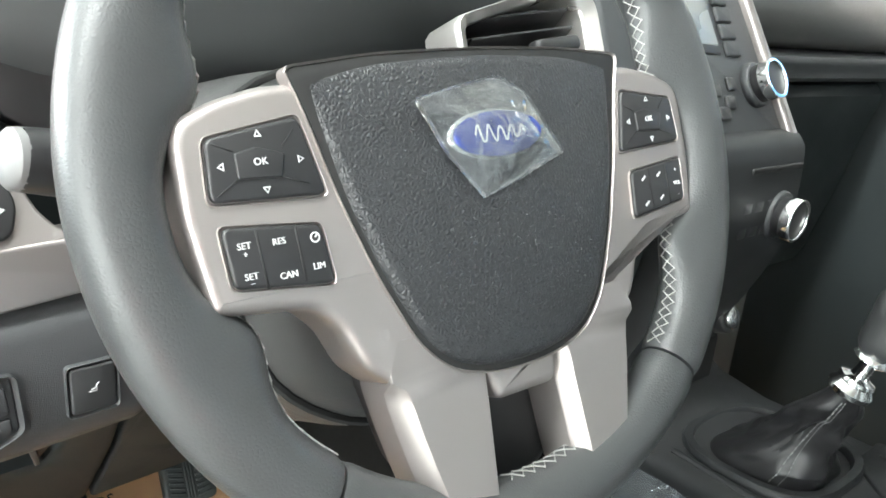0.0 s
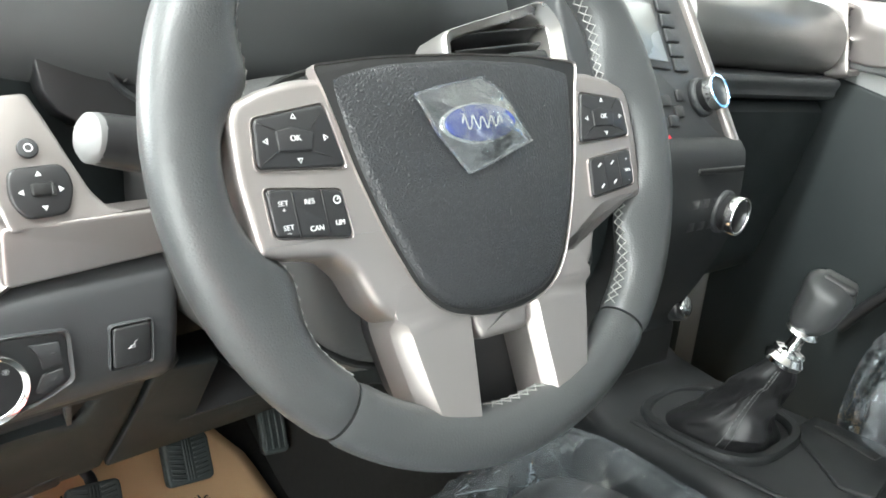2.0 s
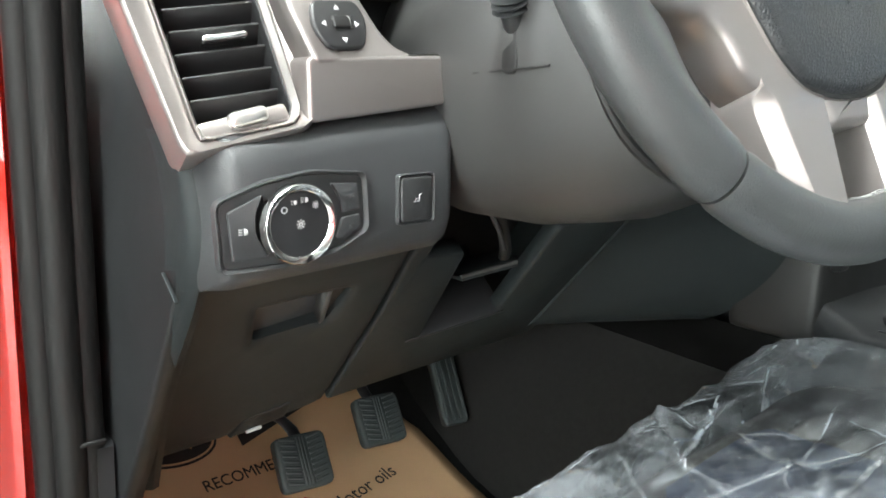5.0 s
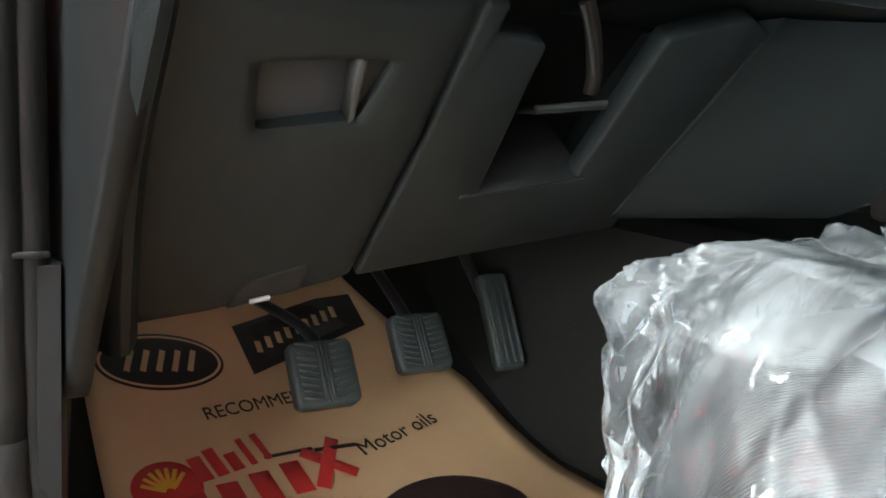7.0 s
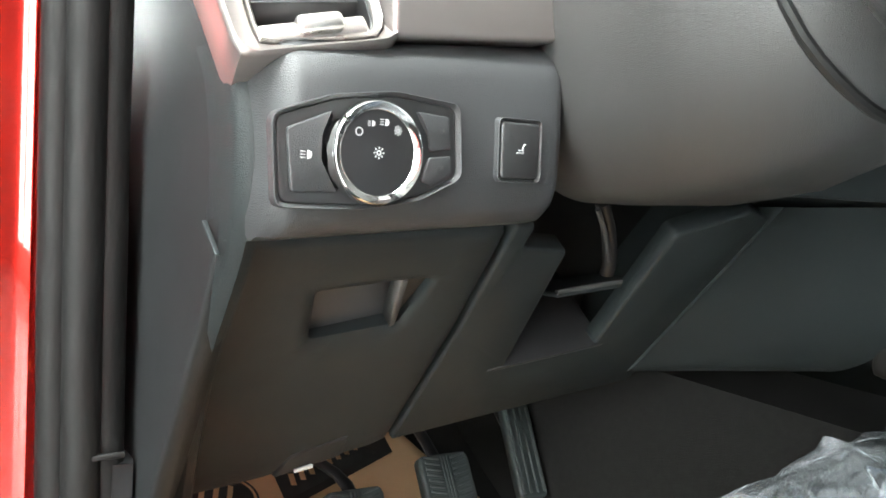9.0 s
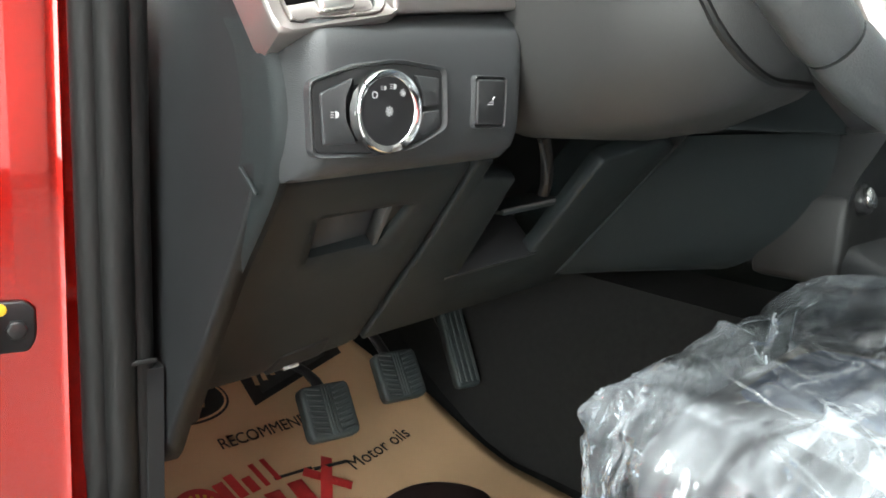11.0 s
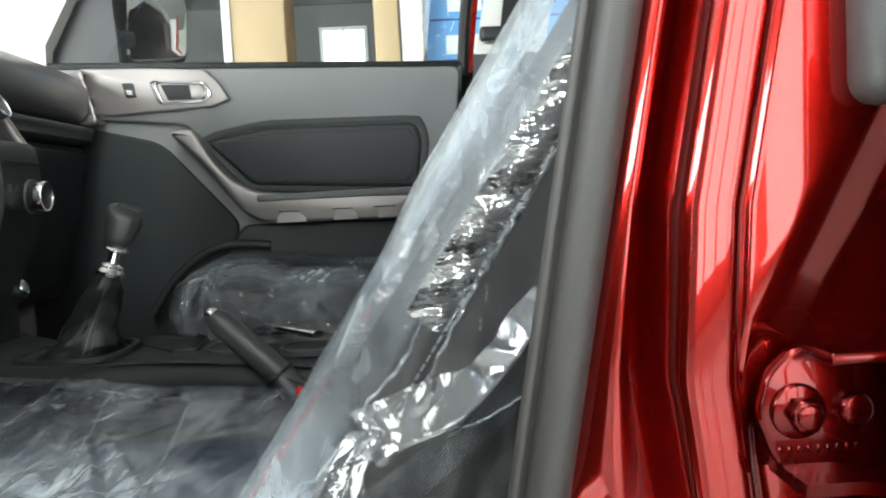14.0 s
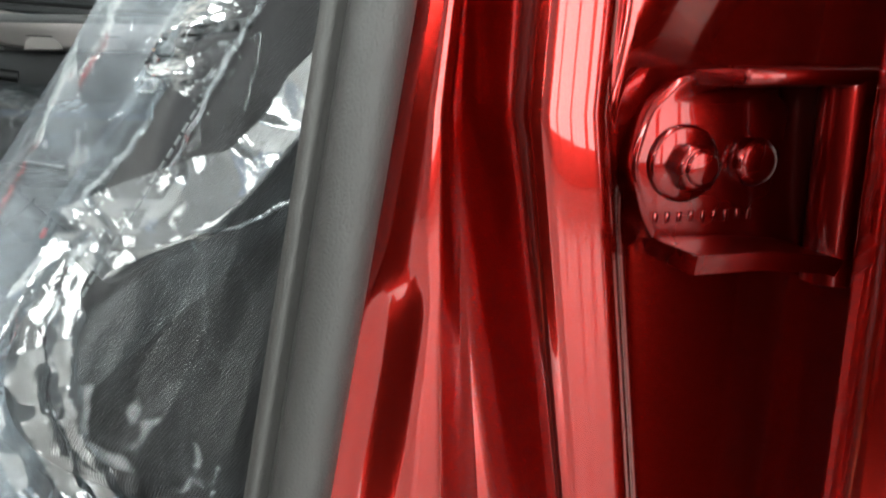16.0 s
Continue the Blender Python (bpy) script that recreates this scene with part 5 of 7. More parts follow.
for x, y in ((0.085, -0.205), (0.055, -0.315)):
    ring = [(0.042 * math.cos(k * math.pi / 20), 0.042 * math.sin(k * math.pi / 20)) for k in range(40)]
    m = Matrix.Translation((x, y, 0.898))
    holder = part("cup_holder", ring_prism(ring, [(p * 0.88, q * 0.88) for p, q in ring], m, 0, 0.009, 0.002), DASH, console)
    # near-black disc carries the shade of a deep well
    part("cup_well", disc(m, 0.038, 0, 0.0065, 0.001), DARK, holder)
part("side_rail", tube(spline([(0.145, -0.215, 0.915), (0.12, -0.25, 0.925), (0.03, -0.33, 0.925)], 5), 0.009, 10, flat=0.6), CHROME, console, "bright side rail")
part("top_border", tube(spline([(0.002, 0.075, 0.909), (0.000, 0.0, 0.906), (-0.001, -0.12, 0.905), (-0.016, -0.20, 0.903), (-0.040, -0.30, 0.898), (-0.052, -0.42, 0.893)], 6), 0.0042, 10, flat=0.6), CONSOLE, console, "raised border of the console top")
part("armrest_box", rbox((0.11, -0.62, 0.92), (0.20, 0.34, 0.14), 0.03, 4), SOFT, console, "black padded armrest")

# gear lever
gear = thing("gear_lever", "black gear lever with chrome collar and leather boot", "gear lever")
ring = [(0.092 + 0.085 * math.copysign(abs(math.cos(t)) ** 0.7, math.cos(t)), 0.018 + 0.078 * math.copysign(abs(math.sin(t)) ** 0.7, math.sin(t))) for t in [k * math.pi / 24 for k in range(48)]]
part("boot_frame", ring_prism(ring, [(0.092 + (p - 0.092) * 0.86, 0.018 + (q - 0.018) * 0.86) for p, q in ring], Matrix.Translation((0, 0, 0.895)), 0, 0.019, 0.006), CONSOLE, gear)
B0, B1 = Vector((0.088, 0.014, 0.905)), Vector((0.041, -0.052, 1.022))
rows = []
NR, NA = 46, 84
for i in range(NR):
    t = i / (NR - 1)
    c = B0.lerp(B1, t)
    wide = 0.040 * (1 - t) ** 2.6 + 0.0205 + 0.004 * math.sin(math.pi * t) - 0.005 * max(0.0, (t - 0.85) / 0.15)
    row = []
    for k in range(NA):
        a = 2 * math.pi * k / NA
        sq = 1.0 + 0.15 * (1 - t) * abs(math.sin(2 * a)) ** 1.5
        r = wide * sq
        # slack leather: slanting folds that bunch towards the foot
        slack = min(1.0, t * 5) * min(1.0, (1 - t) * 3)
        f = (1 - abs(noise.noise((math.cos(a) * 1.3, math.sin(a) * 1.3, t * 2.0 + 0.6 * math.sin(a)))) * 3.2)
        g = (1 - abs(noise.noise((math.cos(a) * 3 + 7, math.sin(a) * 3, t * 4.0))) * 3.0)
        h = noise.noise((math.cos(a) * 0.8 + 3, math.sin(a) * 0.8, t * 3.5 + 0.5 * math.sin(a + 1)))
        r += slack * (0.0034 * f + 0.0016 * g + 0.013 * h + 0.0030 * math.sin(16 * t + 2.2 * math.sin(a)) * (1 - t) - 0.001)
        row.append((c.x + r * math.cos(a), c.y + r * 0.92 * math.sin(a), c.z - 0.003 * slack * max(0, f)))
    rows.append(row)
boot = part("boot", loft(rows), BOOT, gear, "creased black leather boot")
# sewn seam down the side of the boot
bm = bmesh.new()
for i in range(3, NR - 4, 2):
    a, b = Vector(rows[i][47]), Vector(rows[i + 1][47])
    out = (a - B0.lerp(B1, i / (NR - 1))).normalized() * 0.0006
    tube([a + out, a.lerp(b, 0.75) + out], 0.0007, 5, bm=bm)
part("seam_stitching", bm, GREY, boot, "pale grey stitched seam")
for off in (-0.07, 0.07):
    bm = bmesh.new()
    for i in range(2, 36, 1):
        t0, t1 = i / 38, (i + 0.6) / 38
        seg = []
        for t in (t0, t1):
            f = t * (NR - 1)
            r0, r1 = rows[min(NR - 1, int(f))], rows[min(NR - 1, int(f) + 1)]
            k = int(NA * (0.575 + off * 0.2)) % NA
            p, q = Vector(r0[k]), Vector(r1[k])
            v = p.lerp(q, f - int(f))
            seg.append(v + (v - B0.lerp(B1, t)).normalized() * 0.0006)
        tube(seg, 0.0004, 5, bm=bm)
    part("boot_stitching", bm, GREY, boot, "pale stitching")
axis = Vector((0.10, -0.32, 1.0)).normalized()
GL = Matrix.Translation(B1) @ axis.to_track_quat("Z", "Y").to_matrix().to_4x4()


def turned(profile, m, n=32):
    return loft([[m @ Vector((r * math.cos(2 * math.pi * k / n), r * math.sin(2 * math.pi * k / n), z)) for k in range(n)] for r, z in profile])


part("collar", turned([(0.013, -0.004), (0.0185, -0.002), (0.0195, 0.003), (0.0165, 0.007), (0.0150, 0.009), (0.0165, 0.011), (0.0150, 0.014), (0.008, 0.016), (0.007, 0.022), (0.007, 0.030), (0.014, 0.032), (0.0165, 0.034), (0.0150, 0.037), (0.012, 0.040)], GL), CHROME, gear, "chrome collar rings")


def knob_shape(p):
    k = (p.z - 0.067) / 0.032
    return ((p.x * (1.0 + 0.16 * k)), p.y * (1.0 + 0.20 * k) + 0.004 * k * k, p.z + 0.004 * math.sin(p.x * 60))


part("knob", rbox((0, 0, 0.067), (0.040, 0.046, 0.060), 0.0185, 6, (2, 2, 3), shape=knob_shape, m=GL), SOFT, gear, "dark grey leather gear knob")
part("knob_cap", rbox((0, 0, 0), (0.030, 0.034, 0.010), 0.005, 5, m=GL @ Matrix.Translation((0.006, -0.003, 0.0930))), BUTTON, gear, "black knob cap")

# handbrake
hand = thing("parking_brake", "black parking brake lever with a chrome button", "parking brake")
H0, H1 = Vector((-0.062, -0.325, 0.86)), Vector((-0.038, -0.207, 0.968))
part("lever_grip", tube([H0.lerp(H1, t / 14) for t in range(15)], lambda t: 0.0155 + 0.002 * math.sin(t * 3) - (0.004 if t > 0.97 else 0), 18), SOFT, hand, "black leather grip")
d = (H1 - H0).normalized()
part("button", tube([H1, H1 + d * 0.006, H1 + d * 0.009], lambda t: 0.0095 if t < 0.8 else 0.006, 16), CHROME, hand, "chrome release button")
rows = []
for i in range(12):
    t = i / 11
    c = (H0 + Vector((-0.01, -0.035, -0.035))).lerp(H0.lerp(H1, 0.30), t)
    w = 0.038 * (1 - t) + 0.0175 * t
    rows.append([(c.x + w * math.cos(a) * (1 + 0.12 * math.sin(4 * a + 6 * t) * (1 - t)), c.y + w * 1.1 * math.sin(a) * (1 + 0.12 * math.sin(3 * a + 8 * t) * (1 - t)), c.z) for a in [2 * math.pi * k / 28 for k in range(28)]])
part("boot", loft(rows), BOOT, hand, "creased leather boot")
part("cord", tube([H0.lerp(H1, 0.30) + 0.0185 * Vector((math.cos(a), math.sin(a) * 0.8, -math.sin(a) * 0.7)) for a in [2 * math.pi * k / 20 for k in range(20)]], 0.002, 6, closed=True), SEAL, hand)
buckle = thing("belt_buckle", "black seat belt buckle with a red button", "seat belt buckle")
part("buckle_body", rbox((0, 0, 0), (0.028, 0.05, 0.018), 0.005, 3, m=pose(-0.085, -0.338, 0.848, 40, 0, 8)), BUTTON, buckle)
part("red_button", rbox((0, 0, 0), (0.034, 0.006, 0.008), 0.002, 2, m=pose(-0.085, -0.317, 0.876, 40, 0, 8)), REDLABEL, buckle, "red release button")

# ---------------- pedals ----------------


def pedal(name, label, corners, normal, arm_to, ribs, chevron):
    o = sum((Vector(c) for c in corners), Vector()) / 4
    u = (Vector(corners[1]) - Vector(corners[0])).normalized()
    v = (Vector(corners[0]) - Vector(corners[3])).normalized()
    m = plane_at(o, u, v)
    w, h = (Vector(corners[1]) - Vector(corners[0])).length, (Vector(corners[0]) - Vector(corners[3])).length
    t = thing(name, label, "pedal")
    pad_o = rounded([(-w / 2, -h / 2), (w / 2, -h / 2), (w / 2, h / 2), (-w / 2, h / 2)], 0.009)
    pad = part("pedal_pad", prism(pad_o, m, -0.014, 0.0, 0.004, 3), RUBBER, t, "worn black rubber pad")
    bm = bmesh.new()
    for k in range(ribs):
        if chevron:
            z = -h * 0.40 + h * 0.80 * k / (ribs - 1)
            for s in (-1, 1):
                strip((s * w * 0.12, z), (s * w * 0.40, z + h * 0.06), h * 0.04, m, 0.0022, bm)
        else:
            x = -w * 0.36 + w * 0.72 * k / (ribs - 1)
            strip((x, -h * 0.44), (x, h * 0.44), w * 0.09, m, 0.003, bm)
    if chevron:
        for s in (-1, 0, 1):
            strip((s * w * 0.06, -h * 0.44), (s * w * 0.06, h * 0.44), w * 0.04, m, 0.002, bm)
    part("tread", bm, RUBBER, pad)
    part("pedal_arm", tube(spline([o - m.col[2].xyz * 0.012, o + Vector((0, 0.05, 0.03)), arm_to], 5), 0.008, 10, flat=0.6), BLACKSTEEL, t)
    return t


def pads(cx, cy, cz, w, h, lean=45, turn=0):
    m = Matrix.Translation((cx, cy, cz)) @ Matrix.Rotation(radians(turn), 4, "Z") @ Matrix.Rotation(radians(-lean), 4, "X")
    return [m @ Vector(p) for p in ((-w / 2, 0, h / 2), (w / 2, 0, h / 2), (w / 2, 0, -h / 2), (-w / 2, 0, -h / 2))]


pedal("clutch_pedal", "black clutch pedal with a worn rubber pad", pads(-0.408, 0.505, 0.716, 0.062, 0.062, 35, -6), None, Vector((-0.50, 0.62, 0.80)), 9, True)
pedal("brake_pedal", "black brake pedal with a worn rubber pad", pads(-0.276, 0.540, 0.722, 0.062, 0.062, 35, -6), None, Vector((-0.31, 0.70, 0.86)), 9, True)
pedal("accelerator_pedal", "narrow ribbed black accelerator pedal", pads(-0.112, 0.600, 0.716, 0.040, 0.120, 30, -8), None, Vector((-0.12, 0.76, 0.88)), 4, False)

# ---------------- paper floor mat ----------------


def floor_z(x, y):
    """Height of the paper as it lies up the toe board."""
    return 0.577 + 0.9 * max(0.0, y - 0.47) ** 1.6 + 0.002 * noise.noise((x * 6, y * 6, 1.0))


def paper_sheet(xs, ys, edge):
    bm = bmesh.new()
    rows = []
    for y in ys:
        lo, hi = edge(y)
        rows.append([bm.verts.new((lo + (hi - lo) * s, y, floor_z(lo + (hi - lo) * s, y))) for s in xs])
    for a, b in zip(rows, rows[1:]):
        for i in range(1, len(xs)):
            bm.faces.new((a[i - 1], a[i], b[i], b[i - 1]))
    return bm


ts = [i / 24 for i in range(25)]
paper = finish("paper_mat", paper_sheet(ts, [0.12 + 0.70 * t for t in ts], lambda y: (-0.585 + 0.10 * max(0, y - 0.5), -0.130 - 0.010 * math.sin(y * 9) - 0.45 * max(0, y - 0.64) ** 1.0)), PAPER)
paper.modifiers.new("thick", "SOLIDIFY").thickness = 0.0012
tagged(paper, "printed brown kraft paper mat on the driver floor", "paper mat")
paper2 = finish("paper_mat", paper_sheet(ts, [0.05 + 0.75 * t for t in ts], lambda y: (0.27, 0.66)), PAPER)
paper2.modifiers.new("thick", "SOLIDIFY").thickness = 0.0012
tagged(paper2, "plain brown kraft paper mat on the passenger floor", "paper mat")


def on_paper(bm, lift=0.0006):
    for v in bm.verts:
        v.co.z += floor_z(v.co.x, v.co.y) + lift
    return bm


def flat(x, y, turn):
    return Matrix.Translation((x, y, 0)) @ Matrix.Rotation(radians(turn), 4, "Z")


def fine_prism(pts, m, w):
    bm = prism(pts, m, 0, w, w * 0.3, 1)
    return bm


ell = [(math.cos(k * math.pi / 24), math.sin(k * math.pi / 24)) for k in range(48)]
m = flat(-0.483, 0.722, -8)
part("oval_print", on_paper(fine_prism([(0.066 * p, 0.034 * q) for p, q in ell], m, 0.0003)), INK, paper, "black oval badge print")
part("oval_line", on_paper(ring_prism([(0.063 * p, 0.031 * q) for p, q in ell], [(0.060 * p, 0.0285 * q) for p, q in ell], m, 0.0003, 0.0007, 0.0001)), PAPER, paper)
for i in range(5):
    part("oval_stroke", on_paper(strip((-0.036 + 0.016 * i, -0.012), (-0.028 + 0.016 * i, 0.013), 0.006, shift(m, 0, 0, 0.0010), 0.0003)), PAPER, paper)
m = flat(-0.312, 0.738, 10)
part("banner_print", on_paper(fine_prism([(-0.085, -0.032), (0.092, -0.014), (0.10, 0.030), (0.05, 0.036), (-0.075, 0.030)], m, 0.0003)), INK, paper, "black slanted banner print")
for i in range(9):
    part("banner_stroke", on_paper(strip((-0.062 + 0.015 * i, -0.010 + 0.002 * i), (-0.058 + 0.015 * i, 0.004 + 0.002 * i), 0.007, shift(m, 0, 0, 0.0009), 0.0003)), PAPER, paper)
part("printed_word", on_paper(lettering("RECOMMENDS", 0.0215, flat(-0.392, 0.655, 2) @ Matrix.Translation((0, 0, 0.0005)), 0.0002, 0.98)), INK, paper)
part("printed_word", on_paper(lettering("Motor oils", 0.0275, flat(-0.268, 0.585, 12) @ Matrix.Translation((0, 0, 0.0005)), 0.0002)), INK, paper)
m = flat(-0.454, 0.585, 9)
bm = bmesh.new()
for i, (h, w) in enumerate(((0.030, 0.014), (0.034, 0.012), (0.022, 0.012), (0.034, 0.007), (0.034, 0.007))):
    strip((-0.034 + 0.017 * i, -0.004), (-0.034 + 0.017 * i, -0.004 + h), w, shift(m, 0, 0, 0.0004), 0.0003, bm)
part("red_script", on_paper(bm), REDINK, paper, "red brand bars")
m = flat(-0.440, 0.553, 8)
bm = bmesh.new()
for i in range(4):
    strip((-0.070 + 0.034 * i, -0.022), (-0.064 + 0.034 * i, 0.020), 0.021, shift(m, 0, 0, 0.0004), 0.0003, bm)
strip((0.050, -0.024), (0.100, 0.030), 0.014, shift(m, 0, 0, 0.0004), 0.0003, bm)
strip((0.058, 0.026), (0.094, -0.022), 0.014, shift(m, 0, 0, 0.0008), 0.0003, bm)
part("red_letters", on_paper(bm), REDINK, paper, "bold red brand bars")
bm = bmesh.new()
strip((0.020, 0.034), (0.072, 0.026), 0.004, shift(m, 0, 0, 0.0004), 0.0003, bm)
strip((0.072, 0.022), (0.118, 0.012), 0.005, shift(m, 0, 0, 0.0012), 0.0003, bm)
part("swoosh", on_paper(bm), INK, paper)
m = flat(-0.524, 0.578, 8)
part("fan_print", on_paper(fine_prism([(0.032 * math.cos(t), 0.030 * math.sin(t)) for t in [k * math.pi / 16 for k in range(32)]], m, 0.0003)), REDINK, paper)
bm = bmesh.new()
for k in range(7):
    a = radians(30 + 20 * k)
    strip((0.004 * math.cos(a), 0.004 * math.sin(a) - 0.006), (0.024 * math.cos(a), 0.024 * math.sin(a) - 0.002), 0.004, shift(m, 0, 0, 0.0005), 0.0003, bm)
part("fan_rays", on_paper(bm), YELLOWINK, paper)
m = flat(-0.292, 0.452, 5)
part("dark_print", on_paper(fine_prism([(0.085 * p, 0.060 * q) for p, q in ell], m, 0.0003)), material("maroon_ink", (0.035, 0.012, 0.014), 0.6), paper, "large dark maroon oval print")

# ---------------- seats ----------------


def ridge(v):
    """A sharp fold where the noise passes through nought."""
    return max(0.0, 1 - abs(noise.noise(v)) * 3.0)


def tents(p, planes):
    """Straight sharp creases with flat flanks, each along a plane and of limited reach."""
    h = 0.0
    for n, c, w, a, o, reach in planes:
        d = abs(n.dot(p) - c)
        if d < w:
            k = 1 - (p - o).length_squared / (reach * reach)
            if k > 0:
                h += a * (1 - d / w) * min(1.0, 2 * k)
    return h


def crease_planes(seed, count, lo, hi, lean, width, height, reach):
    """Random crease planes within a box; lean sets how the normals are stretched."""
    rnd = random.Random(seed)
    out = []
    for _ in range(count):
        o = Vector([rnd.uniform(a, b) for a, b in zip(lo, hi)])
        n = Vector([rnd.gauss(0, k) for k in lean]).normalized()
        out.append((n, n.dot(o), rnd.uniform(*width), rnd.uniform(*height) * rnd.choice((1, 1, -0.6)), o, rnd.uniform(*reach)))
    return out


FRONT = [(-0.64, -0.02), (-0.60, 0.015), (-0.50, 0.088), (-0.42, 0.122), (-0.30, 0.150), (-0.10, 0.170), (0.02, 0.165)]


def front_y(x):
    """The seat's rounded front edge in plan."""
    for (a, ya), (b, yb) in zip(FRONT, FRONT[1:]):
        if x <= b:
            return ya + (yb - ya) * max(0.0, (x - a) / (b - a))
    return FRONT[-1][1]


def round_front(x, y, reach):
    return y if y < -0.20 else -0.20 + (y + 0.20) * (front_y(x) + 0.20) / (reach + 0.20)


def shoulder(x, y):
    """How far the cushion's outer edge falls away behind its front corner."""
    return 0.045 * max(0.0, (-0.46 - x) / 0.15) ** 2 * max(0.0, min(1.0, (0.0 - y) / 0.12))


def seat(name, label, dx, dy, dz):
    s = thing(name, label, "seat")

    def cushion_shape(p):
        x, y, z = p
        y = round_front(x, y, 0.165)
        u = (x + 0.32) / 0.27
        if z > 0.80:
            z += 0.020 * abs(u) ** 2.2 - 0.014 * max(0, (-0.05 - y)) / 0.3 - shoulder(x, y)
        if y > 0.02:
            z -= 0.05 * ((y - 0.02) / 0.13) ** 2 * (1 if z > 0.8 else 0.2)
        return (x, y, z)

    d = Vector((dx, dy, dz))
    mv = Matrix.Translation(d)
    part("cushion", rbox((-0.32, -0.14, 0.775), (0.53, 0.57, 0.19), 0.06, 5, (8, 8, 2), shape=cushion_shape, m=mv), FABRIC, s, "dark fabric cushion")
    part("centre_panel", rbox((-0.32, -0.12, 0.7765), (0.27, 0.50, 0.19), 0.06, 5, (6, 8, 2), shape=cushion_shape, m=mv), INSERT, s, "blue grey patterned centre panel")
    bk = mv @ pose(-0.378, -0.632, 1.138, 34, 0, 0)

    def back_shape(p):
        x, y, z = p
        u = x / 0.27
        if y > 0:
            y += 0.030 * abs(u) ** 3 - 0.012
        return (x * (1 - 0.10 * max(0, z) / 0.35), y, z)

    part("backrest", rbox((0, 0, 0), (0.535, 0.15, 0.70), 0.055, 5, (10, 2, 10), shape=back_shape, m=bk), FABRIC, s, "dark fabric backrest")
    part("headrest", rbox((0, 0, 0), (0.27, 0.10, 0.18), 0.045, 5, (4, 2, 3), m=bk @ Matrix.Translation((0, 0.02, 0.50))), FABRIC, s)
    part("seat_base", rbox((-0.32, -0.20, 0.635), (0.46, 0.48, 0.13), 0.02, 2, m=mv), BLACKSTEEL, s)
    part("side_cover", rbox((-0.600, -0.26, 0.74), (0.035, 0.46, 0.15), 0.016, 4, m=mv), TRIM, s, "dark plastic seat side cover")
    for x in (-0.16, 0.16):
        part("headrest_post", tube([(bk @ Vector((x * 0.5, 0.01, 0.34))), (bk @ Vector((x * 0.5, 0.01, 0.44)))], 0.006, 10), STEEL, s)
    return s, cushion_shape, back_shape, mv, bk


FOLDS = (
    (0.0030, ((-0.581, -0.080), (-0.545, -0.090), (-0.440, -0.062), (-0.361, -0.048), (-0.211, -0.040), (-0.097, -0.035))),
    (0.0022, ((-0.097, -0.035), (-0.110, -0.080), (-0.121, -0.123), (-0.139, -0.171))),
    (0.0034, ((-0.110, -0.195), (-0.322, -0.223), (-0.506, -0.257), (-0.585, -0.270))),
    (0.0020, ((-0.512, -0.269), (-0.402, -0.292), (-0.340, -0.305))),
    (0.0024, ((-0.436, 0.066), (-0.489, -0.011), (-0.532, -0.073))),
    (0.0020, ((-0.120, -0.100), (-0.300, -0.140), (-0.418, -0.171))),
)


# long folds that fan out across the cushion from its inner edge: where they end, half width, height
FAN = ((0.085, 0.030, 0.007), (0.010, 0.020, 0.006), (-0.056, 0.034, 0.011), (-0.105, 0.022, 0.006), (-0.175, 0.042, 0.011), (-0.222, 0.022, 0.006), (-0.262, 0.034, 0.012), (-0.330, 0.030, 0.008))


def fan_folds(x, y):
    h = 0.0
    for end, w, a in FAN:
        t = (-0.07 - x) / 0.56
        if t < -0.1:
            continue
        d = y - (-0.03 + 0.02 * (1 if end > -0.1 else -4) * max(0, t) * (1 - t) + (end + 0.03) * t)
        ww = w * (0.30 + 0.70 * max(0.0, t))
        k = 1 - (d / ww if d > 0 else -d / (ww * 0.55))
        if k > 0:
            h += a * k * max(0.0, min(1.0, 0.10 + 1.6 * t))
    return h


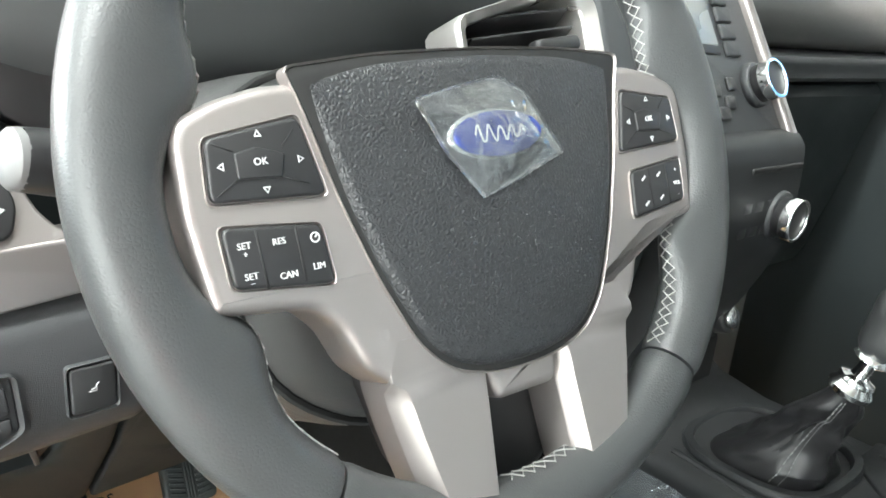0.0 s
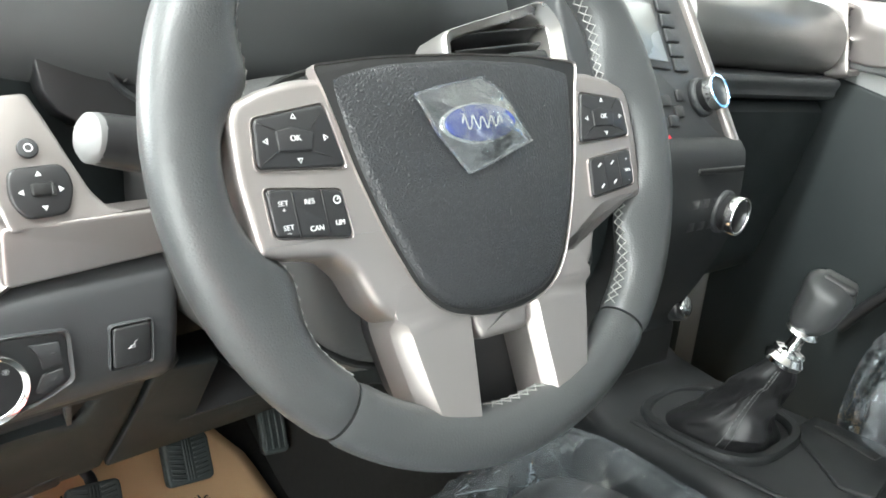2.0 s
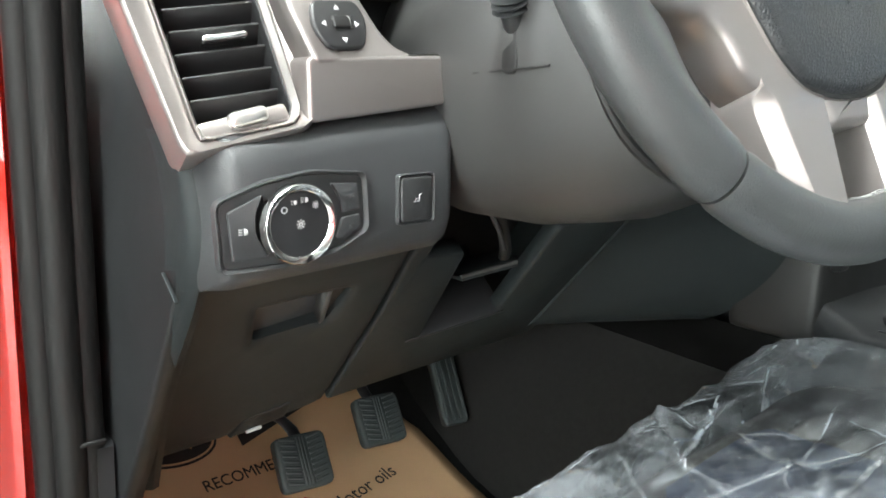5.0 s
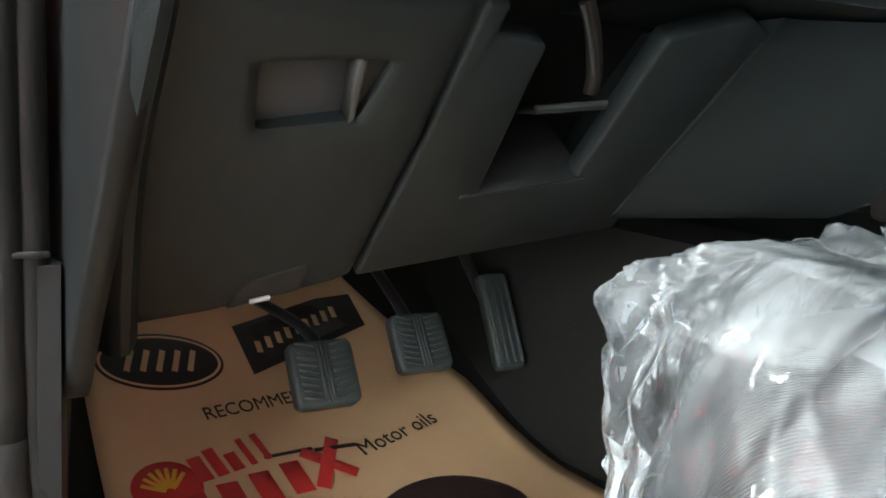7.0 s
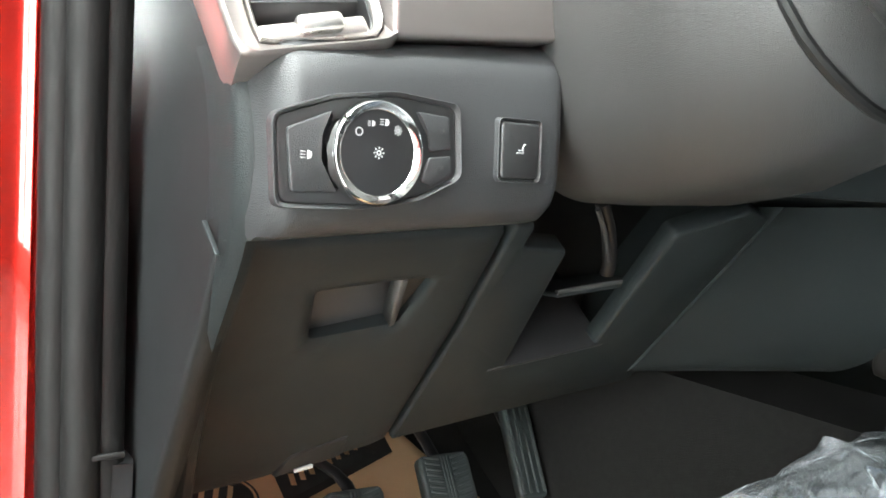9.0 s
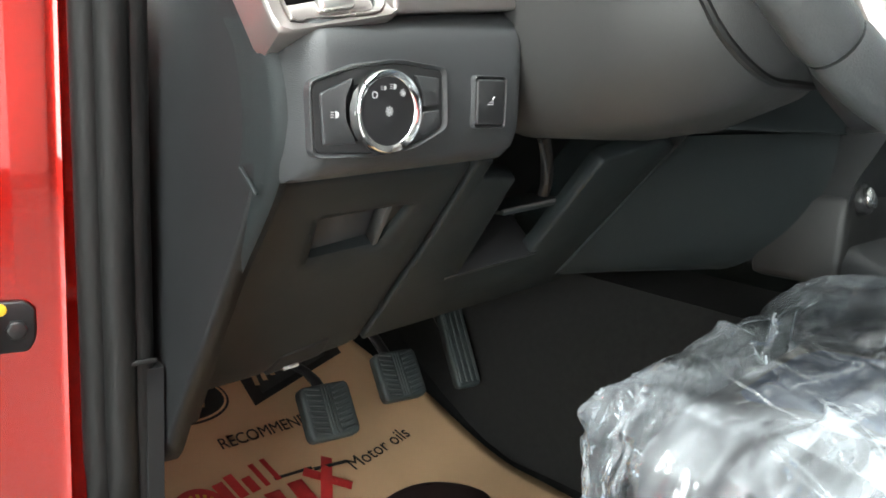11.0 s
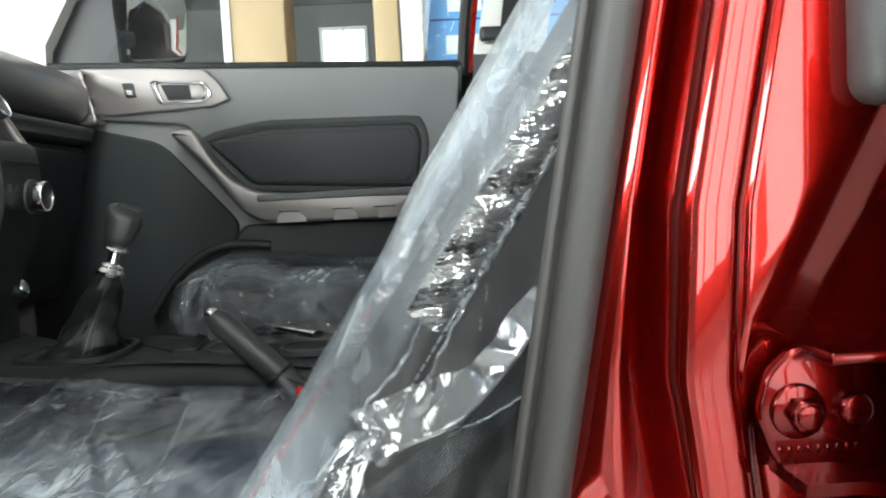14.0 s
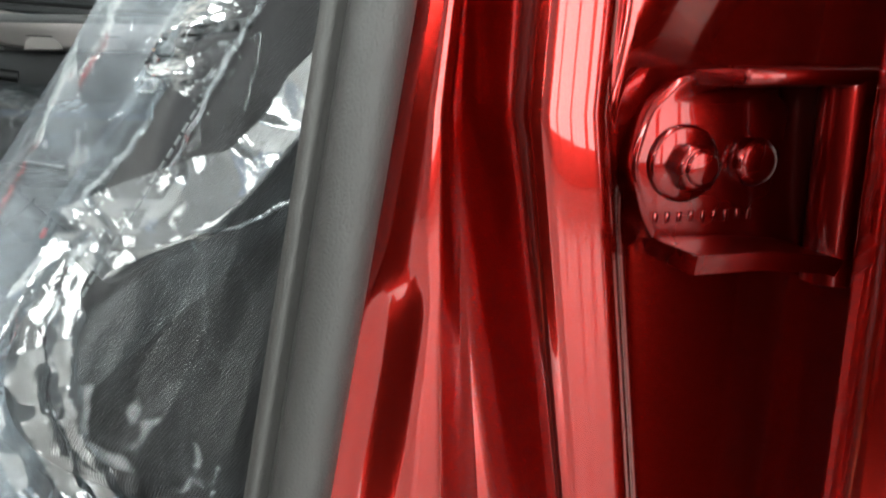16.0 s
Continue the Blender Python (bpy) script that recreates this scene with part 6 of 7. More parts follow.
def cushion_film(name, label, mv, seed, fill):
    """A loose bag of polythene over the cushion, hanging below its front and sides."""
    over = crease_planes(seed + 3, 44, (-0.62, -0.42, 0.70), (0.0, 0.18, 0.90), (0.6, 1.0, 0.4), (0.006, 0.020), (0.003, 0.0085), (0.10, 0.30))
    corner = crease_planes(seed + 8, 90, (-0.64, -0.14, 0.70), (-0.44, 0.14, 0.88), (1.0, 1.0, 0.8), (0.004, 0.012), (0.001, 0.004), (0.03, 0.10))
    front = crease_planes(seed + 11, 130, (-0.60, 0.00, 0.68), (0.0, 0.19, 0.89), (1.0, 0.6, 0.8), (0.005, 0.016), (0.002, 0.0065), (0.04, 0.12))
    flank = crease_planes(seed + 17, 34, (-0.64, -0.42, 0.66), (-0.50, 0.02, 0.86), (0.15, 1.0, 0.55), (0.006, 0.022), (0.002, 0.007), (0.12, 0.30))

    def drape(p):
        x, y, z = p
        y = round_front(x, y, 0.1775) + 0.009 * max(0.0, min(1.0, (y + 0.10) / 0.2))
        u = (x + 0.31) / 0.30
        if z > 0.80:
            z += 0.018 * abs(u) ** 2 - 0.020 * max(0, (-0.05 - y)) / 0.3 + 0.016 * fill * max(0.0, min(1.0, (y + 0.15) / 0.2)) * (0.4 + 0.6 * max(0, min(1, u + 0.6))) - shoulder(x, y)
        if y > 0.06:
            z -= 0.035 * ((y - 0.06) / 0.13) ** 2 * (1 if z > 0.8 else 0.2)
        c = Vector((-0.31, -0.14, 0.76))
        q = Vector((x, y, z))
        d = (q - c).normalized()
        top = max(0.0, min(1.0, (z - 0.80) / 0.05))
        s = tents(q, over) + tents(q, corner) + tents(q, front) + tents(q, flank) + top * fan_folds(x, y) - 0.006
        q = q + d * s
        if z < 0.74:
            q.x += 0.012 * math.sin(y * 60) * (0.74 - z) / 0.1
        return q

    bm = rbox((-0.31, -0.135, 0.768), (0.60, 0.625, 0.241), 0.075, 14, (150, 150, 30), shape=drape, m=mv)
    low = [f for f in bm.faces if f.calc_center_median().z < 0.665 + mv.translation.z]
    bmesh.ops.delete(bm, geom=low, context="FACES")
    sheet = BVHTree.FromBMesh(bm)
    ob = finish(name, bm, FILM, smooth=28)
    for m in (BUNCHED, MIDFILM, OUTERFILM):
        ob.data.materials.append(m)
    for f in ob.data.polygons:
        # bunched layers over the front edge; clearer film outward balances the light there
        x, y, z = f.center - mv.translation
        wave = 0.035 * noise.noise((y * 7, z * 7, seed)) + 0.012 * noise.noise((y * 30, z * 30, seed))
        f.material_index = 1 if f.normal.y > 0.30 - 3 * wave and y > 0.01 else 3 if x < -0.575 + wave else 2 if x < -0.535 + 0.8 * wave else 0
    # doubled-over folds of the sheet, lying on it
    for width, line in FOLDS:
        path = spline([mv @ Vector((x, y, 0.90)) for x, y in line], 10)
        rings = []
        for k, p in enumerate(path):
            hit, n = sheet.ray_cast(p + Vector((0, 0, 0.1)), Vector((0, 0, -1)))[:2]
            if hit is None:
                hit, n = sheet.find_nearest(p)[:2]
            n = n if n.z > 0 else -n
            along = (path[min(k + 1, len(path) - 1)] - path[max(k - 1, 0)]).normalized()
            across = along.cross(n).normalized()
            e = k / (len(path) - 1)
            w = 0.65 * width * (0.35 + 0.65 * math.sin(math.pi * min(1.0, e + 0.12)) ** 0.5) * (1 + 0.35 * noise.noise((hit.x * 30, hit.y * 30, seed)))
            sway = 0.0015 * noise.noise((hit.x * 22, hit.y * 22, seed + 5))
            rings.append([hit + across * (w * c + sway) + n * (0.0012 + 0.42 * w * (1 - c * c) ** 0.5) for c in (-1, -0.6, -0.2, 0.2, 0.6, 1)])
        part("fold", loft(rings, False, False), FOLD, ob, "whitish doubled fold of film")
    return tagged(ob, label, "plastic cover", "plastic seat covers")


# flap of film doubled over on the seat's side: upper edge, lower edge, along the backrest's own depth and height
FLAP = ((0.090, -0.232, 0.058, -0.244), (0.0740, -0.2085, 0.0500, -0.228), (0.0570, -0.1865, 0.0340, -0.208), (0.0475, -0.1770, 0.0305, -0.190), (0.0430, -0.1580, 0.0270, -0.168), (0.0435, -0.140, 0.0250, -0.147), (0.0390, -0.1220, 0.0200, -0.131))


def back_film(name, label, mv, bk, seed):
    """Polythene over the backrest: loose over its front, stretched and crinkled round its edge, clear over the side."""
    bm = bmesh.new()
    rows = []
    nt, ns = 190, 150
    loose = crease_planes(seed + 21, 40, (-0.28, 0.07, -0.36), (0.28, 0.13, 0.40), (1.0, 0.2, 0.35), (0.012, 0.045), (0.002, 0.007), (0.08, 0.25))
    side = crease_planes(seed + 33, 26, (-0.29, -0.06, -0.36), (-0.25, 0.09, 0.40), (0.1, 1.0, 0.8), (0.006, 0.016), (0.001, 0.003), (0.03, 0.09))
    for i in range(nt + 1):
        t = -0.36 + 0.76 * i / nt
        depth = max(0.02, min(0.16, 0.020 + 0.30 * (t + 0.29) + (0.25 * (t + 0.13) if t > -0.13 else 0)))
        half = 0.283 * (1 - 0.10 * max(0, t) / 0.35)
        row = []
        for j in range(ns + 1):
            s = -1 + 2 * j / ns
            k = abs(s)
            if k < 0.50:
                # loose front
                e = k / 0.50
                p, n = Vector((math.copysign((half - 0.022) * e, s), 0.104 + 0.014 * e * e, t)), Vector((0.25 * s, 1, 0))
                move = tents(p, loose) - 0.003
            elif k < 0.66:
                # rounded edge of the loose front
                a = (k - 0.50) / 0.16 * math.pi / 2
                p = Vector((math.copysign(half - 0.022 + 0.022 * math.sin(a), s), 0.090 + 0.028 * math.cos(a), t))
                n = Vector((math.copysign(math.sin(a), s), math.cos(a), 0))
                move = (tents(p, loose) - 0.003) * math.cos(a)
            elif k < 0.80:
                # drawn tight along the seam: fine wrinkles run across it
                g = (k - 0.66) / 0.14
                p = Vector((math.copysign(half, s), 0.090 - 0.026 * g, t))
                n = Vector((math.copysign(1, s), 0.15, 0))
                wob = t + 0.55 * p.y + 0.012 * noise.noise((t * 9, seed, 2.0))
                tight = max(0.0, min(1.0, (t + 0.21) / 0.05))
                move = tight * math.sin(math.pi * min(1.0, g * 1.05)) ** 0.6 * (0.0055 + 0.0046 * ridge(Vector((wob * 26, p.y * 16, seed))) + 0.0026 * ridge(Vector((wob * 62, p.y * 30, seed + 4))) - 0.001)
            else:
                g = (k - 0.80) / 0.20
                p = Vector((math.copysign(half, s), 0.064 - g * depth, t))
                n = Vector((math.copysign(1, s), 0.1, 0))
                move = tents(p, side) + 0.0008 * noise.noise((t * 14, p.y * 20, seed))
            row.append(bm.verts.new(bk @ (p + n.normalized() * move)))
        rows.append(row)
    for a, b in zip(rows, rows[1:]):
        for j in range(1, ns + 1):
            bm.faces.new((a[j - 1], a[j], b[j], b[j - 1]))
    ob = finish(name, bm, FRONTFILM, smooth=35)
    ob.data.materials.append(SIDEFILM)
    ob.data.materials.append(CORNERFILM)
    for f in ob.data.polygons:
        k = abs(-1 + 2 * (f.index % ns + 0.5) / ns)
        f.material_index = 1 if k > 0.80 else 2 if k > 0.665 and f.index > ns * 48 else 1 if k > 0.70 else 0
    # the doubled flap, crumpled into facets
    half = 0.283
    rings = []
    cre = crease_planes(seed + 55, 24, (-0.30, 0.02, -0.25), (-0.28, 0.09, -0.12), (0.0, 1.0, 1.0), (0.003, 0.010), (0.0012, 0.0034), (0.012, 0.04))
    for a in range(85):
        f = a / 84 * (len(FLAP) - 1)
        i = min(int(f), len(FLAP) - 2)
        u = [x + (y - x) * (f - i) for x, y in zip(FLAP[i], FLAP[i + 1])]
        ring = []
        for c in range(19):
            g = c / 18
            p = Vector((-half, u[0] + (u[2] - u[0]) * g, u[1] + (u[3] - u[1]) * g))
            lift = 0.002 + (0.0075 * g if g < 0.88 else 0.0066 * (1 - g) / 0.12) + 0.6 * tents(p, cre)
            ring.append(bk @ (p + Vector((-lift, 0, 0))))
        rings.append(ring)
    part("flap", loft(rings, False, False), HEM, ob, "shiny doubled flap of film")
    # a seam of gathered film beside the edge, and a thin crease below the flap
    for pts, w in (((( 0.064, 0.10), (0.0655, 0.0), (0.0665, -0.072), (0.0663, -0.1136), (0.0652, -0.1519), (0.0614, -0.195)), 0.0011), (((0.0856, -0.150), (0.0775, -0.186), (0.0830, -0.2206)), 0.0011), (((0.0432, -0.2109), (0.0282, -0.1996), (0.0147, -0.1753)), 0.0008)):
        path = spline([bk @ Vector((-half - 0.0028 - 0.0006 * math.sin(k * 5), y, z)) for k, (y, z) in enumerate(pts)], 14)
        part("seam_fold", tube([q + Vector((0, 0.0007 * math.sin(k * 1.3), 0)) for k, q in enumerate(path)], w, 6), FOLD, ob, "whitish gathered seam of film")
    return tagged(ob, label, "plastic cover", "plastic seat covers")


seat1 = seat("car_seat", "dark fabric driver seat under clear plastic film", 0, 0, 0)
cushion_film("cushion_cover", "crumpled clear polythene over the driver seat cushion", seat1[3], 0.0, 1)
back_film("backrest_cover", "clear polythene stretched over the driver backrest", seat1[3], seat1[4], 0.0)
seat2 = seat("car_seat", "dark fabric passenger seat under clear plastic film", 0.735, -0.17, 0.095)
cushion_film("cushion_cover", "crumpled clear polythene over the passenger seat cushion", seat2[3], 2.3, 1)
back_film("backrest_cover", "clear polythene stretched over the passenger backrest", seat2[3], seat2[4], 1.7)
bm = bmesh.new()
for k in range(96):
    z0 = -0.26 + 0.006 * k
    tube([seat1[4] @ Vector((-0.2640 - 0.0004, 0.064 + 0.00005 * k, z0)), seat1[4] @ Vector((-0.2640 - 0.0004, 0.064 + 0.00005 * k, z0 + 0.0042))], 0.0007, 5, bm=bm)
part("seam_stitching", bm, THREAD, seat1[0], "pale seam stitching")
# strands of film bunched at the foot of the driver backrest
for k, (dy, dx, wide) in enumerate(((0.0, 0.0, 0.008), (-0.013, 0.003, 0.006), (0.012, 0.004, 0.005))):
    path = spline([(-0.668 - dx, -0.440 + dy * 0.3, 0.990), (-0.672 - dx, -0.426 + dy * 0.7, 0.968), (-0.674 - dx, -0.417 + dy, 0.944), (-0.674 - dx, -0.419 + dy, 0.915), (-0.672 - dx, -0.428 + dy, 0.885), (-0.668 - dx, -0.434 + dy * 0.8, 0.850)], 10)
    rings = []
    for j, p in enumerate(path):
        a = 0.7 * math.sin(j * 0.30 + 2 * k) + 0.5 * noise.noise((j * 0.2, k, 4.0))
        w = wide * (1 + 0.4 * noise.noise((j * 0.25, k, 1.0)))
        u, v = Vector((-0.25 * math.sin(a), math.cos(a), 0)), Vector((-math.cos(a) * 0.6, -math.sin(a), 0.2))
        rings.append([p + u * w * c + v * (0.0035 * (1 - c * c) + 0.0016 * ridge(Vector((j * 0.5, c * 2.5, k)))) for c in (-1, -0.75, -0.5, -0.25, 0, 0.25, 0.5, 0.75, 1)])
    part("strand", loft(rings, False, False), HEM, bpy.data.objects["backrest_cover"], "shiny bunched strand of film")
# loose skirt of film hanging over the side of the driver seat
bm = bmesh.new()
rows = []
for i in range(41):
    row = []
    for j in range(31):
        y, k = -0.33 - 0.26 * i / 40, j / 30
        top = 0.935 + 0.62 * (-0.40 - y)
        z = top - k * (top - 0.78)
        fold = 0.010 * ridge(Vector((y * 9 + k, k * 1.5, 2.0))) + 0.004 * ridge(Vector((y * 26 - 3 * k, k * 5, 5.0)))
        row.append(bm.verts.new((-0.660 - 0.004 * math.sin(k * 3.1) - fold, y, z)))
    rows.append(row)
for a, b in zip(rows, rows[1:]):
    for j in range(1, 31):
        bm.faces.new((a[j - 1], a[j], b[j], b[j - 1]))
part("film_skirt", bm, SIDEFILM, bpy.data.objects["backrest_cover"], "loose clear film hanging over the seat side")

# ---------------- passenger door ----------------
pdoor = thing("passenger_door", "dark passenger door trim with a silver grab handle", "car door")
PD = plane_at((0.70, 0, 0), (0, -1, 0), (0, 0, 1))
part("door_shell", prism(rounded([(-0.42, 0.58), (0.575, 0.58), (0.565, 1.15), (0.592, 1.383), (-0.30, 1.425), (-0.42, 1.40)], 0.01), PD, -0.10, -0.004, 0.008), DOORGREY, pdoor)
part("upper_panel", prism(rounded([(-0.24, 1.408), (0.586, 1.376), (0.560, 1.16), (0.535, 1.09), (0.10, 1.09), (0.0, 1.28), (-0.20, 1.300)], 0.02), PD, -0.01, 0.008, 0.007, 4), DOORGREY, pdoor, "dark grey upper door panel")
inner = rounded([(0.032, 1.245), (0.17, 1.266), (0.483, 1.262), (0.496, 1.222), (0.480, 1.122), (0.128, 1.145)], 0.014)
cc = (0.29, 1.2)
def scaled(k, q):
    return [(cc[0] + (a - cc[0]) * k, cc[1] + (b - cc[1]) * q) for a, b in inner]


part("inset_rim", ring_prism(radial(scaled(1.075, 1.24), cc), radial(scaled(1.0, 1.0), cc), PD, -0.008, 0.011, 0.003, wi=0.0095), DASH, pdoor)
# near-black filler holds the overhang's shadow round the pad in its colour
part("inset_shadow", prism(scaled(1.0, 1.0), PD, -0.006, 0.0092, 0.001), DARK, pdoor)
pad = part("inset_pad", prism(rounded(scaled(0.975, 0.93), 0.004), PD, -0.006, 0.0125, 0.004, 4), DASH, pdoor, "grey padded door inset")
part("pad_border", ring_prism(radial(scaled(0.94, 0.82), cc), radial(scaled(0.925, 0.77), cc), PD, 0.006, 0.0128, 0.0003), BUTTON, pad, "dark seam of the inset")
part("armrest_ledge", rbox((0.678, -0.305, 1.116), (0.050, 0.33, 0.016), 0.006, 3), DOORGREY, pdoor)
arm = [(-0.034, 1.263), (0.014, 1.270), (0.034, 1.236), (0.056, 1.198), (0.092, 1.158), (0.138, 1.132), (0.20, 1.122), (0.476, 1.110), (0.476, 1.062), (0.40, 1.060), (0.20, 1.062), (0.145, 1.068), (0.112, 1.086), (0.070, 1.142), (0.02, 1.208)]
PA = plane_at((0.668, 0, 0), (0, -1, 0), (0, 0, 1))
grab = part("grab_handle", prism(rounded(arm, 0.012, 3), PA, -0.035, 0.012, 0.008, 4), SILVER, pdoor, "satin silver grab handle and armrest")
for u, k in ((0.212, 0.92), (0.326, 0.74), (0.415, 0.64)):
    scoop = [(u - 0.034, 1.063), (u - 0.033, 1.074), (u - 0.028, 1.081), (u - 0.019, 1.0845), (u + 0.012, 1.0835), (u + 0.022, 1.079), (u + 0.030, 1.071), (u + 0.034, 1.063)]
    scoop = [(u + (a - u) * k, b) for a, b in scoop]
    bm = bmesh.new()
    tilt = [[bm.verts.new(PA @ Vector((a, b, w))) for a, b in scoop] for w in (0.006, 0.0)]
    for v in tilt[1]:
        v.co = v.co + Vector((-0.0125 - 0.42 * (1.0845 - v.co.z), 0, 0))
    bm.faces.new(tilt[1])
    bm.faces.new(list(reversed(tilt[0])))
    for a in range(len(scoop)):
        bm.faces.new((tilt[0][a - 1], tilt[0][a], tilt[1][a], tilt[1][a - 1]))
    bmesh.ops.recalc_face_normals(bm, faces=bm.faces)
    # outward wedge, tilted up so it brightens like a lit hollow
    part("switch_scoop", bm, SILVER, grab, "window switch scoop, face tilted to catch light")
    # dark strip drawn as the shade above the scoop
    part("switch_shade", prism(rounded([(u - 0.030, 1.0875), (u + 0.014, 1.0865), (u + 0.016, 1.0845), (u - 0.028, 1.0855)], 0.0008), PA, 0.006, 0.0126, 0.0003), DARK, grab)
part("lower_panel", prism(rounded([(0.10, 1.062), (0.50, 1.055), (0.52, 0.70), (0.0, 0.70), (0.03, 0.95)], 0.02), PD, -0.01, 0.010, 0.008, 3), DASH, pdoor)
part("speaker_panel", prism(rounded([(-0.36, 1.29), (-0.21, 1.285), (-0.06, 1.245), (0.10, 1.06), (0.02, 0.93), (-0.05, 0.64), (-0.36, 0.62)], 0.03), PD, -0.01, 0.004, 0.006, 3), DASH2, pdoor)
part("map_pocket", tube(spline([(0.672, 0.10, 0.88), (0.668, 0.04, 0.96), (0.668, -0.03, 1.010), (0.670, -0.10, 1.022), (0.676, -0.16, 1.015)], 5), 0.010, 10), BUTTON, pdoor, "dark map pocket lip")
plate_o = rounded([(-0.218, 1.408), (-0.10, 1.404), (0.046, 1.394), (0.072, 1.368), (0.094, 1.328), (0.056, 1.314), (-0.155, 1.305), (-0.196, 1.311)], 0.008)
hp = part("handle_plate", prism(plate_o, PD, 0.0, 0.017, 0.005, 4), SILVER, pdoor, "satin silver door handle plate")
h_o = rounded([(-0.075, 1.377), (0.045, 1.369), (0.060, 1.338), (0.038, 1.324), (-0.055, 1.323)], 0.012)
hc = (-0.005, 1.348)
part("handle_ring", ring_prism(radial(h_o, hc), radial([(hc[0] + (p - hc[0]) * 0.78, hc[1] + (q - hc[1]) * 0.74) for p, q in h_o], hc), PD, 0.010, 0.022, 0.003), CHROME, hp, "bright door release surround")
# flat near-black patch on the plate for the shade inside the handle
part("handle_well", prism([(-0.05, 1.366), (0.012, 1.363), (0.016, 1.332), (-0.035, 1.332)], PD, 0.010, 0.0178, 0.001), DARK, hp)
part("release_lever", prism(rounded([(0.010, 1.364), (0.044, 1.362), (0.050, 1.340), (0.034, 1.330), (0.014, 1.332)], 0.005), PD, 0.010, 0.021, 0.003), SILVER, hp, "silver release lever")
part("lock_button", prism(rounded([(-0.130, 1.373), (-0.106, 1.372), (-0.100, 1.342), (-0.122, 1.341)], 0.004), PD, 0.010, 0.0185, 0.001), BUTTON, hp, "black door lock button")
part("lock_mark", prism([(-0.121, 1.358), (-0.110, 1.357), (-0.108, 1.347), (-0.119, 1.348)], PD, 0.018, 0.0190, 0.0003), PRINT, hp)
part("belt_seal", rbox((0.712, -0.14, 1.402), (0.02, 0.89, 0.016), 0.005, 2, shape=lambda p: (p.x, p.y, p.z + 0.042 * (p.y + 0.14) - 0.002)), SEAL, pdoor, "black window seal")
pane = part("door_window", loft([[(0.735, 0.20, 1.40), (0.735, -0.59, 1.37), (0.732, -0.59, 1.37), (0.732, 0.20, 1.40)], [(0.70, 0.02, 1.62), (0.70, -0.62, 1.62), (0.697, -0.62, 1.62), (0.697, 0.02, 1.62)], [(0.665, -0.20, 1.78), (0.665, -0.66, 1.78), (0.662, -0.66, 1.78), (0.662, -0.20, 1.78)]]), GLASS, pdoor)
pane.visible_shadow = False
part("window_frame", tube(spline([(0.725, -0.592, 1.36), (0.715, -0.605, 1.50), (0.695, -0.635, 1.66), (0.668, -0.672, 1.79)], 5), 0.013, 8), SEAL, pdoor, "black rear window frame")
part("sail_panel", loft([[(0.73, 0.33, 1.41), (0.73, 0.145, 1.405), (0.745, 0.145, 1.405), (0.745, 0.33, 1.41)], [(0.728, 0.31, 1.48), (0.728, 0.148, 1.48), (0.743, 0.148, 1.48), (0.743, 0.31, 1.48)], [(0.72, 0.27, 1.555), (0.72, 0.15, 1.56), (0.735, 0.15, 1.56), (0.735, 0.27, 1.555)], [(0.712, 0.18, 1.595), (0.712, 0.15, 1.60), (0.727, 0.15, 1.60), (0.727, 0.18, 1.595)]]), BUTTON, pdoor, "black mirror sail panel")
MG = plane_at((0.860, 0.100, 1.526), (0.66, -0.75, 0), (0, 0, 1))
shell_o = rounded([(-0.098, -0.098), (0.070, -0.085), (0.084, 0.060), (0.060, 0.094), (-0.070, 0.094), (-0.098, 0.060)], 0.03)
mirror = part("door_mirror", prism(shell_o, MG, -0.085, 0.004, 0.012, 4), BUTTON, pdoor, "black door mirror housing")
part("mirror_glass", prism(rounded([(-0.076, -0.088), (0.066, -0.072), (0.076, 0.058), (0.054, 0.084), (-0.066, 0.084)], 0.026), MG, 0.0, 0.0055, 0.001), MIRROR, mirror)
part("mirror_arm", tube([(0.74, 0.20, 1.47), (0.79, 0.19, 1.48), (0.83, 0.16, 1.49)], 0.035, 12, flat=0.7), BUTTON, mirror)

# ---------------- front pillar, driver side ----------------
pillar = thing("front_pillar", "glossy red front door pillar with black seal", "pillar", kind="structure")


bm = loft([[(-0.708, 0.405, z), (-0.712, 0.425, z), (-0.722, 0.432, z), (-0.765, 0.440, z), (-0.80, 0.455, z), (-0.86, 0.47, z), (-0.90, 0.52, z), (-0.90, 0.75, z), (-0.70, 0.75, z)] for z in (0.35, 0.6, 0.9, 1.2, 1.5)])
part("jamb", bm, RED, pillar, "glossy red painted jamb")


def seal_at(pts, r, name, mat, label):
    return part(name, tube(pts, r, 14), mat, pillar, label)


seal_at(spline([(-0.703, 0.398, 1.55), (-0.703, 0.400, 1.2), (-0.700, 0.402, 0.9), (-0.694, 0.404, 0.7), (-0.680, 0.36, 0.58)], 8), 0.0115, "door_seal", SEAL, "black rubber door seal")
seal_at(spline([(-0.690, 0.388, 1.55), (-0.690, 0.390, 1.2), (-0.687, 0.392, 0.9), (-0.681, 0.394, 0.7), (-0.668, 0.35, 0.58)], 8), 0.0125, "seal_lip", SEAL, "black rubber seal lip")
seal_at(spline([(-0.674, 0.392, 1.55), (-0.674, 0.394, 1.2), (-0.671, 0.396, 0.9), (-0.665, 0.396, 0.7), (-0.652, 0.35, 0.58)], 8), 0.0115, "seal_trim", SEAL, "dark trim edge")
bm = loft([[(-0.668, 0.386, z), (-0.656, 0.384, z), (-0.640, 0.44, z), (-0.640, 0.60, z), (-0.70, 0.60, z)] for z in (0.55, 0.70, 0.845)])
part("kick_trim", bm, CONSOLE, pillar, "dark kick panel trim")
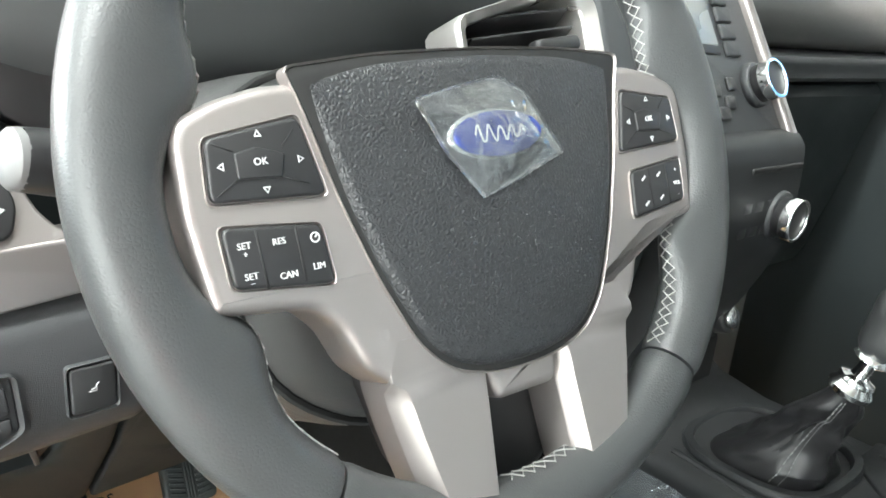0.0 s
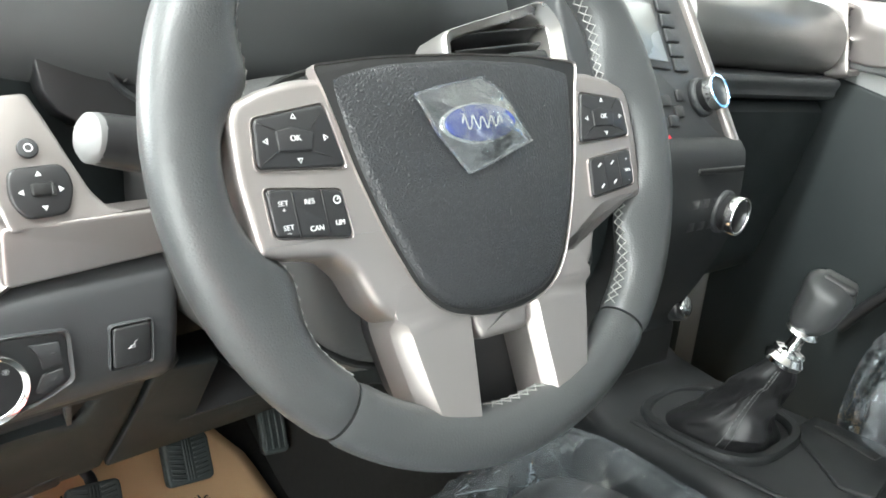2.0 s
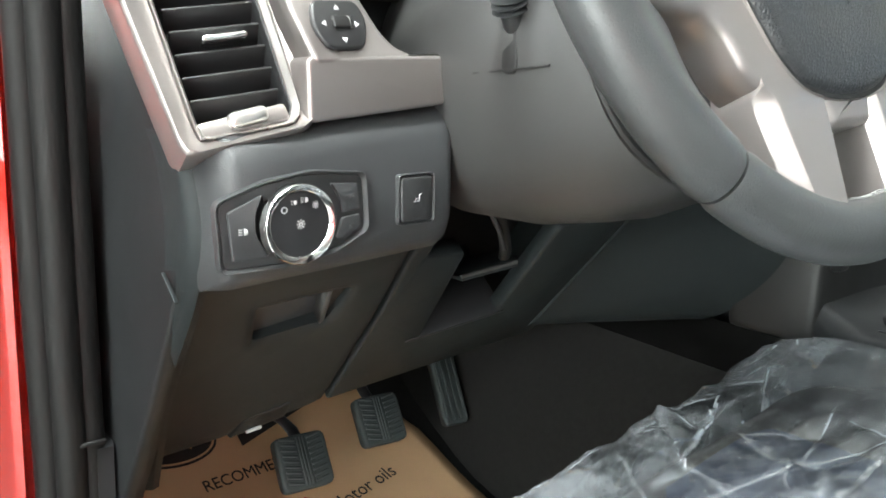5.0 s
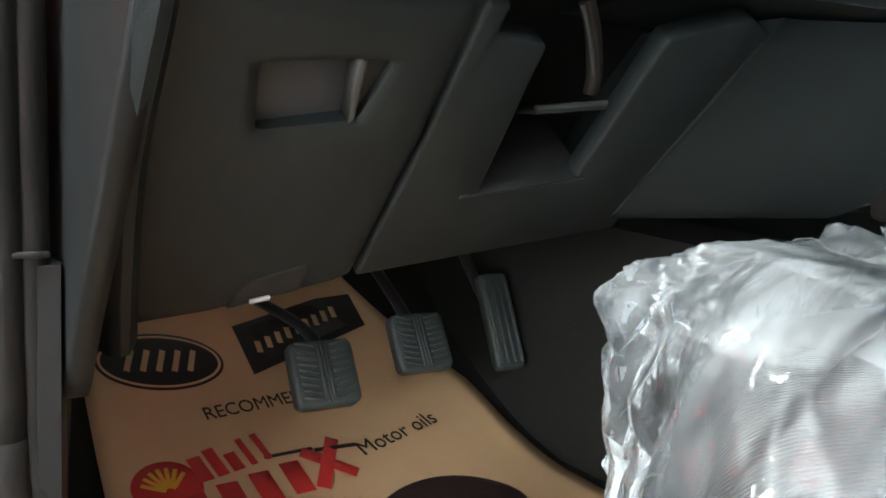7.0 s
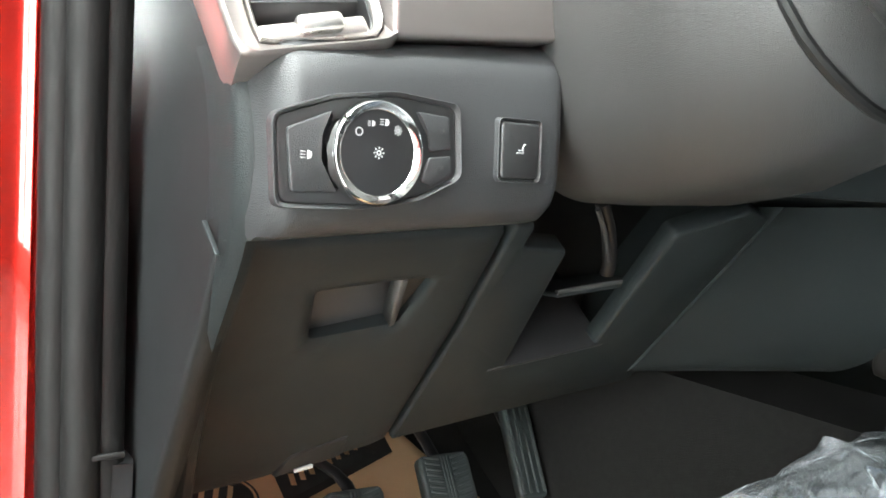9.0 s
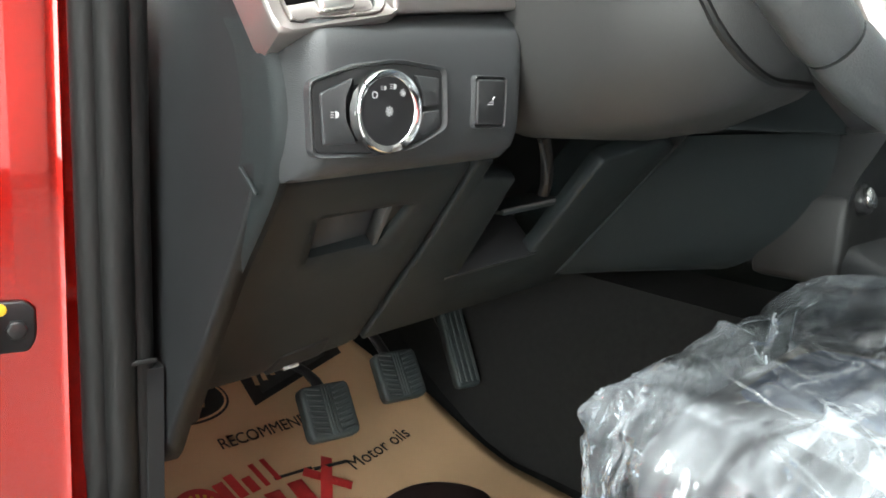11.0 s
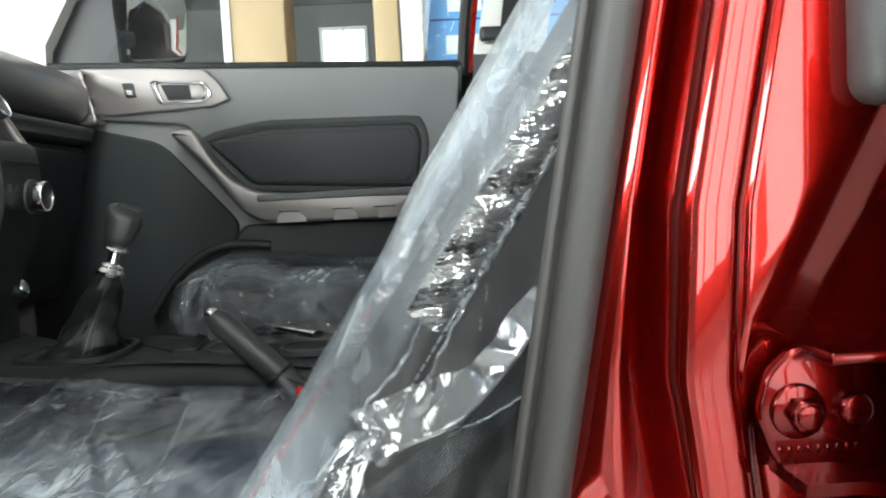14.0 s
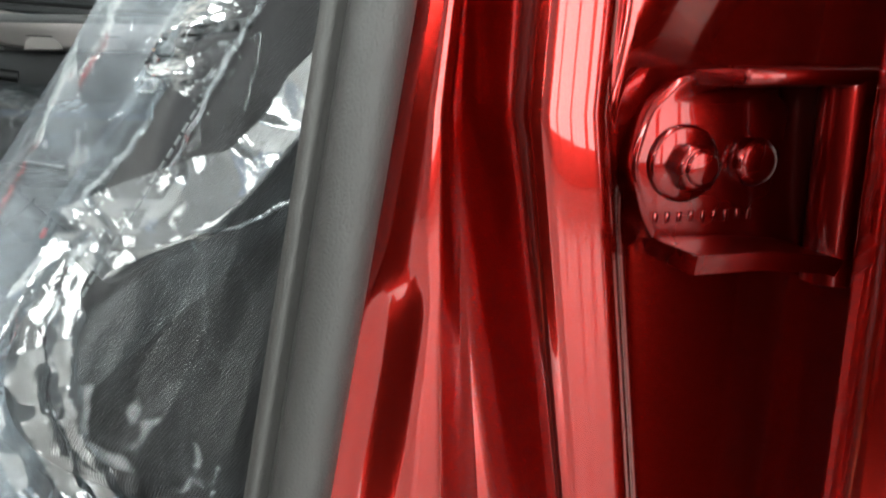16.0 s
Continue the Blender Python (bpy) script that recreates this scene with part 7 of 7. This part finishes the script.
part("kick_clip", rbox((-0.6725, 0.3835, 0.852), (0.022, 0.003, 0.004), 0.001, 1), DARK, pillar)
CK = plane_at((-0.742, 0.436, 0.879), (1, -0.2, 0), (0, 0, 1))
check = thing("check_strap", "black steel door check strap bracket", "door check")
part("bracket", prism(rounded([(-0.05, -0.019), (0.006, -0.019), (0.011, -0.010), (0.011, 0.012), (0.004, 0.019), (-0.05, 0.019)], 0.003), CK, -0.004, 0.006, 0.002), BLACKSTEEL, check)
part("bolt", disc(shift(CK, -0.002, -0.001), 0.0075, 0.005, 0.013, 0.002, 6), BLACKSTEEL, check)
part("pin", tube([CK @ Vector((-0.022, -0.024, 0.010)), CK @ Vector((-0.022, 0.024, 0.010))], 0.006, 12), BLACKSTEEL, check)
part("paint_mark", disc(shift(CK, -0.012, 0.014), 0.0045, 0.005, 0.0085, 0.001, 12), AMBER, check, "yellow paint mark")
tagged(finish("door_sill", loft([[(-0.86, y, 0.45), (-0.86, y, 0.55), (-0.80, y, 0.575), (-0.69, y, 0.58), (-0.64, y, 0.57), (-0.64, y, 0.45)] for y in (-0.60, 0.5)]), DASH2), "dark plastic covered door sill", "sill", kind="structure")

# ---------------- centre pillar, driver side ----------------
bpillar = thing("centre_pillar", "glossy red centre door pillar with grey seal trim", "pillar", kind="structure")


def by(z):
    """How far the pillar leans back with height."""
    return -0.19 * (z - 1.045)


# grey rubber trim along the front edge of the pillar
def pillar_profile():
    """A thin bead, a groove, then a wide rounded face."""
    pts = [(-0.700, -0.556), (-0.768, -0.5135)]
    pts += [(-0.774 - 0.0042 * math.cos(t), -0.5085 + 0.0042 * math.sin(t)) for t in [math.pi * (0.35 - 0.6 * i / 8) for i in range(9)]]
    pts += [(-0.7765, -0.5140)]
    pts += [(-0.7790 - 0.0078 * math.sin(t), -0.5255 + 0.0120 * math.cos(t)) for t in [math.pi * (0.08 + 0.80 * i / 14) for i in range(15)]]
    pts = [pts[0]] + [(x, -0.5345 + (y + 0.537) * 0.72) for x, y in pts[1:]]
    return pts + [(-0.70, -0.562)]


prof = pillar_profile()
part("pillar_seal", loft([[(x, y + by(z), z) for x, y in prof] for z in [0.45 + 0.05 * i for i in range(28)]]), GREYTRIM, bpillar, "grey grained rubber seal trim")


def smooth(a, b, t):
    t = max(0.0, min(1.0, (t - a) / (b - a)))
    return t * t * (3 - 2 * t)


PRESSING = [(0.532, -0.776), (0.536, -0.783), (0.540, -0.786), (0.5436, -0.784), (0.5452, -0.775), (0.5464, -0.768), (0.5476, -0.771), (0.5486, -0.783), (0.5496, -0.795), (0.5507, -0.803), (0.5522, -0.8072), (0.5545, -0.8090), (0.558, -0.8097), (0.5625, -0.8099), (0.568, -0.8096), (0.5715, -0.8088), (0.5735, -0.807), (0.5752, -0.803), (0.578, -0.797), (0.581, -0.7955), (0.72, -0.795)]


# the pressing's section, its corners eased
PRESS_S = [PRESSING[0][0] + 0.0002 * i for i in range(941)]
_raw = np.interp(PRESS_S, [p[0] for p in PRESSING], [p[1] for p in PRESSING])
_kernel = np.exp(-0.5 * (np.arange(-25, 26) * 0.0002 / 0.0011) ** 2)
PRESS_X = np.convolve(np.pad(_raw, 25, mode="edge"), _kernel / _kernel.sum(), mode="valid")


def press(s, z):
    """Depth x of the pressed pillar at s behind the reference line, at height z."""
    d = max(0.0, min(0.30, 1.10 - z))
    bend = 0.125 * d if d < 0.06 else 0.0075 + 0.31 * (d - 0.06)
    # the ridge swings backwards towards the hinge
    s2 = s if s < 0.532 else (0.532 + (s - 0.532) * 0.017 / (0.017 + bend) if s < 0.549 + bend else s - bend)
    x = float(np.interp(s2, PRESS_S, PRESS_X))
    # plateau behind the ridge, above the hinge pocket
    lift = smooth(-0.050, 0.045, (z - 1.037) - 2.6 * (s - 0.588)) * smooth(0.5730, 0.5765, s2)
    x = x + (-0.8065 - x) * lift
    # slight dent low on the front lip
    dent = smooth(1.005, 0.98, z) * smooth(0.536, 0.541, s) * smooth(0.552, 0.546, s)
    return x + 0.003 * dent


def along(u, z):
    """The place behind the reference line at which the pressing's column u runs at height z."""
    d = max(0.0, min(0.30, 1.10 - z))
    bend = 0.125 * d if d < 0.06 else 0.0075 + 0.31 * (d - 0.06)
    return u if u < 0.532 else (0.532 + (u - 0.532) * (0.017 + bend) / 0.017 if u < 0.549 else u + bend)


bm = bmesh.new()
rows = []
zs = [0.45 + 0.05 * i for i in range(8)] + [0.83 + 0.006 * i for i in range(61)] + [1.20 + 0.05 * i for i in range(8)]
ss = [0.528, 0.531] + [0.533 + 0.0011 * i for i in range(82)] + [0.626 + 0.008 * i for i in range(11)]
for z in zs:
    rows.append([bm.verts.new((press(s, z), -s + by(z), z)) for s in [along(u, z) for u in ss]])
for a, b in zip(rows, rows[1:]):
    for i in range(1, len(ss)):
        bm.faces.new((a[i - 1], a[i], b[i], b[i - 1]))
bmesh.ops.recalc_face_normals(bm, faces=bm.faces)
skin = part("pillar_skin", bm, RED, bpillar, "glossy red pressed pillar skin")
skin.modifiers.new("thick", "SOLIDIFY").thickness = 0.002
part("pillar_core", loft([[(-0.70, -0.54 + by(z), z), (-0.745, -0.545 + by(z), z), (-0.775, -0.62 + by(z), z), (-0.78, -0.70 + by(z), z), (-0.70, -0.70 + by(z), z)] for z in (0.45, 1.0, 1.55)]), TRIM, bpillar)
tagged(finish("pillar_inner", loft([[(-0.62, -0.575 + by(z), z), (-0.695, -0.548 + by(z), z), (-0.695, -0.72 + by(z), z), (-0.62, -0.72 + by(z), z)] for z in (0.5, 1.0, 1.5, 1.82)]), TRIM), "dark inner centre pillar trim", "trim", kind="structure")

# hinge of the rear door, its shade carried by the darker red
hinge = thing("door_hinge", "red door hinge with hexagon bolt, shade in its paint", "hinge")
HG = plane_at((-0.802, 0, 0), (0, -1, 0), (0, 0, 1))
part("leaf", prism(rounded([(0.586, 1.027), (0.590, 1.041), (0.600, 1.050), (0.660, 1.048), (0.660, 0.996), (0.632, 1.004), (0.596, 1.005), (0.591, 1.012)], 0.004), HG, -0.004, 0.005, 0.002), SHADERED, hinge)
part("upper_flange", rbox((-0.812, -0.632, 1.049), (0.030, 0.058, 0.0045), 0.0018, 2), SHADERED, hinge)
part("lower_flange", loft([[(-0.798, -y, z - 0.0028), (-0.826, -y, z - 0.0028), (-0.827, -y, z + 0.002), (-0.798, -y, z + 0.002)] for y, z in ((0.594, 1.0065), (0.612, 1.0065), (0.630, 1.0045), (0.645, 1.000), (0.664, 0.992))]), SHADERED, hinge)
bolt = part("washer", disc(shift(HG, 0.6005, 1.0275), 0.0098, 0.004, 0.0072, 0.001, 28), SHADERED, hinge)
part("bolt_head", disc(shift(HG, 0.6015, 1.027), 0.0064, 0.006, 0.0125, 0.0012, 6), SHADERED, bolt)
part("bolt_face", disc(shift(HG, 0.6015, 1.027), 0.0045, 0.012, 0.0135, 0.0008, 20), SHADERED, bolt)
part("rivet", disc(shift(HG, 0.620, 1.0275), 0.0062, 0.004, 0.0095, 0.002, 24), SHADERED, hinge)
part("knuckle", tube([(-0.820, -0.638, 0.998), (-0.820, -0.638, 1.048)], 0.0075, 16), SHADERED, hinge)
bm = bmesh.new()
for i in range(9):
    strip((0.594 + 0.0034 * i, 1.0125), (0.594 + 0.0034 * i, 1.0150), 0.0013, shift(HG, 0, 0, 0.005), 0.0004, bm)
part("cast_marks", bm, SHADERED, hinge)

# edge of the opened rear door, and its wiring boot
rdoor = thing("rear_door", "glossy red rear door standing open", "car door")



def door_ring(z):
    """Plan of the rear door: a rounded leading edge with a bead, then the flat skin."""
    y = DOORY + by(z) * 0.1
    edge = [(-0.847 + 0.010 * math.cos(t), y + 0.0065 * math.sin(t)) for t in [math.pi * (0.0 + 0.75 * i / 10) for i in range(11)]]
    return [(px, py, z) for px, py in [(-0.834, y - 0.09)] + edge + [(-0.866, y - 0.004), (-1.49, y - 0.64), (-1.44, y - 0.72)]]


DOORY = -0.631
part("door_skin", loft([door_ring(0.5 + 0.1 * i) for i in range(9)]), RED, rdoor)
part("inner_seal", tube([(-0.832, -0.668 + by(z) * 0.2, z) for z in (0.5, 0.8, 1.1, 1.5)], 0.008, 10), SEAL, rdoor)
part("pillar_buffer", rbox((-0.812, -0.643, 1.170), (0.022, 0.046, 0.078), 0.009, 4), TRIM, bpillar, "grey plastic buffer block")

# the driver's door, standing open ahead of the doorway
fdoor = thing("driver_door", "glossy red driver door standing open on its check strap", "car door")
DM = Matrix.Translation((-0.90, 0.50, 0)) @ Matrix.Rotation(radians(-62), 4, "Z")
part("door_skin", rbox((0.0, -0.47, 0.86), (0.09, 0.98, 0.82), 0.03, 4, m=DM), RED, fdoor)
part("door_trim", rbox((0.062, -0.48, 0.885), (0.04, 0.98, 0.83), 0.018, 3, m=DM), DASH2, fdoor, "dark moulded door trim")
part("window_frame", tube([DM @ Vector(p) for p in ((0.0, 0.0, 1.26), (-0.01, -0.45, 1.66), (-0.01, -0.90, 1.72), (0.0, -0.94, 1.26))], 0.018, 8), SEAL, fdoor, "black window frame")
